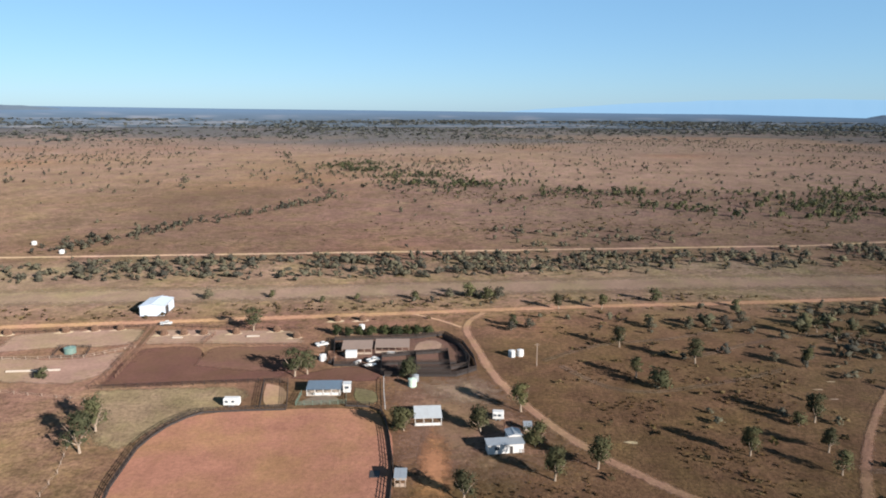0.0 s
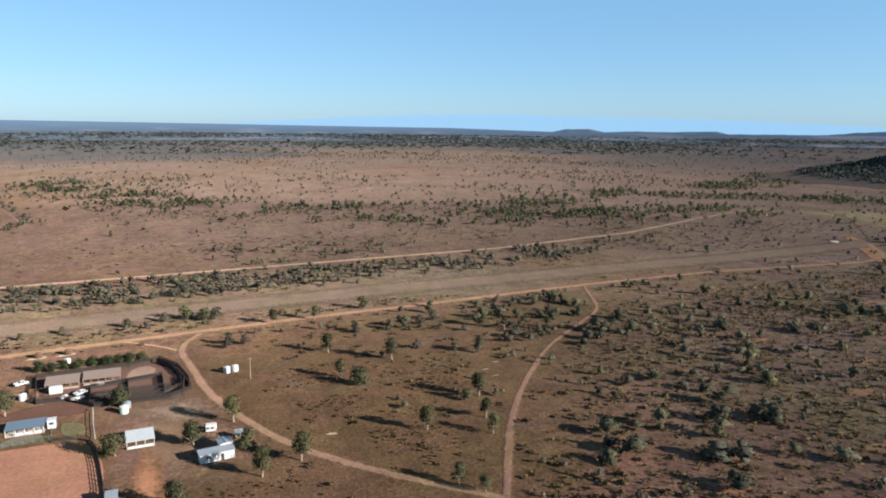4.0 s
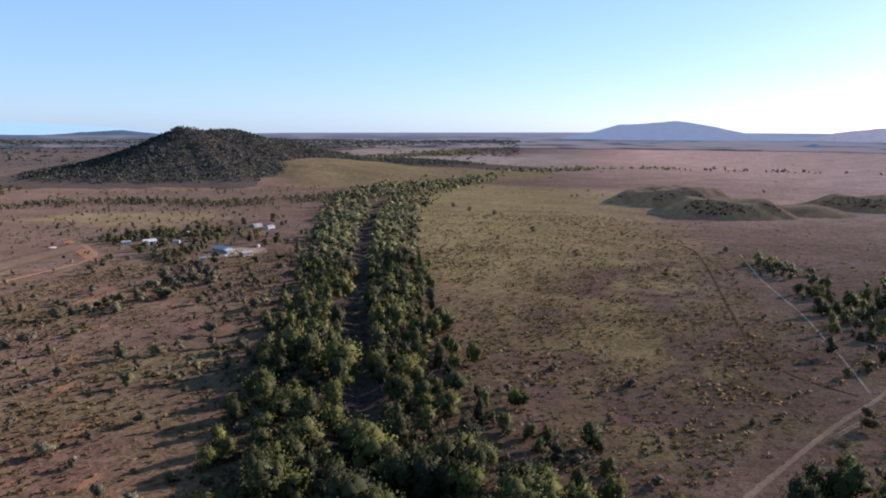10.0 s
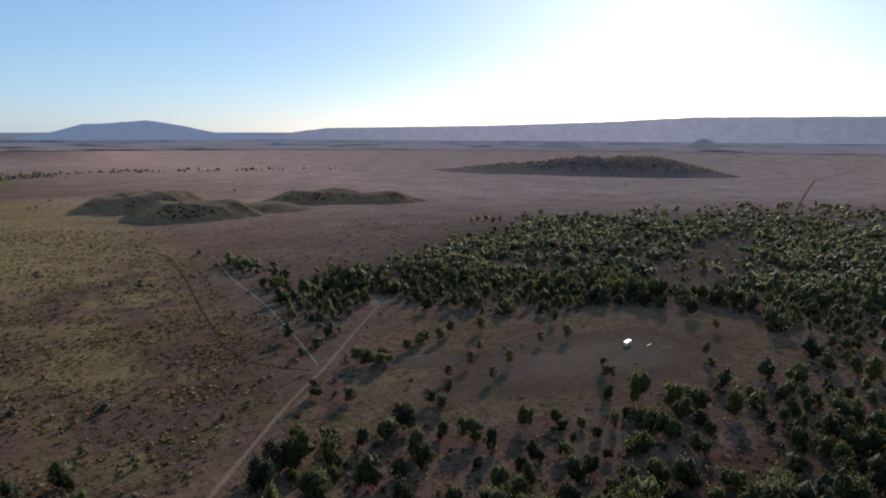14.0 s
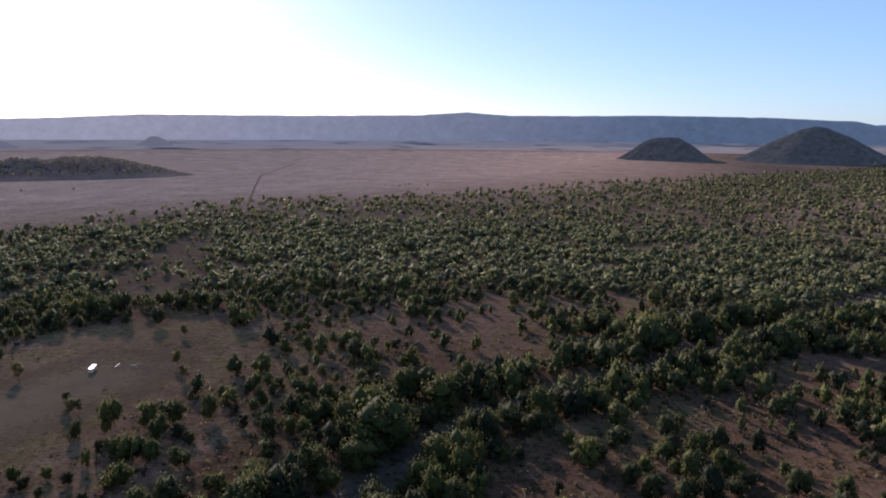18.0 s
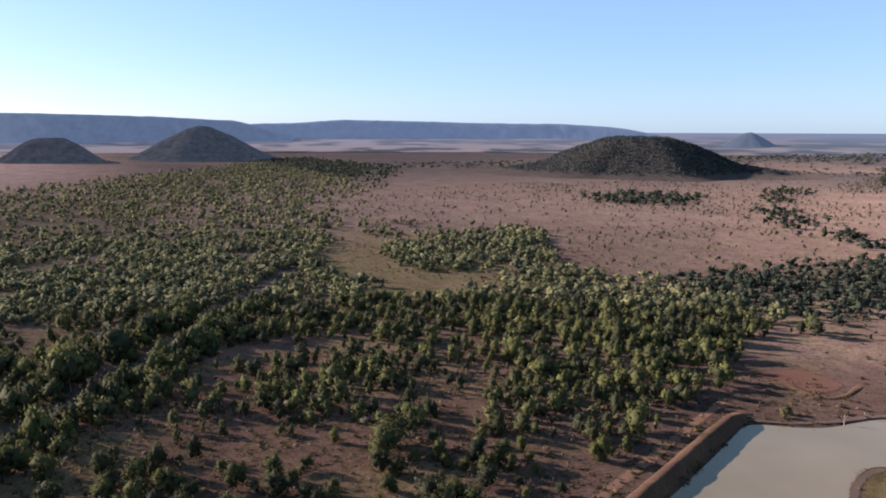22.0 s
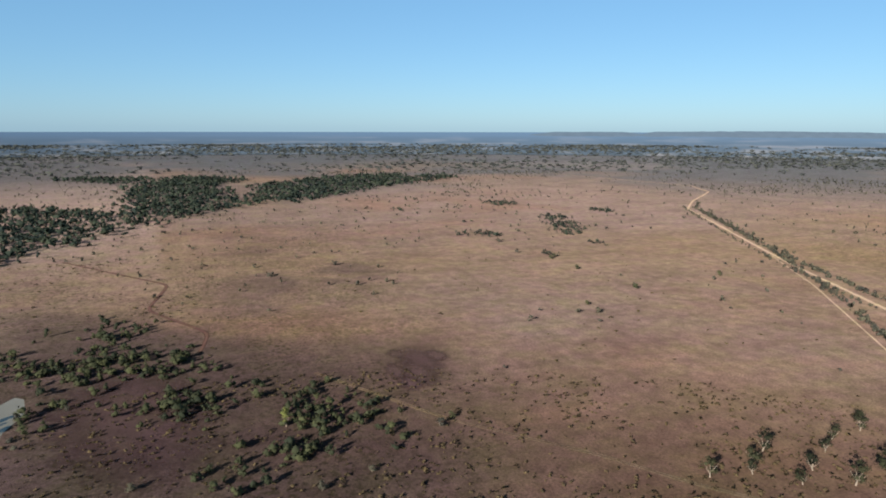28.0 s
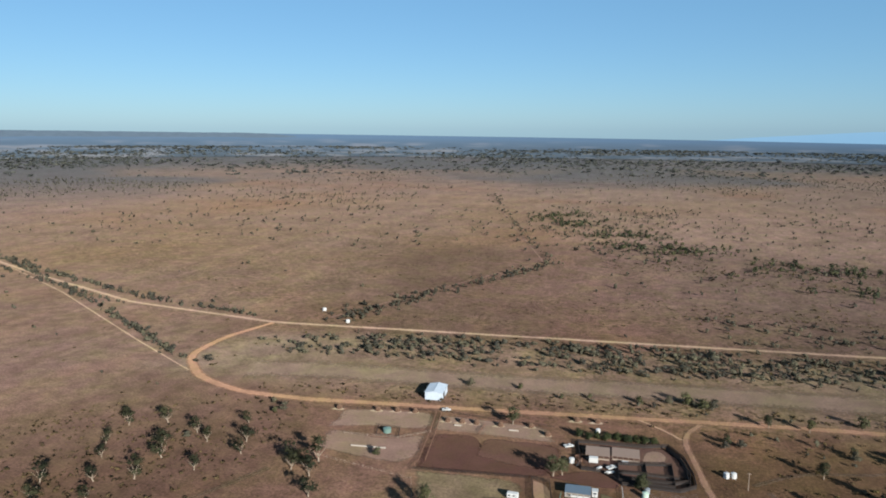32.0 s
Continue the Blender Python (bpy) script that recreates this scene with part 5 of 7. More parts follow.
# leaf colours lifted towards bluish grey, the haze painted in
LEAF_HILL = leaf_mat("hazed_hillside_leaves", (0.046, 0.049, 0.050), (0.084, 0.086, 0.080))


def hill_trees(name, bumps, spacing, tall, label, seed, lowest, mat=None):
    x0, x1 = min(b[0] - b[3] * 1.2 for b in bumps), max(b[0] + b[3] * 1.2 for b in bumps)
    y0, y1 = min(b[1] - b[3] * 1.2 for b in bumps), max(b[1] + b[3] * 1.2 for b in bumps)
    x, y = scatter((x0, x1, y0, y1), spacing, lambda x, y: np.clip((height_at(x, y, bumps) - lowest) / 9, 0, 0.97), seed)
    wood(name, x, y, tall, 9, 0.5, mat or LEAF_HILL, label, seed, wide=0.62, z=height_at(x, y, bumps) - 1, stem=False)


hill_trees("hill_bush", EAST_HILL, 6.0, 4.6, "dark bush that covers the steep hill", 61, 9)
# mesa leaves tinted bluer still, for the haze in front of them
hill_trees("mesa_bush", MESA, 5.8, 4.2, "dark bush that covers the mesa", 62, 9, leaf_mat("hazed_mesa_leaves", (0.040, 0.048, 0.056), (0.076, 0.082, 0.086)))
# bush colour lifted close to the soil for haze
hill_trees("low_hill_bush", LOW_HILL, 8.5, 4.5, "haze-greyed bush on the low rise", 63, 8, leaf_mat("hazy_bush_leaves", (0.13, 0.105, 0.090), (0.18, 0.15, 0.125)))

# dark bush added on mound banks that face the camera, deepening their shade
def shade_bank_density(x, y):
    d = np.hypot(x, y)
    fall = height_at(x, y, MOUNDS) - height_at(x - x / d * 4, y - y / d * 4, MOUNDS)
    return np.clip((fall - 2.7) * 1.4, 0, 0.9) * (height_at(x, y, MOUNDS) > 1.5)


x, y = scatter((900, 1300, -560, -20), 3.6, shade_bank_density, 64)
wood("mound_bush", x, y, 2.2, 10, 0.5, LEAF_HILL, "dark low bush that deepens the shade on the mound banks", 68, wide=0.8, z=height_at(x, y, MOUNDS) - 0.4, stem=False, category="scrub")

# ---- building blocks ----
def box(bm, size, at=(0, 0, 0), turn=0.0, bevel=0.0):
    """A box of that size whose base stands on at, turned about z."""
    m = Matrix.Translation(at) @ Matrix.Rotation(turn, 4, "Z") @ Matrix.Translation((0, 0, size[2] / 2)) @ Matrix.Diagonal((*size, 1))
    made = bmesh.ops.create_cube(bm, size=1.0, matrix=m)
    if bevel:
        edges = list({e for v in made["verts"] for e in v.link_edges})
        bmesh.ops.bevel(bm, geom=edges, offset=bevel, segments=1, affect="EDGES")
    return bm


def tube(bm, a, b, r1, r2, sides=6):
    """A tapered round bar from a to b."""
    a, b = Vector(a), Vector(b)
    d = b - a
    m = Matrix.Translation((a + b) / 2) @ d.to_track_quat("Z", "Y").to_matrix().to_4x4()
    bmesh.ops.create_cone(bm, cap_ends=True, segments=sides, radius1=r1, radius2=r2, depth=d.length, matrix=m)
    return bm


def ring(bm, radius, z, r, n=16):
    """A closed round hoop."""
    rows = [[bm.verts.new(((radius + r * math.cos(k * math.pi / 2)) * math.cos(i * 2 * math.pi / n), (radius + r * math.cos(k * math.pi / 2)) * math.sin(i * 2 * math.pi / n), z + r * math.sin(k * math.pi / 2))) for k in range(4)] for i in range(n)]
    for i in range(n):
        a, b = rows[i], rows[(i + 1) % n]
        for k in range(4):
            bm.faces.new((a[k], b[k], b[(k + 1) % 4], a[(k + 1) % 4]))
    return bm


def panel(bm, corners, thick=0.08):
    """A flat slab under four corners."""
    c = [Vector(p) for p in corners]
    up = (c[1] - c[0]).cross(c[3] - c[0]).normalized()
    if up.z < 0:
        c.reverse()
        up = -up
    top = [bm.verts.new(p) for p in c]
    low = [bm.verts.new(p - up * thick) for p in c]
    bm.faces.new(top)
    bm.faces.new(low[::-1])
    for i in range(4):
        j = (i + 1) % 4
        bm.faces.new((top[j], top[i], low[i], low[j]))
    return bm


def fresh():
    return bmesh.new()


def mesh_from(name, bm, mat):
    me = bpy.data.meshes.new(name)
    bm.to_mesh(me)
    bm.free()
    me.materials.append(mat)
    return me


def part(name, bm, mat, parent, label=""):
    ob = new(name, mesh_from(name, bm, mat))
    ob.parent = parent
    if label:
        ob["label"] = label
    return ob


def thing(name, at, turn, label, category, group=""):
    ob = new(name)
    ob.matrix_world = pose(at[0], at[1], at[2] if len(at) > 2 else 0, 0, 0, turn)
    return tagged(ob, label, category, group)


def sheet_metal(name, colour, rough=0.45, metal=0.3):
    """Ribbed roof or wall sheeting with rust and dust."""
    m, t, b = material(name, rough, 0.4, metal)
    pos = t.nodes.new("ShaderNodeTexCoord").outputs["Object"]
    w = t.nodes.new("ShaderNodeTexWave")
    w.inputs["Scale"].default_value, w.inputs["Distortion"].default_value = 1.6, 0.0
    link(t, pos, w.inputs["Vector"])
    a = ramp(t, noise_node(t, 0.7, 6, 0.7, pos), [(0.45, grey(0.0)), (0.8, grey(0.55))])
    c = blend(t, "MIX", a, colour, tuple(v * 0.55 + k for v, k in zip(colour, (0.06, 0.03, 0.015))))
    g = ramp(t, w.outputs["Fac"], [(0.0, grey(0.86)), (1.0, grey(1.05))])
    link(t, blend(t, "MULTIPLY", 1.0, c, g), b.inputs["Base Color"])
    bump(t, b, w.outputs["Fac"], 0.5, 0.03)
    return m


WHITE = plain_mat("white_paint", (0.43, 0.42, 0.40), 0.5, 0.4, 0, 0.25, 1.2)
WHITE_TIN = sheet_metal("white_sheet_metal", (0.36, 0.36, 0.35), 0.65, 0.0)
PALE_TIN = sheet_metal("pale_grey_sheet_metal", (0.38, 0.41, 0.45), 0.6, 0.0)
GREY_TIN = sheet_metal("grey_sheet_metal", (0.25, 0.26, 0.27))
BLUE_TIN = sheet_metal("blue_grey_sheet_metal", (0.12, 0.15, 0.18))
RUST_TIN = sheet_metal("dusty_brown_sheet_metal", (0.20, 0.14, 0.105), 0.7, 0.1)
TEAL = plain_mat("teal_tank", (0.085, 0.15, 0.13), 0.5, 0.4, 0, 0.3, 1.0)
GREEN_TANK = plain_mat("pale_green_tank", (0.36, 0.44, 0.36), 0.5, 0.4, 0, 0.3, 1.0)
DARK = plain_mat("dark_interior", (0.030, 0.026, 0.024), 0.8, 0.2, 0, 0.1)
RAIL_DARK = plain_mat("weathered_dark_rail", (0.022, 0.017, 0.015), 0.8, 0.2, 0, 0.08, 1.0)
RAIL_RUST = plain_mat("rusty_rail", (0.14, 0.075, 0.05), 0.8, 0.2, 0.2, 0.4, 1.0)
RAIL_GREEN = plain_mat("green_painted_rail", (0.06, 0.10, 0.075), 0.7, 0.3, 0, 0.3, 1.0)
TIMBER = plain_mat("grey_timber", (0.24, 0.19, 0.15), 0.85, 0.2, 0, 0.4, 1.0)
CONCRETE = plain_mat("pale_concrete", (0.33, 0.29, 0.245), 0.9, 0.2, 0, 0.4, 0.8)
RUBBER = plain_mat("black_rubber", (0.022, 0.022, 0.024), 0.8, 0.3, 0, 0.1)
GLASS = plain_mat("dark_window_glass", (0.03, 0.04, 0.05), 0.1, 0.6, 0, 0.05)
HAY = plain_mat("dark_hay", (0.065, 0.040, 0.028), 0.95, 0.1, 0, 0.5, 2.0)
BLUE_PAINT = plain_mat("blue_paint", (0.16, 0.26, 0.42), 0.5, 0.4, 0, 0.2)
DEAD_WOOD = plain_mat("dead_grey_wood", (0.30, 0.25, 0.21), 0.9, 0.2, 0, 0.3, 1.0)


# ---- soil patches, laid on the ground ----
def patch(name, poly, mat, label, lift, soft=2.0, step=3.0, fade=0.0):
    """A worn area with an uneven rim."""
    p = smooth_line(poly + poly[:1], step)[:-1]
    c = p.mean(0)
    wob = 1 + (fbm(p[:, 0], p[:, 1], 9, 3, 5) - 0.5) * soft / 12
    rows = [c + (p - c) * (wob * k)[:, None] for k in (1.04 + fade, 0.94, 0.84 - fade, 0.5 - fade, 0.0005)]
    v = np.concatenate([np.c_[r, np.full(len(r), lift)] for r in rows])
    f = grid_faces(5, len(p), True)
    rim_in = np.repeat(np.array([0.0, 0.35, 0.62, 0.95, 1.1] if fade else [0.0, 0.7, 1.0, 1.2, 1.2]), len(p))
    area = np.sum(p[:, 0] * np.roll(p[:, 1], -1) - np.roll(p[:, 0], -1) * p[:, 1])
    return tagged(new(name, sheet(name, v, f if area > 0 else f[:, ::-1], mat, ("edge", rim_in))), label, "ground", kind="structure")


TAN = soil_mat("tan_pen_soil", (0.148, 0.098, 0.068), 0.4)
GREENISH = soil_mat("short_green_grass", (0.078, 0.066, 0.034), 0.6)
ORANGE = soil_mat("orange_bare_earth", (0.215, 0.105, 0.050), 0.4)
PALE_SOIL = soil_mat("pale_bare_soil", (0.269, 0.196, 0.129), 0.4)
patch("arena_floor", [(-74, 200), (-79, 225), (-81, 245), (-78, 260), (-71, 268), (-50, 270), (-22, 272), (-17, 265), (-13.5, 245), (-11, 200)], SAND, "raked reddish arena sand", 0.10, 1.0)
patch("pen_floor_dark", [(-113, 289), (-117, 329), (-92, 332), (-87, 309), (-75, 309), (-70, 330), (-50, 331), (-48, 300), (-62, 294)], PEN_SOIL, "dark churned soil of the big pen", 0.10)
patch("pen_floor_middle", [(-88, 309), (-91, 331), (-70, 331), (-50, 331), (-48, 304), (-70, 303)], soil_mat("brown_pen_soil", (0.072, 0.038, 0.027), 0.4), "brown trodden pen soil", 0.13)
patch("pen_floor_tan", [(-172, 322), (-175, 346), (-121, 355), (-119, 332), (-135, 329), (-147, 330)], TAN, "tan trodden pen soil", 0.10)
patch("pen_floor_red", [(-168, 296), (-172, 320), (-146, 315), (-131, 316), (-119, 328), (-116, 296), (-125, 290)], soil_mat("reddish_pen_soil", (0.140, 0.090, 0.064), 0.4), "reddish trodden pen soil", 0.10)
patch("feed_lane", [(-118, 333), (-121, 353), (-92, 352), (-60, 352), (-52, 334), (-70, 334), (-92, 334)], TAN, "pale trodden soil round the feeders", 0.10)
patch("yard_floor", [(-42, 338), (-9, 340), (2, 345), (9, 332), (12, 315), (12, 305), (6, 300), (-19, 300), (-29, 310), (-38, 309)], soil_mat("yard_soil", (0.070, 0.040, 0.029), 0.5), "brown dusty cattle yard soil", 0.10)
patch("deck_yard", [(-44, 275), (-29.5, 276), (-31, 283), (-43.5, 283)], soil_mat("grey_yard", (0.098, 0.072, 0.057), 0.3, False), "grey gravel yard before the pavilion", 0.14, 0.4)
patch("small_yard_floor", [(-58, 292), (-51, 292), (-47, 272), (-55, 271)], soil_mat("sand_yard", (0.190, 0.115, 0.074), 0.3, False), "sandy floor of a small yard", 0.14, 0.4)
patch("green_strip", [(-28, 289), (-20, 289), (-18, 273), (-27.5, 274.5)], GREENISH, "strip of short green grass", 0.12, 0.8)
patch("grass_verge", [(-112, 286), (-62, 291), (-60, 276), (-72, 271), (-82, 261), (-86, 240), (-98, 250), (-108, 270)], soil_mat("olive_grass", (0.125, 0.090, 0.052), 0.8), "olive dry grass outside the arena", 0.08)
patch("orange_earth", [(-2, 256), (3, 250), (3, 232), (4, 215), (-6, 215), (-5, 232), (-4, 250)], ORANGE, "worn orange bare earth", 0.09, 5.0, fade=0.3)
patch("turning_area", [(-6, 292), (8, 298), (16, 296), (22, 282), (14, 272), (-4, 280)], TAN, "worn tan turning area", 0.09, 4.0, fade=0.3)
patch("station_earth", [(-17, 300), (14, 298), (22, 280), (34, 256), (36, 236), (10, 226), (-10, 236), (-11, 262), (-17, 280)], soil_mat("station_earth", (0.122, 0.072, 0.046), 0.6), "trodden reddish-brown earth between the sheds", 0.075, 5.0, fade=0.25)
patch("yard_tan", [(-10, 325), (2, 325), (1, 341), (-10, 339)], TAN, "tan trodden soil of a holding yard", 0.15, 1.0)
patch("clearing_floor", [(250, -160), (300, -190), (300, -260), (290, -320), (240, -340), (215, -300), (222, -240), (225, -190)], soil_mat("grey_clearing_soil", (0.215, 0.135, 0.085), 0.45), "worn bare soil of a clearing", 0.08, 6.0, 6.0, fade=0.2)
patch("salt_lick", [(51, 250), (54, 247), (57, 249), (55, 252)], PALE_SOIL, "pale bare hollow in the paddock", 0.10, 1.5, 1.0)
for sx, sy in ((134, 295), (127, 280), (126, 288)):
    patch("pale_scrape", [(sx - 3, sy), (sx, sy - 1.6), (sx + 3, sy), (sx + 0.5, sy + 1.6)], PALE_SOIL, "small pale scrape of bare soil", 0.10, 2.0, 1.0)
BURNT = soil_mat("burnt_dark_soil", (0.040, 0.023, 0.021), 0.7)
for k, (bx, by, bw, bd) in enumerate(((-445, 108, 26, 15), (-420, 100, 24, 14), (-452, 122, 16, 9), (-405, 92, 14, 9), (-430, 88, 18, 7), (-462, 96, 12, 8))):
    patch("burnt_patch", [(bx - bw, by + 2), (bx - bw * 0.3, by - bd), (bx + bw * 0.8, by - bd * 0.6), (bx + bw, by + bd * 0.4), (bx - bw * 0.2, by + bd)], BURNT, "dark burnt patch on the dry plain", 0.10 + 0.004 * k, 8.0, fade=0.2)
patch("burnt_patch", [(-382, -98), (-440, -98), (-478, -84), (-472, -48), (-400, -24), (-352, -20), (-318, -34), (-338, -72)], BURNT, "dark burnt ground beside the dam", 0.10, 9.0, fade=0.22)
# dark corral soil, with the shadow of the rails put into its colour
patch("corral_floor", [(-7, 313), (5, 315), (13, 315), (13, 306), (9, 300), (-5, 299), (-15, 301), (-20, 306)], soil_mat("shaded_corral_soil", (0.040, 0.024, 0.019), 0.4), "dark trodden corral soil with rail shade painted in", 0.16, 1.0)
patch("pen_floor_east", [(-52, 297), (-43, 305), (-34, 310), (-22, 307), (-18, 299), (-18, 294), (-31, 294)], PEN_SOIL, "dark red soil of a pen behind the pavilion", 0.17, 1.0)
patch("clearing_pale", [(300, -140), (318, -160), (300, -195), (284, -190), (290, -160)], TAN, "tan bare soil at a track", 0.10, 5.0)
patch("road_end_pad", [(415, -190), (432, -195), (440, -212), (420, -210)], PALE_SOIL, "pale turning pad at the road's end", 0.16, 3.0)
patch("home_yard", [(540, 322), (560, 330), (592, 318), (602, 292), (568, 278), (545, 300)], PALE_SOIL, "pale gravel yard at the homestead", 0.16, 4.0)
patch("air_pad", [(546, 474), (556, 478), (556, 486), (546, 484)], CONCRETE, "white concrete pad beside the airstrip", 0.40, 0.5, 2.0)
patch("red_loop", [(498, 394), (512, 400), (560, 450), (600, 505), (585, 500), (540, 450), (500, 404)], ORANGE, "red dirt turning loop", 0.16, 2.0)
for k, (px, py, w) in enumerate(((167, 192, 9), (193, 208, 6), (214, 181, 7), (150, 176, 6), (247, 216, 8), (282, 240, 7), (180, 150, 6), (262, 280, 7), (330, 262, 9), (128, 150, 5))):
    patch("bare_patch", [(px - w * 1.6, py), (px, py - w * 0.6), (px + w * 1.5, py + 1), (px + 2, py + w * 0.7)], ORANGE if k % 2 else soil_mat("bare_red_soil", (0.190, 0.095, 0.053), 0.5), "bare red soil among the scrub", 0.06 + 0.002 * k, 7.0)


# ---- dam ----
def build_water():
    p = smooth_line(DAM + DAM[:1], 3.0)[:-1]
    c = np.array((-290.0, -185.0))
    bm = fresh()
    vs = [bm.verts.new((float(q[0]), float(q[1]), -0.55)) for q in c + (p - c) * 1.03]
    f = bm.faces.new(vs)
    if f.normal.z < 0:
        f.normal_flip()
    bmesh.ops.triangulate(bm, faces=bm.faces[:])
    m, t, b = material("muddy_water", 0.2, 0.25)
    n = ramp(t, noise_node(t, 0.03, 3, 0.5, place_coord(t)), [(0.3, (0.124, 0.100, 0.062)), (0.7, (0.150, 0.120, 0.076))])
    link(t, n, b.inputs["Base Color"])
    bump(t, b, noise_node(t, 1.2, 2, 0.5, place_coord(t)), 0.03, 0.05)
    bm.normal_update()
    if sum(fc.normal.z for fc in bm.faces) < 0:
        bmesh.ops.reverse_faces(bm, faces=bm.faces[:])
    tagged(new("water_dam", mesh_from("water_dam", bm, m)), "still muddy brown water of a farm dam", "water", kind="structure")


def build_bank(name, line, high, wide, mat, label):
    """A bulldozed earth bank with rough slopes."""
    p = smooth_line(line, 2.5)
    d = np.gradient(p, axis=0)
    d /= np.hypot(d[:, 0], d[:, 1])[:, None]
    side = np.stack([-d[:, 1], d[:, 0]], -1)
    s = np.linspace(0, 1, len(p))
    ends = np.clip(np.minimum(s, 1 - s) * 9, 0, 1)
    rows = []
    for u, k in ((-1, -0.6), (-0.62, 0.35), (-0.3, 0.9), (0, 1.0), (0.26, 0.97), (0.62, 0.12), (0.9, -0.6)):
        w = wide * (u + 0.10 * (fbm(p[:, 0] + 50 * u, p[:, 1], 6, 3, 2) - 0.5))
        q = p + side * w[:, None]
        z = high * k * ends * (1 + 0.25 * (fbm(q[:, 0], q[:, 1], 5, 3, 7) - 0.5)) if k > 0 else np.full(len(p), -1.2)
        rows.append(np.c_[q, z])
    v = np.stack(rows, 1).reshape(-1, 3)
    tagged(new(name, sheet(name, v, grid_faces(len(p), 7)[:, ::-1], mat)), label, "earth bank", kind="structure")


build_water()
BANK = soil_mat("bank_soil", (0.088, 0.050, 0.033), 0.6, False)
build_bank("dam_bank", [(-300, -236), (-262, -222), (-224, -206), (-190, -192), (-160, -178), (-140, -162)], 4.0, 6.4, BANK, "straight bulldozed earth bank that holds the dam")
build_bank("pond_bank", [(-346, -279), (-352, -255), (-346, -231), (-360, -226), (-385, -233)], 0.7, 3, BANK, "low curved bank round a dry pond")
patch("pond_floor", [(-350, -275), (-352, -232), (-380, -236), (-382, -266)], soil_mat("dark_pond_mud", (0.084, 0.042, 0.031), 0.3), "dark dry mud of an empty pond", 0.10, 2.0)
ribbon("bank_track", [(-300, -250), (-262, -235), (-224, -219), (-188, -205), (-150, -186)], 7, soil_mat("brown_bank_track", (0.150, 0.085, 0.054), 0.4), "brown worn track behind the bank")
MUD = soil_mat("wet_grey_mud", (0.070, 0.050, 0.040), 0.4)
patch("mud_spit", [(-346, -151), (-355, -148), (-354, -138), (-358, -125), (-361, -118), (-350, -117), (-341, -130), (-334, -143)], MUD, "wet grey mud spit in the shallow water", 0.03, 3.0, fade=0.12)
ribbon("mud_shore", [(-322, -150), (-308, -160), (-301, -171), (-287, -169), (-274, -164), (-252, -149), (-230, -148)], 4.5, MUD, "wet mud along the waterline", 0.02, step=3.0, ragged=0.6)
ribbon("mud_shore", [(-292, -229), (-308, -216), (-330, -208), (-350, -206), (-366, -197)], 5, MUD, "wet mud along the far waterline", 0.02, step=3.0, ragged=0.6)
patch("shore_grass", [(-298, -167), (-307, -157), (-296, -150), (-270, -147), (-262, -150), (-276, -160), (-287, -165)], soil_mat("olive_shore_grass", (0.082, 0.064, 0.028), 0.6), "olive green grass on the mud beside the water", 0.05, 2.0, fade=0.1)
patch("reeds_flat", [(-254, -150), (-282, -148), (-301, -154), (-293, -173), (-277, -166)], soil_mat("green_mud", (0.075, 0.058, 0.026), 0.4), "olive green mud at the water's edge", 0.02, 2.0, fade=0.2)


# ---- trees that stand alone ----
def tree_kind(name, seed, tall, wide, clear, sprays, leaf, mat, bark, label):
    """A eucalypt: forked tapering trunk with limbs, and a crown of leaf sprays in clumps."""
    r = np.random.default_rng(seed)
    root = new(name)
    bm = fresh()
    lean = r.normal(size=2) * 0.05 * tall
    fork = Vector((float(lean[0]) * 0.5, float(lean[1]) * 0.5, tall * clear))
    tube(bm, (0, 0, -0.2), fork, 0.035 * tall, 0.022 * tall, 7)
    for k in range(6):
        a = k * 1.05 + r.uniform(0, 0.7)
        mid = fork + Vector((math.cos(a) * wide * 0.35, math.sin(a) * wide * 0.35, tall * (0.12 + 0.06 * (k % 3))))
        tip = mid + Vector((math.cos(a + 0.3) * wide * 0.35, math.sin(a + 0.3) * wide * 0.35, tall * (0.16 + 0.07 * (k % 2))))
        tube(bm, fork - Vector((0, 0, 0.1)), mid, 0.016 * tall, 0.010 * tall, 5)
        tube(bm, mid, tip, 0.010 * tall, 0.003 * tall, 4)
    part("trunk", bm, bark, root)
    if sprays:
        P, N = crown_points(r, sprays, wide, tall * (1 - clear), max(9, min(24, sprays // 50)), leaf, 0.5)
        P = P + (lean[0], lean[1], tall * clear * 0.92)
        me = sheet("crown", P.reshape(-1, 3), np.arange(len(P) * 3).reshape(-1, 3), mat, ("tint", np.full(len(P) * 3, r.uniform(0, 0.5))), True, N.reshape(-1, 3))
        new("crown", me).parent = root
    return tagged(root, label, "tree")


def plant(kinds, spots, lo, hi, seed, group):
    """Copies of the tree kinds at the spots, turned and sized at random."""
    r = np.random.default_rng(seed)
    for x, y in spots:
        k = kinds[int(r.integers(0, len(kinds)))]
        s = float(r.uniform(lo, hi))
        o = copy_thing(k, pose(x, y, float(DIP(np.array(x), np.array(y))) - 0.05, 0, 0, float(r.uniform(0, 360))) @ Matrix.Scale(s, 4))
        o["group"] = group


def done_with(kinds):
    for k in kinds:
        for o in (*k.children_recursive, k):
            bpy.data.objects.remove(o)


GUM_LEAF = leaf_mat("gum_leaves", (0.052, 0.048, 0.030), (0.112, 0.102, 0.054))
PALE_LEAF = leaf_mat("pale_olive_leaves", (0.064, 0.062, 0.036), (0.115, 0.106, 0.060))
YELLOW_LEAF = leaf_mat("yellow_green_leaves", (0.15, 0.15, 0.05), (0.22, 0.205, 0.07))
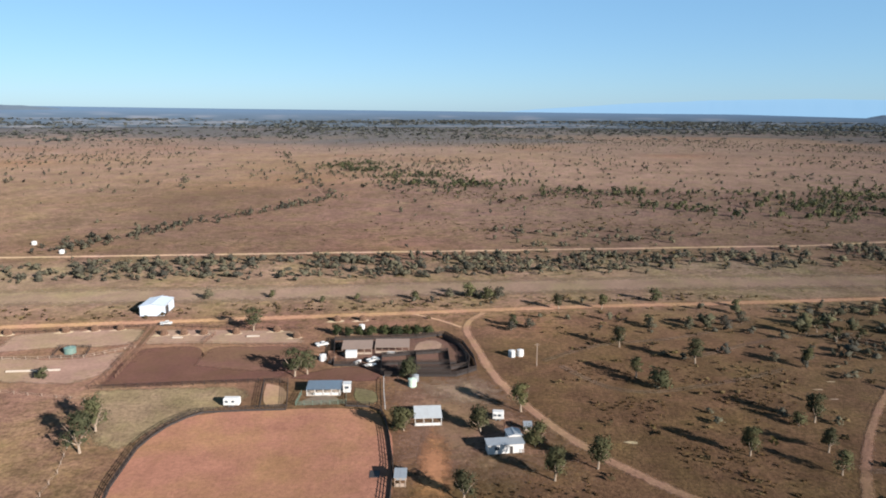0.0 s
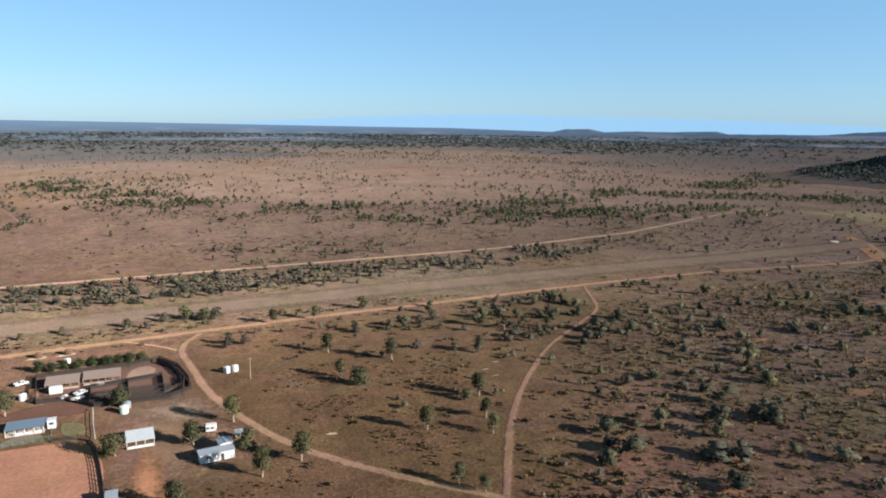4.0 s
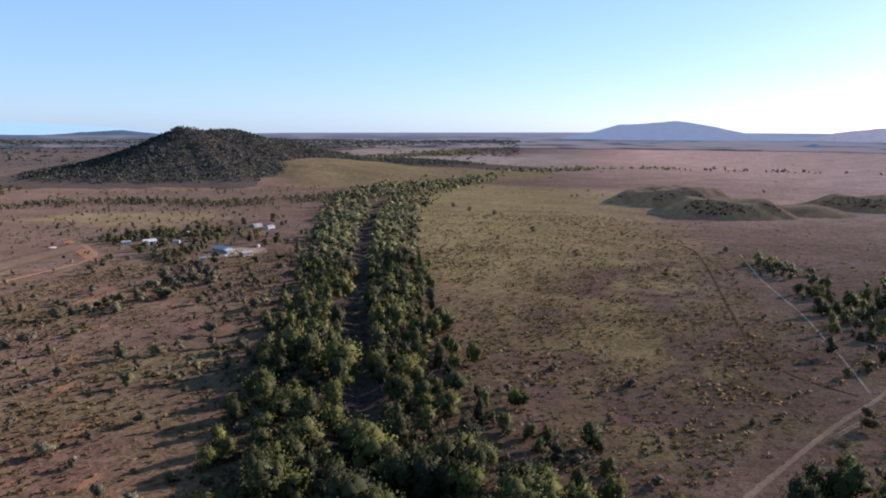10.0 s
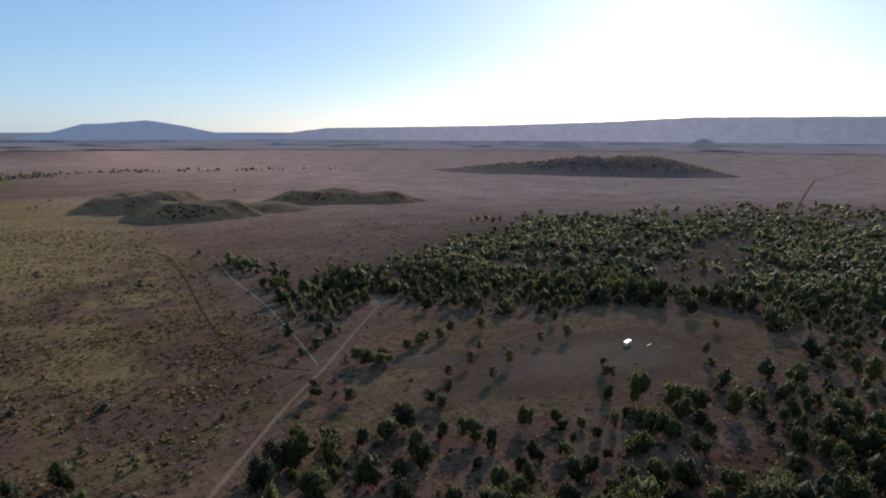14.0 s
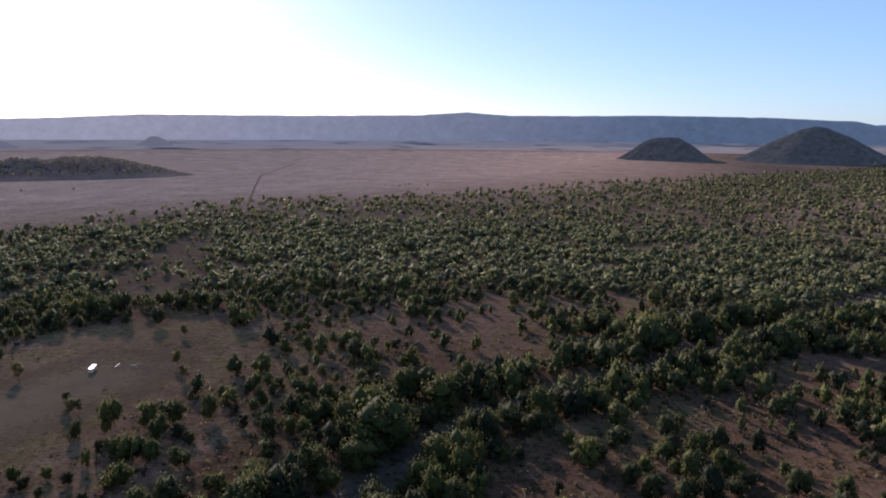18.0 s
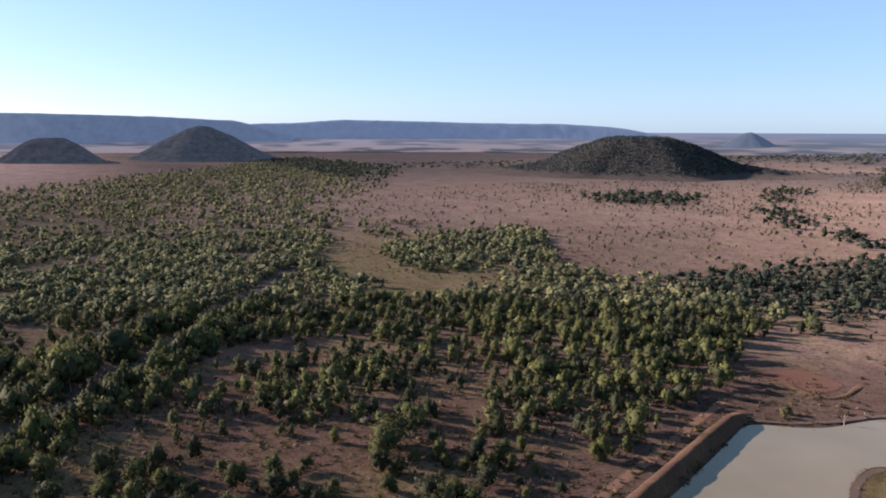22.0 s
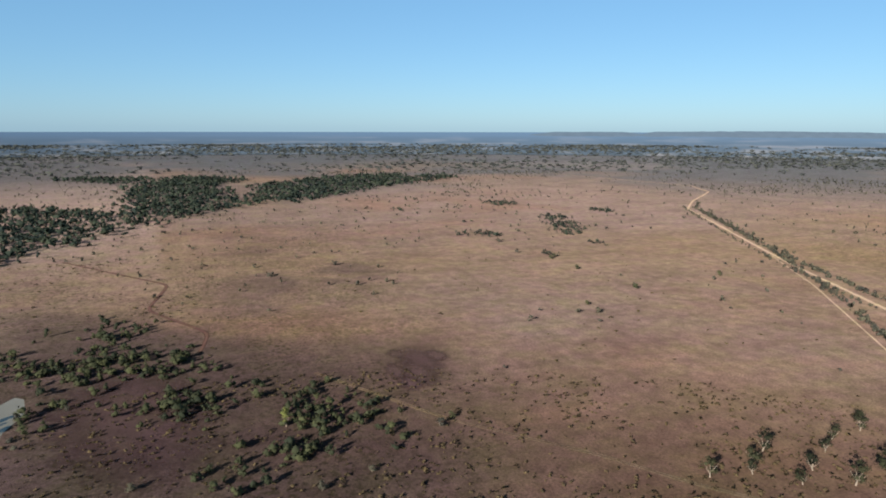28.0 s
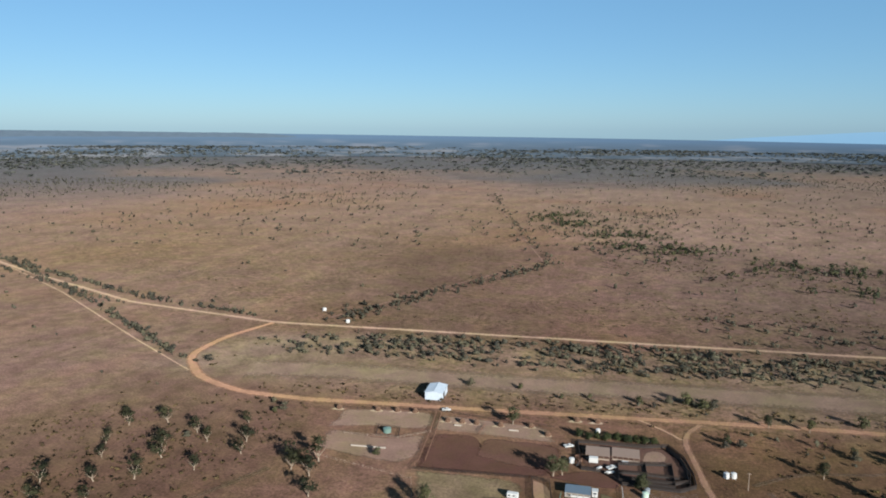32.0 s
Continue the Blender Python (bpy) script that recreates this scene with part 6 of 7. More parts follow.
tall_gums = [tree_kind("gum_tree", 70 + k, 9.0, 3.4, 0.24, 1500, 0.20, GUM_LEAF, BARK, "slender eucalypt with a bare pale trunk and green crown") for k in range(4)]
wide_gums = [tree_kind("spreading_tree", 80 + k, 8.0, 4.3, 0.16, 1700, 0.23, GUM_LEAF if k % 2 else PALE_LEAF, BARK, "broad spreading tree with a dense olive crown") for k in range(4)]
pale_gums = [tree_kind("pale_gum", 110 + k, 8.5, 4.0, 0.2, 1500, 0.15, PALE_LEAF, BARK, "feathery grey-green gum with an open pale crown") for k in range(2)]
bushes = [tree_kind("round_bush", 90 + k, 3.6, 2.2, 0.10, 460, 0.19, LEAF_GREY if k % 2 else PALE_LEAF, BARK, "rounded grey-green bush on dry ground") for k in range(4)]
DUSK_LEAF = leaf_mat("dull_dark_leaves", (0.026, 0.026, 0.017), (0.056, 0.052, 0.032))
hedge_trees = [tree_kind("hedge_tree", 120 + k, 4.6, 3.4, 0.06, 900, 0.20, leaf_mat("dark_hedge_leaves", (0.030, 0.036, 0.020), (0.062, 0.066, 0.034)), BARK, "low dense dark green tree behind the cattle yards") for k in range(2)]
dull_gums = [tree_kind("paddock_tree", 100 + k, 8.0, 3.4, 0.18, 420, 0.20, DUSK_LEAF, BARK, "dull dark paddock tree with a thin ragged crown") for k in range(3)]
yellow = [tree_kind("paperbark_tree", 95 + k, 8.5, 2.2, 0.22, 700, 0.24, YELLOW_LEAF, BARK, "pale-trunked tree with yellow-green leaves at the water") for k in range(2)]
dead = [tree_kind("dead_tree", 98 + k, 5.5, 1.9, 0.4, 0, 0, None, DEAD_WOOD, "bare dead tree with grey branches") for k in range(2)]

plant(tall_gums, [(25, 270), (41, 235), (29, 229), (70, 331), (83, 242), (111, 263), (105, 244), (68, 299), (132, 309), (93, 312), (6, 219), (55, 385), (75, 385)], 0.85, 1.15, 1, "trees in the station paddock")
plant(wide_gums, [(12, 256), (26.5, 247.5), (-10, 257), (-11, 298)], 0.95, 1.2, 2, "trees round the station")
plant(pale_gums, [(-50, 299), (-46, 301), (-78, 351), (-98, 256), (-96, 243)], 1.2, 1.5, 15, "feathery trees round the pens")
plant(bushes, [(72, 289), (-136, 296), (30, 352), (38, 355), (105, 355), (89, 355), (123, 315), (122, 359), (131, 363), (139, 390), (105, 260), (-57, 395), (-41, 400), (-113, 402), (-83, 404), (-12, 402), (4, 406), (24, 403), (29, 407), (-296, 396), (-217, 343)], 0.9, 1.5, 3, "bushes round the station")
plant(hedge_trees, [(-37, 344), (-33, 345.5), (-28, 345), (-18, 346), (-13, 347.5), (-9, 346), (-42, 346), (-5, 348), (-23, 347)], 0.8, 1.05, 4, "dark bushes by the yards")
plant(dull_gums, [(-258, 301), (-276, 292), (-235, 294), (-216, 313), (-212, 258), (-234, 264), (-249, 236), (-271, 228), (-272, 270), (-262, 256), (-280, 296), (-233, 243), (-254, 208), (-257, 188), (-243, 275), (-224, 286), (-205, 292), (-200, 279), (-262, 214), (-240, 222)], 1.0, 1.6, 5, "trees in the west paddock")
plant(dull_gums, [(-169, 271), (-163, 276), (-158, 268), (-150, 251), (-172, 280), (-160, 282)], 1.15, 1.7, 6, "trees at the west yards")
plant(tall_gums, [(269, -205), (233, -236), (231, -239), (248, -157), (256, -186), (280, -188), (330, -226), (335, -207), (242, -243), (297, -204), (216, -290), (323, -194), (268, -169), (293, -242), (266, -352), (233, -306), (293, -261)], 0.85, 1.2, 7, "trees round the clearing")
plant(wide_gums, [(305, -142), (302, -152), (297, -146), (308, -150), (245, -146), (236, -148), (262, -117), (275, -104), (316, -170), (330, -187), (324, -181), (311, -139), (152, -317), (161, -315)], 0.9, 1.3, 8, "shady trees by the creek track")
plant(bushes, [(609, 129), (551, -58), (621, 11), (566, -40), (500, 130), (560, 170), (590, 150), (700, 90), (760, 60), (900, 120), (940, 160), (980, 190)], 1.2, 1.9, 9, "lone trees on the flat")
plant(bushes, [(-412, -319), (-286, -265), (-315, -224), (-310, -222), (-359, -193), (-415, -117), (-418, -79), (-418, -94), (-507, -139), (-500, -119), (-554, -112), (-321, -142), (-465, -52), (-324, -21), (-365, 76), (-350, 100), (-342, 91), (-304, 48), (-316, -51), (-294, 25)], 0.8, 1.4, 10, "bushes round the dam")
plant(yellow, [(-390, -155), (-396, -136), (-399, -141), (-393, -131), (-402, -139), (-364, 16)], 1.2, 1.75, 11, "yellow trees at the dam")
plant(dead, [(-329, -205), (-345, -205), (-330, -178), (-331, -179), (150, 120), (128, 60)], 0.8, 1.2, 12, "dead trees")
plant(wide_gums, [(595, 453), (630, 460), (629, 439), (653, 436), (649, 418), (648, 399), (659, 387), (668, 378), (640, 428), (618, 448), (605, 436), (612, 425), (526, 337), (551, 340), (557, 390), (507, 387), (618, 318), (607, 297), (785, 372), (743, 390), (575, 385), (585, 440), (622, 405), (634, 390), (680, 400), (700, 420), (640, 300), (655, 330)], 0.8, 1.3, 13, "garden trees round the homestead")
plant(bushes, [(-546, 286), (-518, 281), (-690, 352), (-765, 360), (-770, 368), (-755, 352), (-600, 366), (-620, 480), (-590, 360), (-459, 718), (-266, 562), (-210, 330), (-207, 335)], 0.9, 1.6, 14, "bushes on the west plain")
plant(wide_gums, [(590, 437), (634, 447), (637, 413), (632, 383), (663, 374), (685, 414), (729, 382), (733, 338), (547, 347), (535, 346), (536, 380), (621, 292), (514, 297), (480, 375), (619, 353)], 0.85, 1.35, 17, "trees round the homestead")
plant(dull_gums, [(613, 443), (645, 429), (669, 417), (621, 367), (650, 443), (688, 404), (748, 355), (615, 317), (538, 335), (499, 384), (645, 315), (598, 271), (552, 242), (628, 472), (709, 389)], 0.9, 1.4, 18, "trees round the homestead")
plant(bushes, [(73, 290), (28, 403), (15, 407), (24, 401.5), (104, 398)], 1.6, 2.1, 19, "bushes in the station paddock")
plant(pale_gums, [(31, 357), (79, 206), (84, 199), (102, 232), (89, 359), (106, 357)], 0.65, 0.95, 20, "trees in the station paddock")
plant(dull_gums, [(158, 337), (165, 336), (166, 316), (176, 329), (157, 350), (150, 345), (170, 342)], 0.6, 0.95, 21, "trees in the station paddock")
done_with(hedge_trees + pale_gums + tall_gums + wide_gums + bushes + dull_gums + yellow + dead)


# ---- fences ----
def fence(name, line, high, rails, mat, label, bay=3.0, post=0.09, rail=0.05, closed=False, group="station fences", dark_infill=0.0):
    """A post and rail fence; every post and every rail is a piece."""
    pts = [Vector((*p, 0)) for p in (line + line[:1] if closed else line)]
    root = thing(name, (*line[0], 0), 0, label, "fence", group)
    inv = root.matrix_world.inverted()
    spots = []
    for a, b in zip(pts, pts[1:]):
        n = max(1, round((b - a).length / bay))
        spots += [a.lerp(b, i / n) for i in range(n)]
    spots.append(pts[-1])
    bm = fresh()
    tube(bm, (0, 0, -0.3), (0, 0, high + 0.1), post, post * 0.9, 6)
    pm = mesh_from("post", bm, mat)
    bm = fresh()
    tube(bm, (0, 0, 0), (1, 0, 0), rail, rail, 5)
    rm = mesh_from("rail", bm, mat)
    # dark sheets added between posts to give the rails' band of shadow
    bm = fresh()
    box(bm, (1.0, 0.05, max(dark_infill, 0.1)), (0.5, 0, 0.12))
    cm = mesh_from("dark_infill", bm, RUBBER)
    for i, p in enumerate(spots):
        o = new("post", pm)
        o.parent, o.location = root, inv @ p
        if i + 1 < len(spots):
            d = spots[i + 1] - p
            if dark_infill:
                q = new("shade_cloth", cm)
                q.parent, q.location = root, inv @ p
                q.rotation_euler, q.scale = (0, 0, math.atan2(d.y, d.x)), (d.length, 1, 1)
            for k in range(rails):
                q = new("rail", rm)
                q.parent = root
                q.location = inv @ (p + Vector((0, 0, high * (k + 1) / rails - 0.08)))
                q.rotation_euler, q.scale = (0, 0, math.atan2(d.y, d.x)), (d.length, 1, 1)
    return root


ARENA = [(-74, 200), (-79.5, 225), (-81.5, 245), (-80.5, 252), (-78.5, 259), (-75, 265), (-71.5, 268.5), (-59, 270), (-47, 270.8)]
ARENA_E = [(-29, 273.8), (-21.5, 273), (-18, 270), (-15.8, 263), (-13.6, 250), (-11.6, 235), (-11.2, 221), (-11, 200)]
fence("arena_fence", ARENA, 1.9, 5, RAIL_DARK, "dark steel rail fence round the sand arena", 3.2, 0.11, 0.075, dark_infill=0.5)
fence("arena_fence", ARENA_E, 1.9, 5, RAIL_DARK, "dark steel rail fence with shade along it", 3.2, 0.11, 0.075, dark_infill=0.5)
fence("pen_fence", [(-115, 287), (-114, 295), (-118, 328), (-122, 354)], 1.6, 3, RAIL_RUST, "rusty rail fence between two pens", 3.5, 0.10, 0.07)
fence("pen_fence", [(-111, 297), (-115, 328), (-119, 354)], 1.6, 3, RAIL_RUST, "rusty rail fence beside a lane", 3.5, 0.10, 0.07)
fence("pen_fence", [(-115, 287), (-100, 289), (-61, 293.5)], 1.5, 3, RAIL_DARK, "dark rail fence below the big pen", 3.5, 0.10, 0.07)
fence("pen_fence", [(-119, 331), (-93, 333.5), (-72, 331.5), (-52, 332)], 1.4, 2, RAIL_RUST, "low rusty fence above the big pen", 3.5, 0.08, 0.05)
fence("pen_fence", [(-93, 333.5), (-92, 345)], 1.6, 3, RAIL_RUST, "short rusty fence across the feed lane", 3.0, 0.10, 0.07)
fence("pen_fence", [(-161, 315), (-144, 316), (-132, 317), (-118, 329)], 1.3, 2, TIMBER, "grey timber fence between pens", 4.0, 0.09, 0.05)
fence("tank_fence", [(-144, 317), (-147, 329), (-135, 329), (-132, 318)], 1.3, 3, RAIL_DARK, "dark fence round the small tank", 3.0, 0.09, 0.06, True)
fence("pen_fence", [(-179, 345), (-155, 350), (-120, 357), (-90, 354), (-56, 353)], 1.3, 2, RAIL_DARK, "dark fence along the station road", 4.0, 0.09, 0.05)
fence("yard_rail", [(-59, 293), (-51, 293), (-46.8, 271.6), (-55, 270.8)], 1.8, 4, RAIL_DARK, "dark rail fence of a small yard", 2.5, 0.10, 0.07, True)
fence("yard_rail", [(-44.5, 283), (-44.6, 274.2), (-29, 275.6), (-30.2, 283.6)], 1.6, 4, RAIL_GREEN, "green rail fence before the pavilion", 2.5, 0.09, 0.06)
fence("white_fence", [(-19, 296), (-18, 284), (-16.6, 272)], 1.4, 2, WHITE, "white rail fence beside the grass", 3.0, 0.10, 0.08)
fence("cattle_yard", [(-42, 338), (-9, 341), (2, 345), (9, 333), (12.5, 316), (13, 305), (6, 299), (-19, 299), (-29, 309), (-38, 309)], 2.0, 6, RAIL_DARK, "dark steel cattle yard fence", 2.6, 0.12, 0.11, True, dark_infill=0.9)
fence("cattle_yard", [(10, 302), (11, 316), (7, 332), (1, 342)], 2.0, 6, RAIL_DARK, "dark inner fence of the cattle yard", 2.4, 0.12, 0.11, dark_infill=0.9)
fence("cattle_yard", [(-21.5, 318.5), (-20.5, 302), (4, 302), (3, 324)], 1.9, 6, RAIL_DARK, "dark fence of an inner yard", 2.4, 0.12, 0.10, True, dark_infill=0.9)
fence("cattle_yard", [(-9, 321), (-8, 303)], 1.9, 5, RAIL_DARK, "dark dividing fence in the yard", 2.4, 0.12, 0.10, dark_infill=0.9)
fence("cattle_yard", [(-21, 310), (-9, 311), (6, 311)], 1.9, 5, RAIL_DARK, "dark crossing fence in the yard", 2.4, 0.12, 0.10, dark_infill=0.9)
fence("loading_race", [(-20, 305), (4, 305.5), (10, 309), (9.5, 318)], 1.9, 6, RAIL_DARK, "dark curved loading race", 2.0, 0.12, 0.10, dark_infill=0.9)
fence("paddock_fence", [(-163, 288), (-112, 278), (-96, 232), (-92, 205)], 1.1, 2, TIMBER, "thin timber and wire fence in the paddock", 5.0, 0.08, 0.02)


# ---- buildings ----
def walls(root, w, d, h, mat, open_side=None, thick=0.15, door=None):
    """Four walls of sheeting; open_side leaves one out."""
    for k, (size, at) in enumerate((((w, thick, h), (0, -d / 2 + thick / 2, 0)), ((w, thick, h), (0, d / 2 - thick / 2, 0)),
                                    ((thick, d - 2 * thick - 0.01, h), (-w / 2 + thick / 2, 0, 0)), ((thick, d - 2 * thick - 0.01, h), (w / 2 - thick / 2, 0, 0)))):
        if k != open_side:
            part("wall", box(fresh(), size, at), mat, root)


def gable(root, w, d, h, rise, mat, over=0.3):
    """Two roof slopes and the gable ends under them, with the ridge along y."""
    for s in (-1, 1):
        bm = panel(fresh(), [(0, -d / 2 - over, h + rise), (0, d / 2 + over, h + rise), (s * (w / 2 + over), d / 2 + over, h - over * rise / (w / 2)), (s * (w / 2 + over), -d / 2 - over, h - over * rise / (w / 2))], 0.1)
        part("roof_sheet", bm, mat, root)
        bm = fresh()
        y = s * (d / 2 - 0.08)
        a = [bm.verts.new(p) for p in ((-w / 2, y, h), (w / 2, y, h), (0, y, h + rise - 0.12))]
        b = [bm.verts.new((v.co.x, v.co.y - s * 0.1, v.co.z)) for v in a]
        bm.faces.new(a)
        bm.faces.new(b[::-1])
        for i in range(3):
            bm.faces.new((a[i], b[i], b[(i + 1) % 3], a[(i + 1) % 3]))
        bmesh.ops.recalc_face_normals(bm, faces=bm.faces[:])
        part("gable_end", bm, mat, root)
    part("ridge_cap", box(fresh(), (0.5, d + 2 * over, 0.08), (0, 0, h + rise - 0.02)), mat, root)


def opening(root, name, size, at, mat, frame_mat=None):
    """A window or door set 3 cm proud, with a frame round it."""
    o = part(name, box(fresh(), size, at), mat, root)
    if frame_mat:
        w, d, h = size
        thin = 0.08
        for k in (-1, 1):
            if w > d:
                part("frame", box(fresh(), (thin, d + 0.04, h + 2 * thin), (at[0] + k * (w / 2 + thin / 2), at[1], at[2] - thin)), frame_mat, o)
            else:
                part("frame", box(fresh(), (w + 0.04, thin, h + 2 * thin), (at[0], at[1] + k * (d / 2 + thin / 2), at[2] - thin)), frame_mat, o)
    return o


def machinery_shed():
    r = thing("machinery_shed", (-129.6, 380.0, 0), 4, "large pale grey steel shed with a gabled roof by the road", "shed")
    walls(r, 10.5, 15.0, 4.6, PALE_TIN)
    gable(r, 10.5, 15.0, 4.6, 0.9, PALE_TIN)
    # dark panel on the wall, painted for the unlit inside of the doorway
    opening(r, "door", (0.08, 4.2, 3.6), (5.25, -3.0, 0.05), DARK, GREY_TIN)
    for k in (-1, 1):
        part("gutter", box(fresh(), (0.16, 15.4, 0.14), (k * 5.62, 0, 4.44)), GREY_TIN, r)


def caravan(name, at, turn, long, label, roof=WHITE):
    r = thing(name, at, turn, label, "caravan", "caravans")
    part("body", box(fresh(), (long, 2.3, 2.1), (0, 0, 0.5), 0, 0.18), WHITE, r)
    part("roof", box(fresh(), (long - 0.3, 2.0, 0.12), (0, 0, 2.6), 0, 0.05), roof, r)
    for x in (-long * 0.28, long * 0.12):
        for y in (-1.16, 1.16):
            opening(r, "window", (0.9, 0.05, 0.65), (x, y, 1.45), GLASS, WHITE)
    opening(r, "door", (0.7, 0.05, 1.75), (long * 0.36, -1.16, 0.65), WHITE_TIN)
    for x in (-0.5, 0.5):
        for y in (-0.95, 0.95):
            w = part("wheel", tube(fresh(), (x, y - 0.12, 0.33), (x, y + 0.12, 0.33), 0.33, 0.33, 12), RUBBER, r)
            part("rim", tube(fresh(), (x, y - 0.13, 0.33), (x, y + 0.13, 0.33), 0.18, 0.18, 8), GREY_TIN, w)
    part("tow_bar", box(fresh(), (1.2, 0.12, 0.12), (-long / 2 - 0.6, 0, 0.45)), RUBBER, r)
    part("jockey_stand", box(fresh(), (0.1, 0.1, 0.5), (-long / 2 - 1.1, 0, 0)), RUBBER, r)


def tank(name, at, radius, high, mat, label, group="water tanks"):
    """A round ribbed tank with a low cone roof and a hatch."""
    r = thing(name, at, 0, label, "water tank", group)
    part("body", tube(fresh(), (0, 0, 0), (0, 0, high), radius, radius, 24), mat, r)
    for k in range(1, 5):
        part("rib", ring(fresh(), radius, high * k / 5, 0.035, 24), mat, r)
    part("lid", tube(fresh(), (0, 0, high), (0, 0, high + radius * 0.22), radius * 1.02, 0.3, 24), mat, r)
    part("hatch", tube(fresh(), (0.1 * radius, 0, high + radius * 0.18), (0.1 * radius, 0, high + radius * 0.3), 0.28, 0.28, 10), mat, r)
    part("outlet_pipe", tube(fresh(), (radius - 0.05, 0, 0.2), (radius + 0.5, 0, 0.2), 0.06, 0.06, 6), RUBBER, r)


def pavilion():
    r = thing("pavilion", (-37.4, 285.3, 0), 2, "low grandstand pavilion with a blue-grey skillion roof", "pavilion")
    part("roof", panel(fresh(), [(-5.6, 3.4, 2.8), (5.6, 3.4, 2.8), (5.6, -3.2, 2.3), (-5.6, -3.2, 2.3)], 0.12), BLUE_TIN, r)
    part("back_wall", box(fresh(), (10.8, 0.15, 2.62), (0, 3.1, 0)), GREY_TIN, r)
    for x in (-5.3, -2.65, 0, 2.65, 5.3):
        part("post", box(fresh(), (0.18, 0.18, 2.24), (x, -2.9, 0)), WHITE, r)
    part("front_wall", box(fresh(), (8.0, 0.14, 0.9), (0.8, -2.6, 0)), WHITE, r)
    part("floor_slab", box(fresh(), (11.0, 6.3, 0.2), (0, 0.1, -0.05)), CONCRETE, r)
    for k, z in enumerate((0.45, 0.85, 1.25)):
        part("bench", box(fresh(), (10, 0.5, 0.08), (0, 0.1 + k * 1.0, z)), TIMBER, r)
        for x in (-4.5, 0, 4.5):
            part("bench_leg", box(fresh(), (0.1, 0.4, z), (x, 0.1 + k * 1.0, 0)), TIMBER, r)
    t = thing("judging_box", (-30.2, 286.4, 0), 2, "small white square judging box beside the pavilion", "hut")
    walls(t, 2.4, 2.6, 2.7, WHITE)
    part("roof", box(fresh(), (2.8, 3.0, 0.14), (0, 0, 2.7), 0, 0.03), WHITE_TIN, t)
    opening(t, "window", (1.3, 0.06, 0.8), (0, -1.32, 1.3), GLASS, WHITE)
    opening(t, "door", (0.06, 0.9, 2.0), (1.22, 0, 0.05), GREY_TIN)


def open_shed(name, at, turn, w, d, h, roof, label, bays=3):
    r = thing(name, at, turn, label, "shed", "open sheds")
    n = 2
    for k in range(n):
        x0, x1 = -w / 2 + k * w / n + 0.02, -w / 2 + (k + 1) * w / n - 0.02
        part("roof_sheet", panel(fresh(), [(x0, d / 2, h + 0.3), (x1, d / 2, h + 0.3), (x1, -d / 2, h - 0.25), (x0, -d / 2, h - 0.25)], 0.1), roof, r)
    for i in range(bays + 1):
        for j in (-1, 1):
            part("post", box(fresh(), (0.16, 0.16, h - (0.33 if j < 0 else -0.12)), (-w / 2 + 0.3 + i * (w - 0.6) / bays, j * (d / 2 - 0.4), 0)), WHITE if roof == WHITE_TIN else TIMBER, r)
    part("beam", box(fresh(), (w - 0.3, 0.14, 0.18), (0, -d / 2 + 0.4, h - 0.5)), TIMBER, r)
    part("back_wall", box(fresh(), (w - 0.4, 0.1, h - 0.1), (0, d / 2 - 0.25, 0)), roof, r)
    part("half_wall", box(fresh(), (w - 1.0, 0.1, 0.9), (0, -d / 2 + 0.55, 0)), WHITE if roof == WHITE_TIN else TIMBER, r)


def house(name, at, turn, w, d, h, rise, roof, wall, label, wing=None, category="house", windows=3):
    r = thing(name, at, turn, label, category)
    walls(r, w, d, h, wall)
    gable(r, w, d, h, rise, roof)
    for k in range(windows):
        y = -d / 2 + (k + 0.7) * d / (windows + 0.4)
        for s in (-1, 1):
            opening(r, "window", (0.06, 1.1, 1.0), (s * (w / 2 + 0.01), y, h * 0.42), GLASS, WHITE)
    opening(r, "door", (0.9, 0.06, 2.0), (0.4, -d / 2 - 0.01, 0.05), DARK, WHITE)
    if wing:
        ww, wd, wh, wx, wy = wing
        for size, p in (((ww, 0.15, wh), (wx, wy - wd / 2, 0)), ((0.15, wd - 0.2, wh), (wx - ww / 2 + 0.08, wy, 0)), ((0.15, wd - 0.2, wh), (wx + ww / 2 - 0.08, wy, 0)), ((ww, 0.15, wh), (wx, wy + wd / 2, 0))):
            part("wing_wall", box(fresh(), size, p), wall, r)
        part("wing_roof", panel(fresh(), [(wx - ww / 2 - 0.3, wy + wd / 2 + 0.3, wh + 0.5), (wx + ww / 2 + 0.3, wy + wd / 2 + 0.3, wh + 0.5), (wx + ww / 2 + 0.3, wy - wd / 2 - 0.3, wh + 0.1), (wx - ww / 2 - 0.3, wy - wd / 2 - 0.3, wh + 0.1)], 0.12), roof, r)
        opening(r, "window", (1.3, 0.06, 0.9), (wx - ww * 0.25, wy - wd / 2 - 0.09, wh * 0.45), GLASS, WHITE)
        opening(r, "door", (0.9, 0.06, 2.0), (wx + ww * 0.15, wy - wd / 2 - 0.09, 0.05), DARK, WHITE)
    part("slab", box(fresh(), (w + 0.4, d + 0.4, 0.16), (0, 0, -0.06)), CONCRETE, r)


machinery_shed()
caravan("caravan", (-64.4, 274.4, 0), 1, 5.0, "white caravan parked beside the arena fence")
caravan("caravan", (17.6, 264.7, 0), -4, 3.4, "small white caravan parked under trees")
caravan("caravan", (269, -284, 0), -62, 7.0, "long white caravan parked in the clearing")
tank("tank", (-140, 323, 0), 2.1, 2.2, TEAL, "squat teal water tank inside a small fence")
tank("tank", (27, 320, 0), 1.3, 2.3, WHITE, "white round water tank in the paddock", "pair of white tanks")
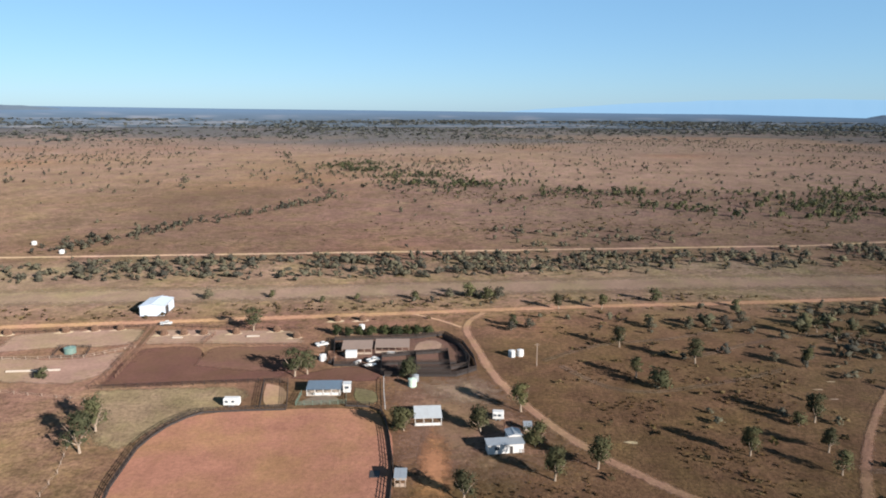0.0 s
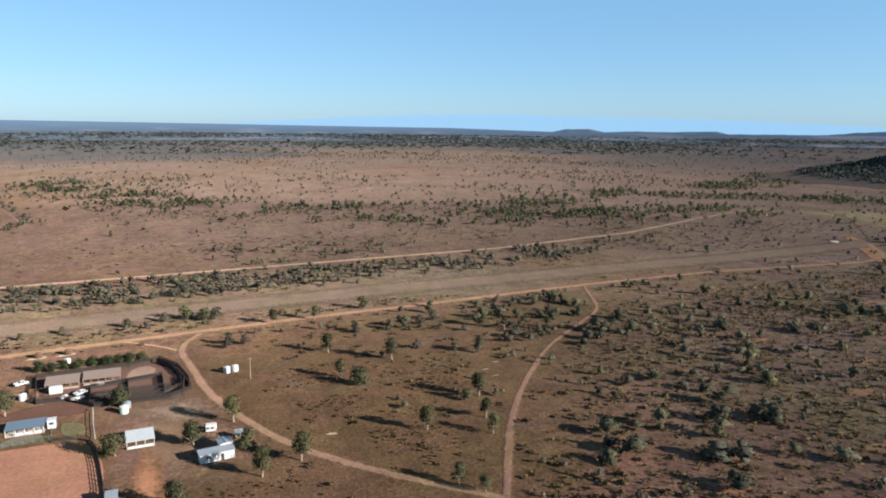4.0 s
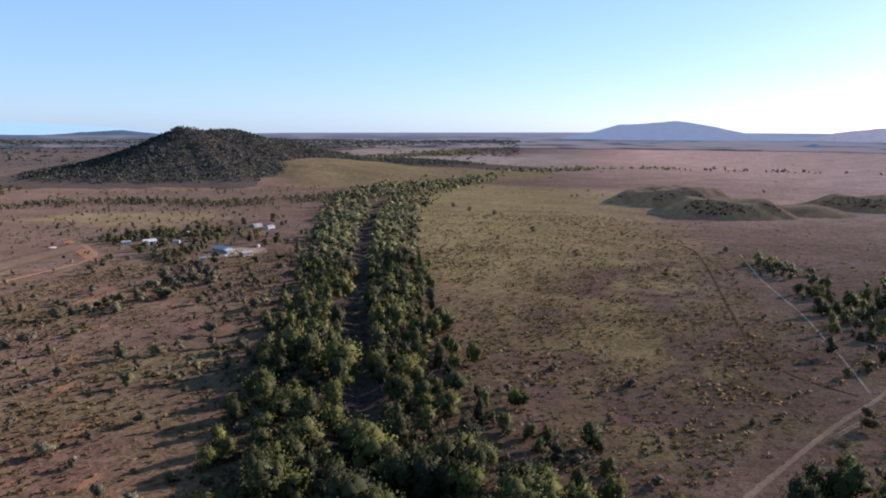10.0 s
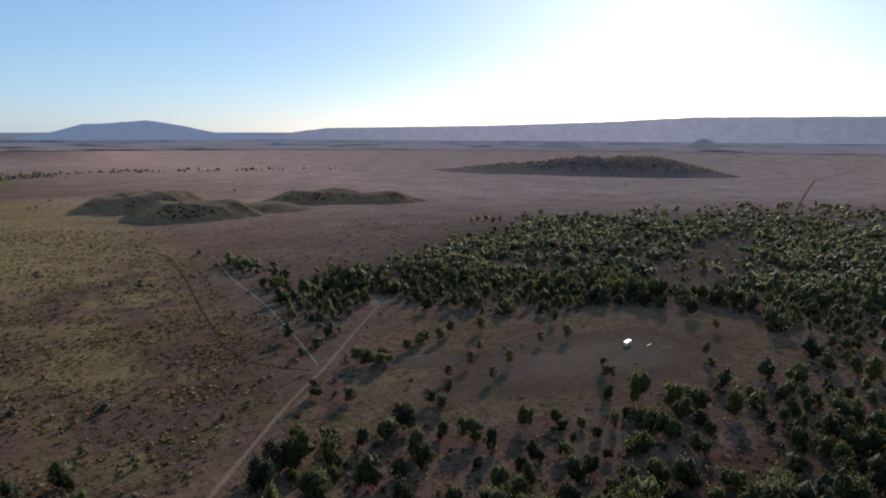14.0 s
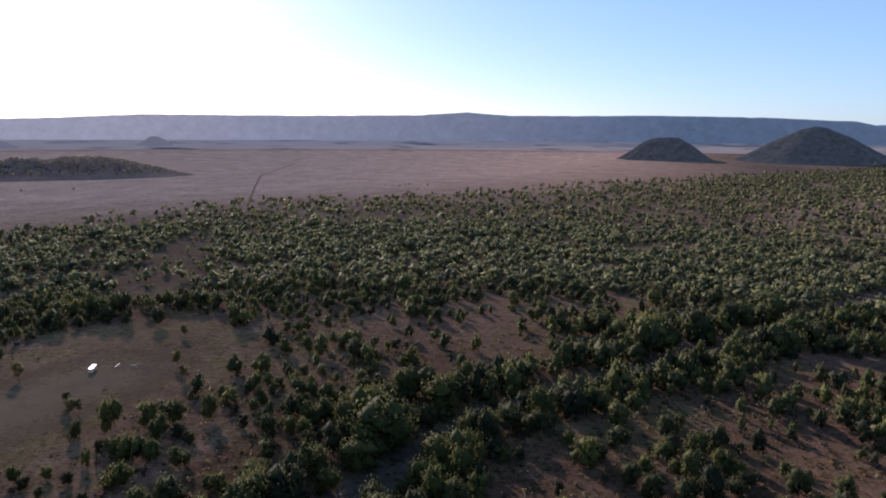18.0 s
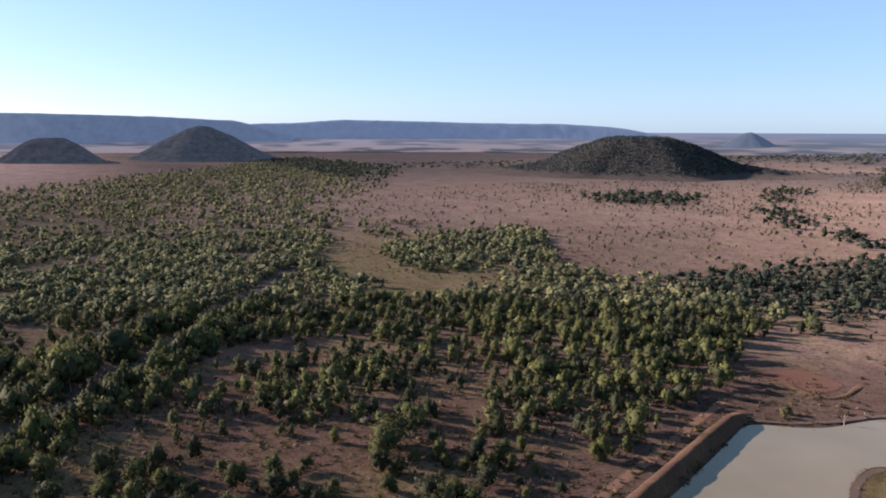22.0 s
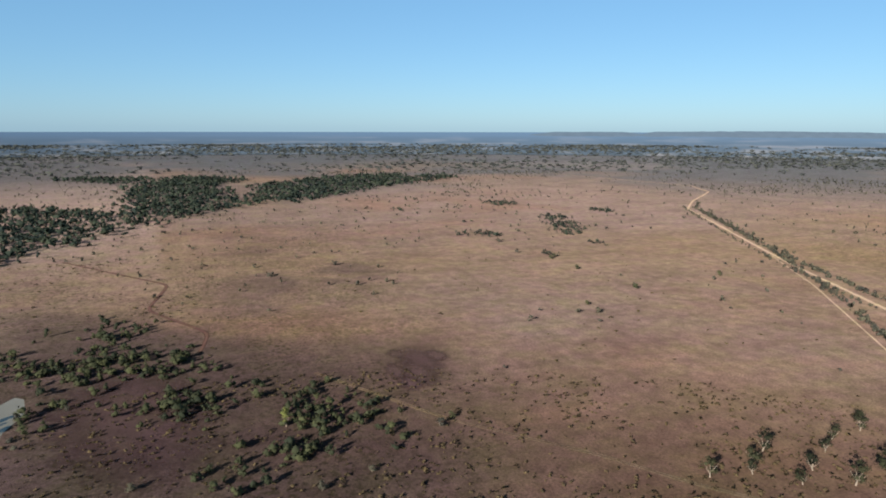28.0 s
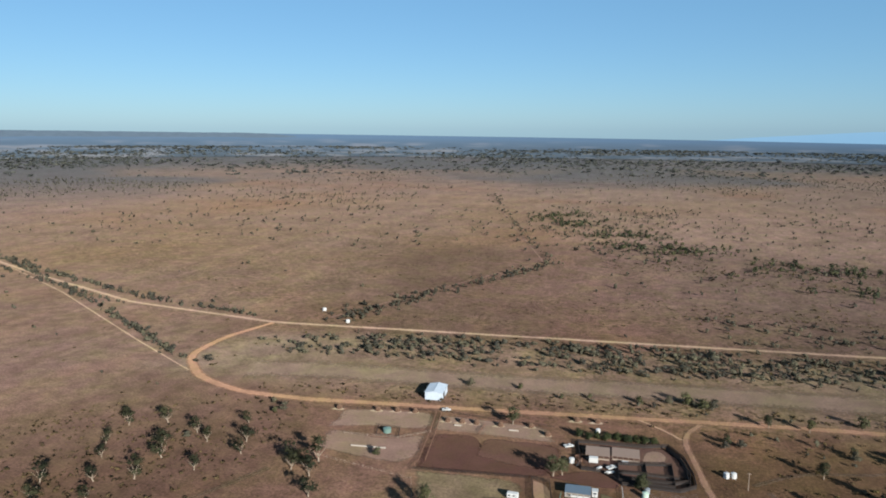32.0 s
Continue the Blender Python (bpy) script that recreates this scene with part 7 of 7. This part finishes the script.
tank("tank", (30.2, 320.8, 0), 1.3, 2.3, WHITE, "white round water tank in the paddock", "pair of white tanks")
tank("tank", (-9, 290.5, 0), 1.4, 2.6, GREEN_TANK, "pale green water tank beside the yards")
tank("tank", (-8.2, 295.0, 0), 1.2, 2.2, GREY_TIN, "grey water tank beside the yards")
tank("tank", (-43, 315.4, 0), 1.3, 2.2, WHITE, "white round water tank by the cattle yards")
tank("tank", (-33, 354, 0), 1.2, 1.8, WHITE, "white round water tank behind the hedge")
tank("tank", (-280, 545, 0), 1.7, 2.2, WHITE, "white round water tank on the plain", "pair of plain tanks")
tank("tank", (-245, 515, 0), 1.7, 2.2, WHITE, "white round water tank on the plain", "pair of plain tanks")
pavilion()
open_shed("open_shed", (-3.3, 263.6, 0), 4, 8.2, 7.8, 2.9, WHITE_TIN, "open white-roofed shed on posts")
open_shed("yard_shed", (-31.4, 325.6, 0), 3, 11.6, 9.0, 2.7, RUST_TIN, "long dusty brown roof over the cattle yards", 4)
open_shed("yard_shed", (-18.2, 327.4, 0), 2, 13.2, 8.8, 2.7, RUST_TIN, "long dusty brown roof over the cattle race", 5)
open_shed("announcer_stand", (-9.2, 227.5, 0), 0, 3.2, 4.0, 2.9, GREY_TIN, "small grey-roofed stand at the arena fence", 2)
house("camp_building", (20.6, 249.0, 0), 8, 3.6, 4.0, 3.5, 0.4, GREY_TIN, WHITE, "white camp building with a flat front wing under trees", (9.8, 3.2, 2.6, -3.3, -3.75), "building", 1)
open_shed("lean_to", (25.5, 256.8, 0), 0, 2.6, 2.6, 2.3, GREY_TIN, "small grey lean-to shed", 1)
fence("stock_rail", [(22.5, 243), (30, 242)], 1.4, 3, RAIL_RUST, "rusty stock rail behind the white building", 2.0, 0.08, 0.06)

# containers, vehicles and clutter at the yards
def container(at, turn, w, d, h, mat, label):
    r = thing("container", at, turn, label, "container")
    part("body", box(fresh(), (w, d, h), (0, 0, 0.1), 0, 0.05), mat, r)
    for k in (-1, 1):
        part("door", box(fresh(), (0.05, d * 0.46, h - 0.3), (w / 2 + 0.02, k * d * 0.24, 0.22)), WHITE, r)
        part("skid", box(fresh(), (w, 0.2, 0.12), (0, k * d * 0.4, -0.01)), RUBBER, r)


def ute(at, turn, label, colour):
    r = thing("utility_truck", at, turn, label, "truck", "vehicles")
    part("body", box(fresh(), (4.9, 1.8, 0.6), (0, 0, 0.55), 0, 0.12), colour, r)
    cab = part("cab", box(fresh(), (1.7, 1.65, 0.75), (0.35, 0, 1.12), 0, 0.22), colour, r)
    for y in (-0.84, 0.84):
        part("window", box(fresh(), (1.2, 0.04, 0.42), (0.35, y, 1.32)), GLASS, cab)
    part("windscreen", box(fresh(), (0.04, 1.3, 0.45), (1.21, 0, 1.3)), GLASS, r)
    for s in (-1, 1):
        part("tray_side", box(fresh(), (2.1, 0.06, 0.35), (-1.45, s * 0.86, 1.12)), GREY_TIN, r)
        part("headlight", box(fresh(), (0.06, 0.35, 0.18), (2.46, s * 0.65, 0.8)), GLASS, r)
    for x in (-1.5, 1.5):
        for y in (-0.82, 0.82):
            w = part("wheel", tube(fresh(), (x, y - 0.11, 0.36), (x, y + 0.11, 0.36), 0.36, 0.36, 12), RUBBER, r)
            part("rim", tube(fresh(), (x, y - 0.12, 0.36), (x, y + 0.12, 0.36), 0.2, 0.2, 8), GREY_TIN, w)


def boat(at, turn, long, label):
    """An upturned dinghy hull on blocks."""
    r = thing("boat", at, turn, label, "boat", "boats")
    bm = fresh()
    rows = []
    for i in range(9):
        u = i / 8
        w = 0.95 * math.sin(math.pi * (0.12 + 0.75 * (1 - u))) ** 0.6
        rows.append([bm.verts.new((long * (u - 0.5), w * math.cos(a), 0.3 + 0.8 * math.sin(a) * (0.6 + 0.4 * (1 - u)))) for a in [math.pi * k / 6 for k in range(7)]])
    for a, b in zip(rows, rows[1:]):
        for i in range(6):
            bm.faces.new((a[i], b[i], b[i + 1], a[i + 1]))
    bmesh.ops.recalc_face_normals(bm, faces=bm.faces[:])
    o = part("hull", bm, WHITE, r)
    for x in (-long * 0.3, long * 0.25):
        part("block", box(fresh(), (0.3, 1.6, 0.5), (x, 0, 0)), TIMBER, r)


container((-33, 318.9, 0), 4, 4.2, 2.4, 2.4, WHITE, "white storage container at the yards")
container((-18.2, 320.8, 0), 0, 3.0, 1.4, 1.3, WHITE, "small white crate in the yard")
ute((-46, 331.5, 0), 30, "white utility truck parked by the yards", WHITE)
ute((-117.5, 359, 0), 20, "pale utility truck parked on the station road", WHITE)
ute((-24.3, 313.8, 0), 40, "white utility truck parked beside the race", WHITE)
boat((-25.2, 309.5, 0), 28, 5.0, "white upturned dinghy by the yards")
boat((-30.2, 312.2, 0), 60, 4.5, "white upturned dinghy against a rail")


def loading_ramp(at, turn, long, label):
    """A sloping cattle ramp with railed sides."""
    r = thing("loading_ramp", at, turn, label, "cattle ramp")
    part("deck", panel(fresh(), [(-long / 2, 0.6, 0.1), (long / 2, 0.6, 1.15), (long / 2, -0.6, 1.15), (-long / 2, -0.6, 0.1)], 0.1), TIMBER, r)
    for s in (-1, 1):
        for k in range(4):
            x = -long / 2 + 0.1 + k * (long - 0.2) / 3
            part("post", box(fresh(), (0.1, 0.1, 2.6), (x, s * 0.68, 0)), RAIL_RUST, r)
        for z in (0.9, 1.4, 1.9, 2.4):
            part("rail", box(fresh(), (long, 0.06, 0.12), (0, s * 0.68, z)), RAIL_RUST, r)
    for k in range(8):
        u = (k + 0.5) / 8
        part("cleat", box(fresh(), (0.06, 1.1, 0.06), (-long / 2 + u * long, 0, 0.14 + u * 1.05)), TIMBER, r)


def panel_stack(at, turn, n, label):
    """Loose steel yard panels leaning in a row."""
    r = thing("panel_stack", at, turn, label, "yard panels")
    for k in range(n):
        y = k * 0.16
        for z in (0.15, 0.55, 0.95, 1.35, 1.75):
            part("rail", box(fresh(), (2.4, 0.05, 0.07), (0, y, z)), RAIL_RUST, r)
        for x in (-1.18, 1.18):
            part("upright", box(fresh(), (0.06, 0.06, 1.85), (x, y, 0)), RAIL_RUST, r)


loading_ramp((-39.5, 314.5, 0), 70, 4.2, "rusty railed cattle loading ramp at the yards")
loading_ramp((-6.5, 350.5, 0), 82, 3.6, "tall rusty cattle ramp behind the yards")
panel_stack((-40.5, 320, 0), 15, 5, "rusty steel yard panels stacked upright")


def bale_feeder(at, turn, k):
    r = thing("hay_feeder", at, turn, "round rusty hay feeder on a pale worn pad", "hay feeder", "hay feeders")
    for z in (0.15, 0.6, 1.05):
        part("hoop", ring(fresh(), 1.6, z, 0.05), RAIL_RUST, r)
    for i in range(8):
        a = i * math.pi / 4
        part("bar", tube(fresh(), (1.6 * math.cos(a), 1.6 * math.sin(a), 0), (1.6 * math.cos(a), 1.6 * math.sin(a), 1.1), 0.05, 0.05, 4), RAIL_RUST, r)
    bm = fresh()
    bmesh.ops.create_icosphere(bm, subdivisions=2, radius=1.4)
    for v in bm.verts:
        v.co *= 1.12 + 0.25 * (noise.noise(v.co * 2.3 + Vector((k, 0, 0))))
        v.co.z = max(v.co.z * 1.15 + 0.75, 0.0)
    part("hay", bm, HAY, r)


FEED = [(-177, 345), (-155, 348.5), (-144, 350.5), (-134, 352), (-113, 345), (-105, 345.5), (-97, 346), (-84, 347), (-68, 350.2), (-58, 342), (-45, 365), (-34, 366)]
for k, (fx, fy) in enumerate(FEED):
    patch("feed_pad", [(fx - 4.6, fy - 2.2), (fx + 3.6, fy - 3.0), (fx + 4.8, fy + 1.8), (fx - 3, fy + 2.8)], PALE_SOIL, "pale trampled pad under a feeder", 0.15, 5.0, 1.5)
    bale_feeder((fx, fy, 0.12), k * 37, k)


def trough(at, turn, long, label):
    r = thing("water_trough", at, turn, label, "trough", "troughs")
    for y in (-0.35, 0.35):
        part("side", box(fresh(), (long, 0.1, 0.55), (0, y, 0)), CONCRETE, r)
    for x in (-long / 2, long / 2):
        part("end", box(fresh(), (0.1, 0.8, 0.55), (x, 0, 0)), CONCRETE, r)
    part("base", box(fresh(), (long, 0.6, 0.12), (0, 0, 0)), CONCRETE, r)


trough((-143, 303.5, 0), 6, 18, "long pale concrete trough in the pen")
trough((-106, 341, 0), 2, 4, "short pale concrete trough by the feeders")
trough((-76, 343, 0), 4, 5, "short pale concrete trough in the lane")
r = thing("pole", (35, 310, 0), 0, "thin pale timber power pole", "pole")
part("shaft", tube(fresh(), (0, 0, -0.5), (0, 0, 8.5), 0.16, 0.11, 8), TIMBER, r)
part("crossarm", box(fresh(), (1.8, 0.12, 0.12), (0, 0, 7.9)), TIMBER, r)
for y in (257.5, 258.8):
    r = thing("gate_post", (19.0, y + 0.4, 0), 0, "stout rusty timber gate post", "post", "gate posts")
    part("shaft", tube(fresh(), (0, 0, -0.3), (0, 0, 3.2), 0.18, 0.15, 7), RAIL_RUST, r)
r = thing("rubber_mat", (-16, 232, 0.12), 2, "black square rubber mat lying on arena sand", "mat")
part("sheet", box(fresh(), (2.6, 3.6, 0.05), (0, 0, 0), 0, 0.01), RUBBER, r)

# timber heap and poles in the clearing
for k, (dx, dy, a, n) in enumerate(((0, 0, 20, 6.0), (1.2, 0.8, 60, 5.0), (-0.6, 1.6, -15, 6.5), (0.5, -1.0, 100, 4.0))):
    r = thing("log", (256 + dx, -300 + dy, 0.16), a, "fallen weathered timber log on bare soil", "log", "fallen logs")
    bm = fresh()
    tube(bm, (-n / 2, 0, 0), (0, 0.15, 0.05), 0.2, 0.17, 7)
    tube(bm, (0, 0.15, 0.05), (n / 2, -0.1, 0), 0.17, 0.11, 7)
    part("stem", bm, DEAD_WOOD, r)
r = thing("white_pipe", (264, -295.5, 0.15), -70, "long white pipe lying in the clearing", "pipe")
part("length", tube(fresh(), (-2.6, 0, 0), (2.6, 0, 0), 0.22, 0.22, 10), WHITE, r)

# homestead
house("homestead", (590, 408, 0), 50, 9, 12, 3.2, 1.8, WHITE_TIN, WHITE, "white timber homestead among garden trees")
house("station_hall", (568, 319, 0), -25, 11, 17, 3.6, 1.8, GREY_TIN, GREY_TIN, "large station building with pale roof and grey walls", (11, 4, 2.8, 0, -10.5), "building", 5)
house("station_shed", (556, 291, 0), 60, 7, 10, 3.0, 1.0, GREY_TIN, RUST_TIN, "pale-roofed shed on the gravel yard", None, "shed")
house("cottage", (526, 315, 0), 35, 4, 5, 2.6, 0.8, GREY_TIN, WHITE, "small white-walled cottage at the yard", None, "cottage", 2)
house("quarters", (726, 366, 0), 70, 6, 12, 2.6, 0.8, GREY_TIN, GREY_TIN, "long white workers' quarters", None, "building", 5)
house("quarters", (716, 345, 0), 65, 6, 9, 3.0, 1.0, GREY_TIN, WHITE, "short white workers' quarters", None, "building", 2)
house("hut", (653, 404, 0), 30, 5, 6, 3.0, 1.0, WHITE_TIN, WHITE, "small white hut behind the trees", None, "hut", 2)
house("hut", (602, 387, 0), 20, 4, 6, 2.6, 0.8, GREY_TIN, WHITE, "small grey-roofed hut among trees", None, "hut", 2)
house("hut", (583, 428, 0), 40, 6, 8, 2.8, 1.0, GREY_TIN, WHITE, "grey-roofed hut in the garden", None, "hut", 2)
container((547, 360, 0), 20, 6.0, 2.4, 2.2, WHITE, "white container on bare ground")
caravan("caravan", (540, 309, 0), 40, 5.5, "white caravan parked at the homestead")
ute((572, 300, 0), 70, "white utility truck on the gravel yard", WHITE)
ute((548, 306, 0), 10, "dark utility truck on the gravel yard", BLUE_PAINT)
tank("tank", (597, 300, 0), 1.6, 2.6, WHITE, "white round water tank at the homestead")
tank("tank", (577, 399, 0), 1.6, 2.4, GREY_TIN, "grey round water tank at the homestead")
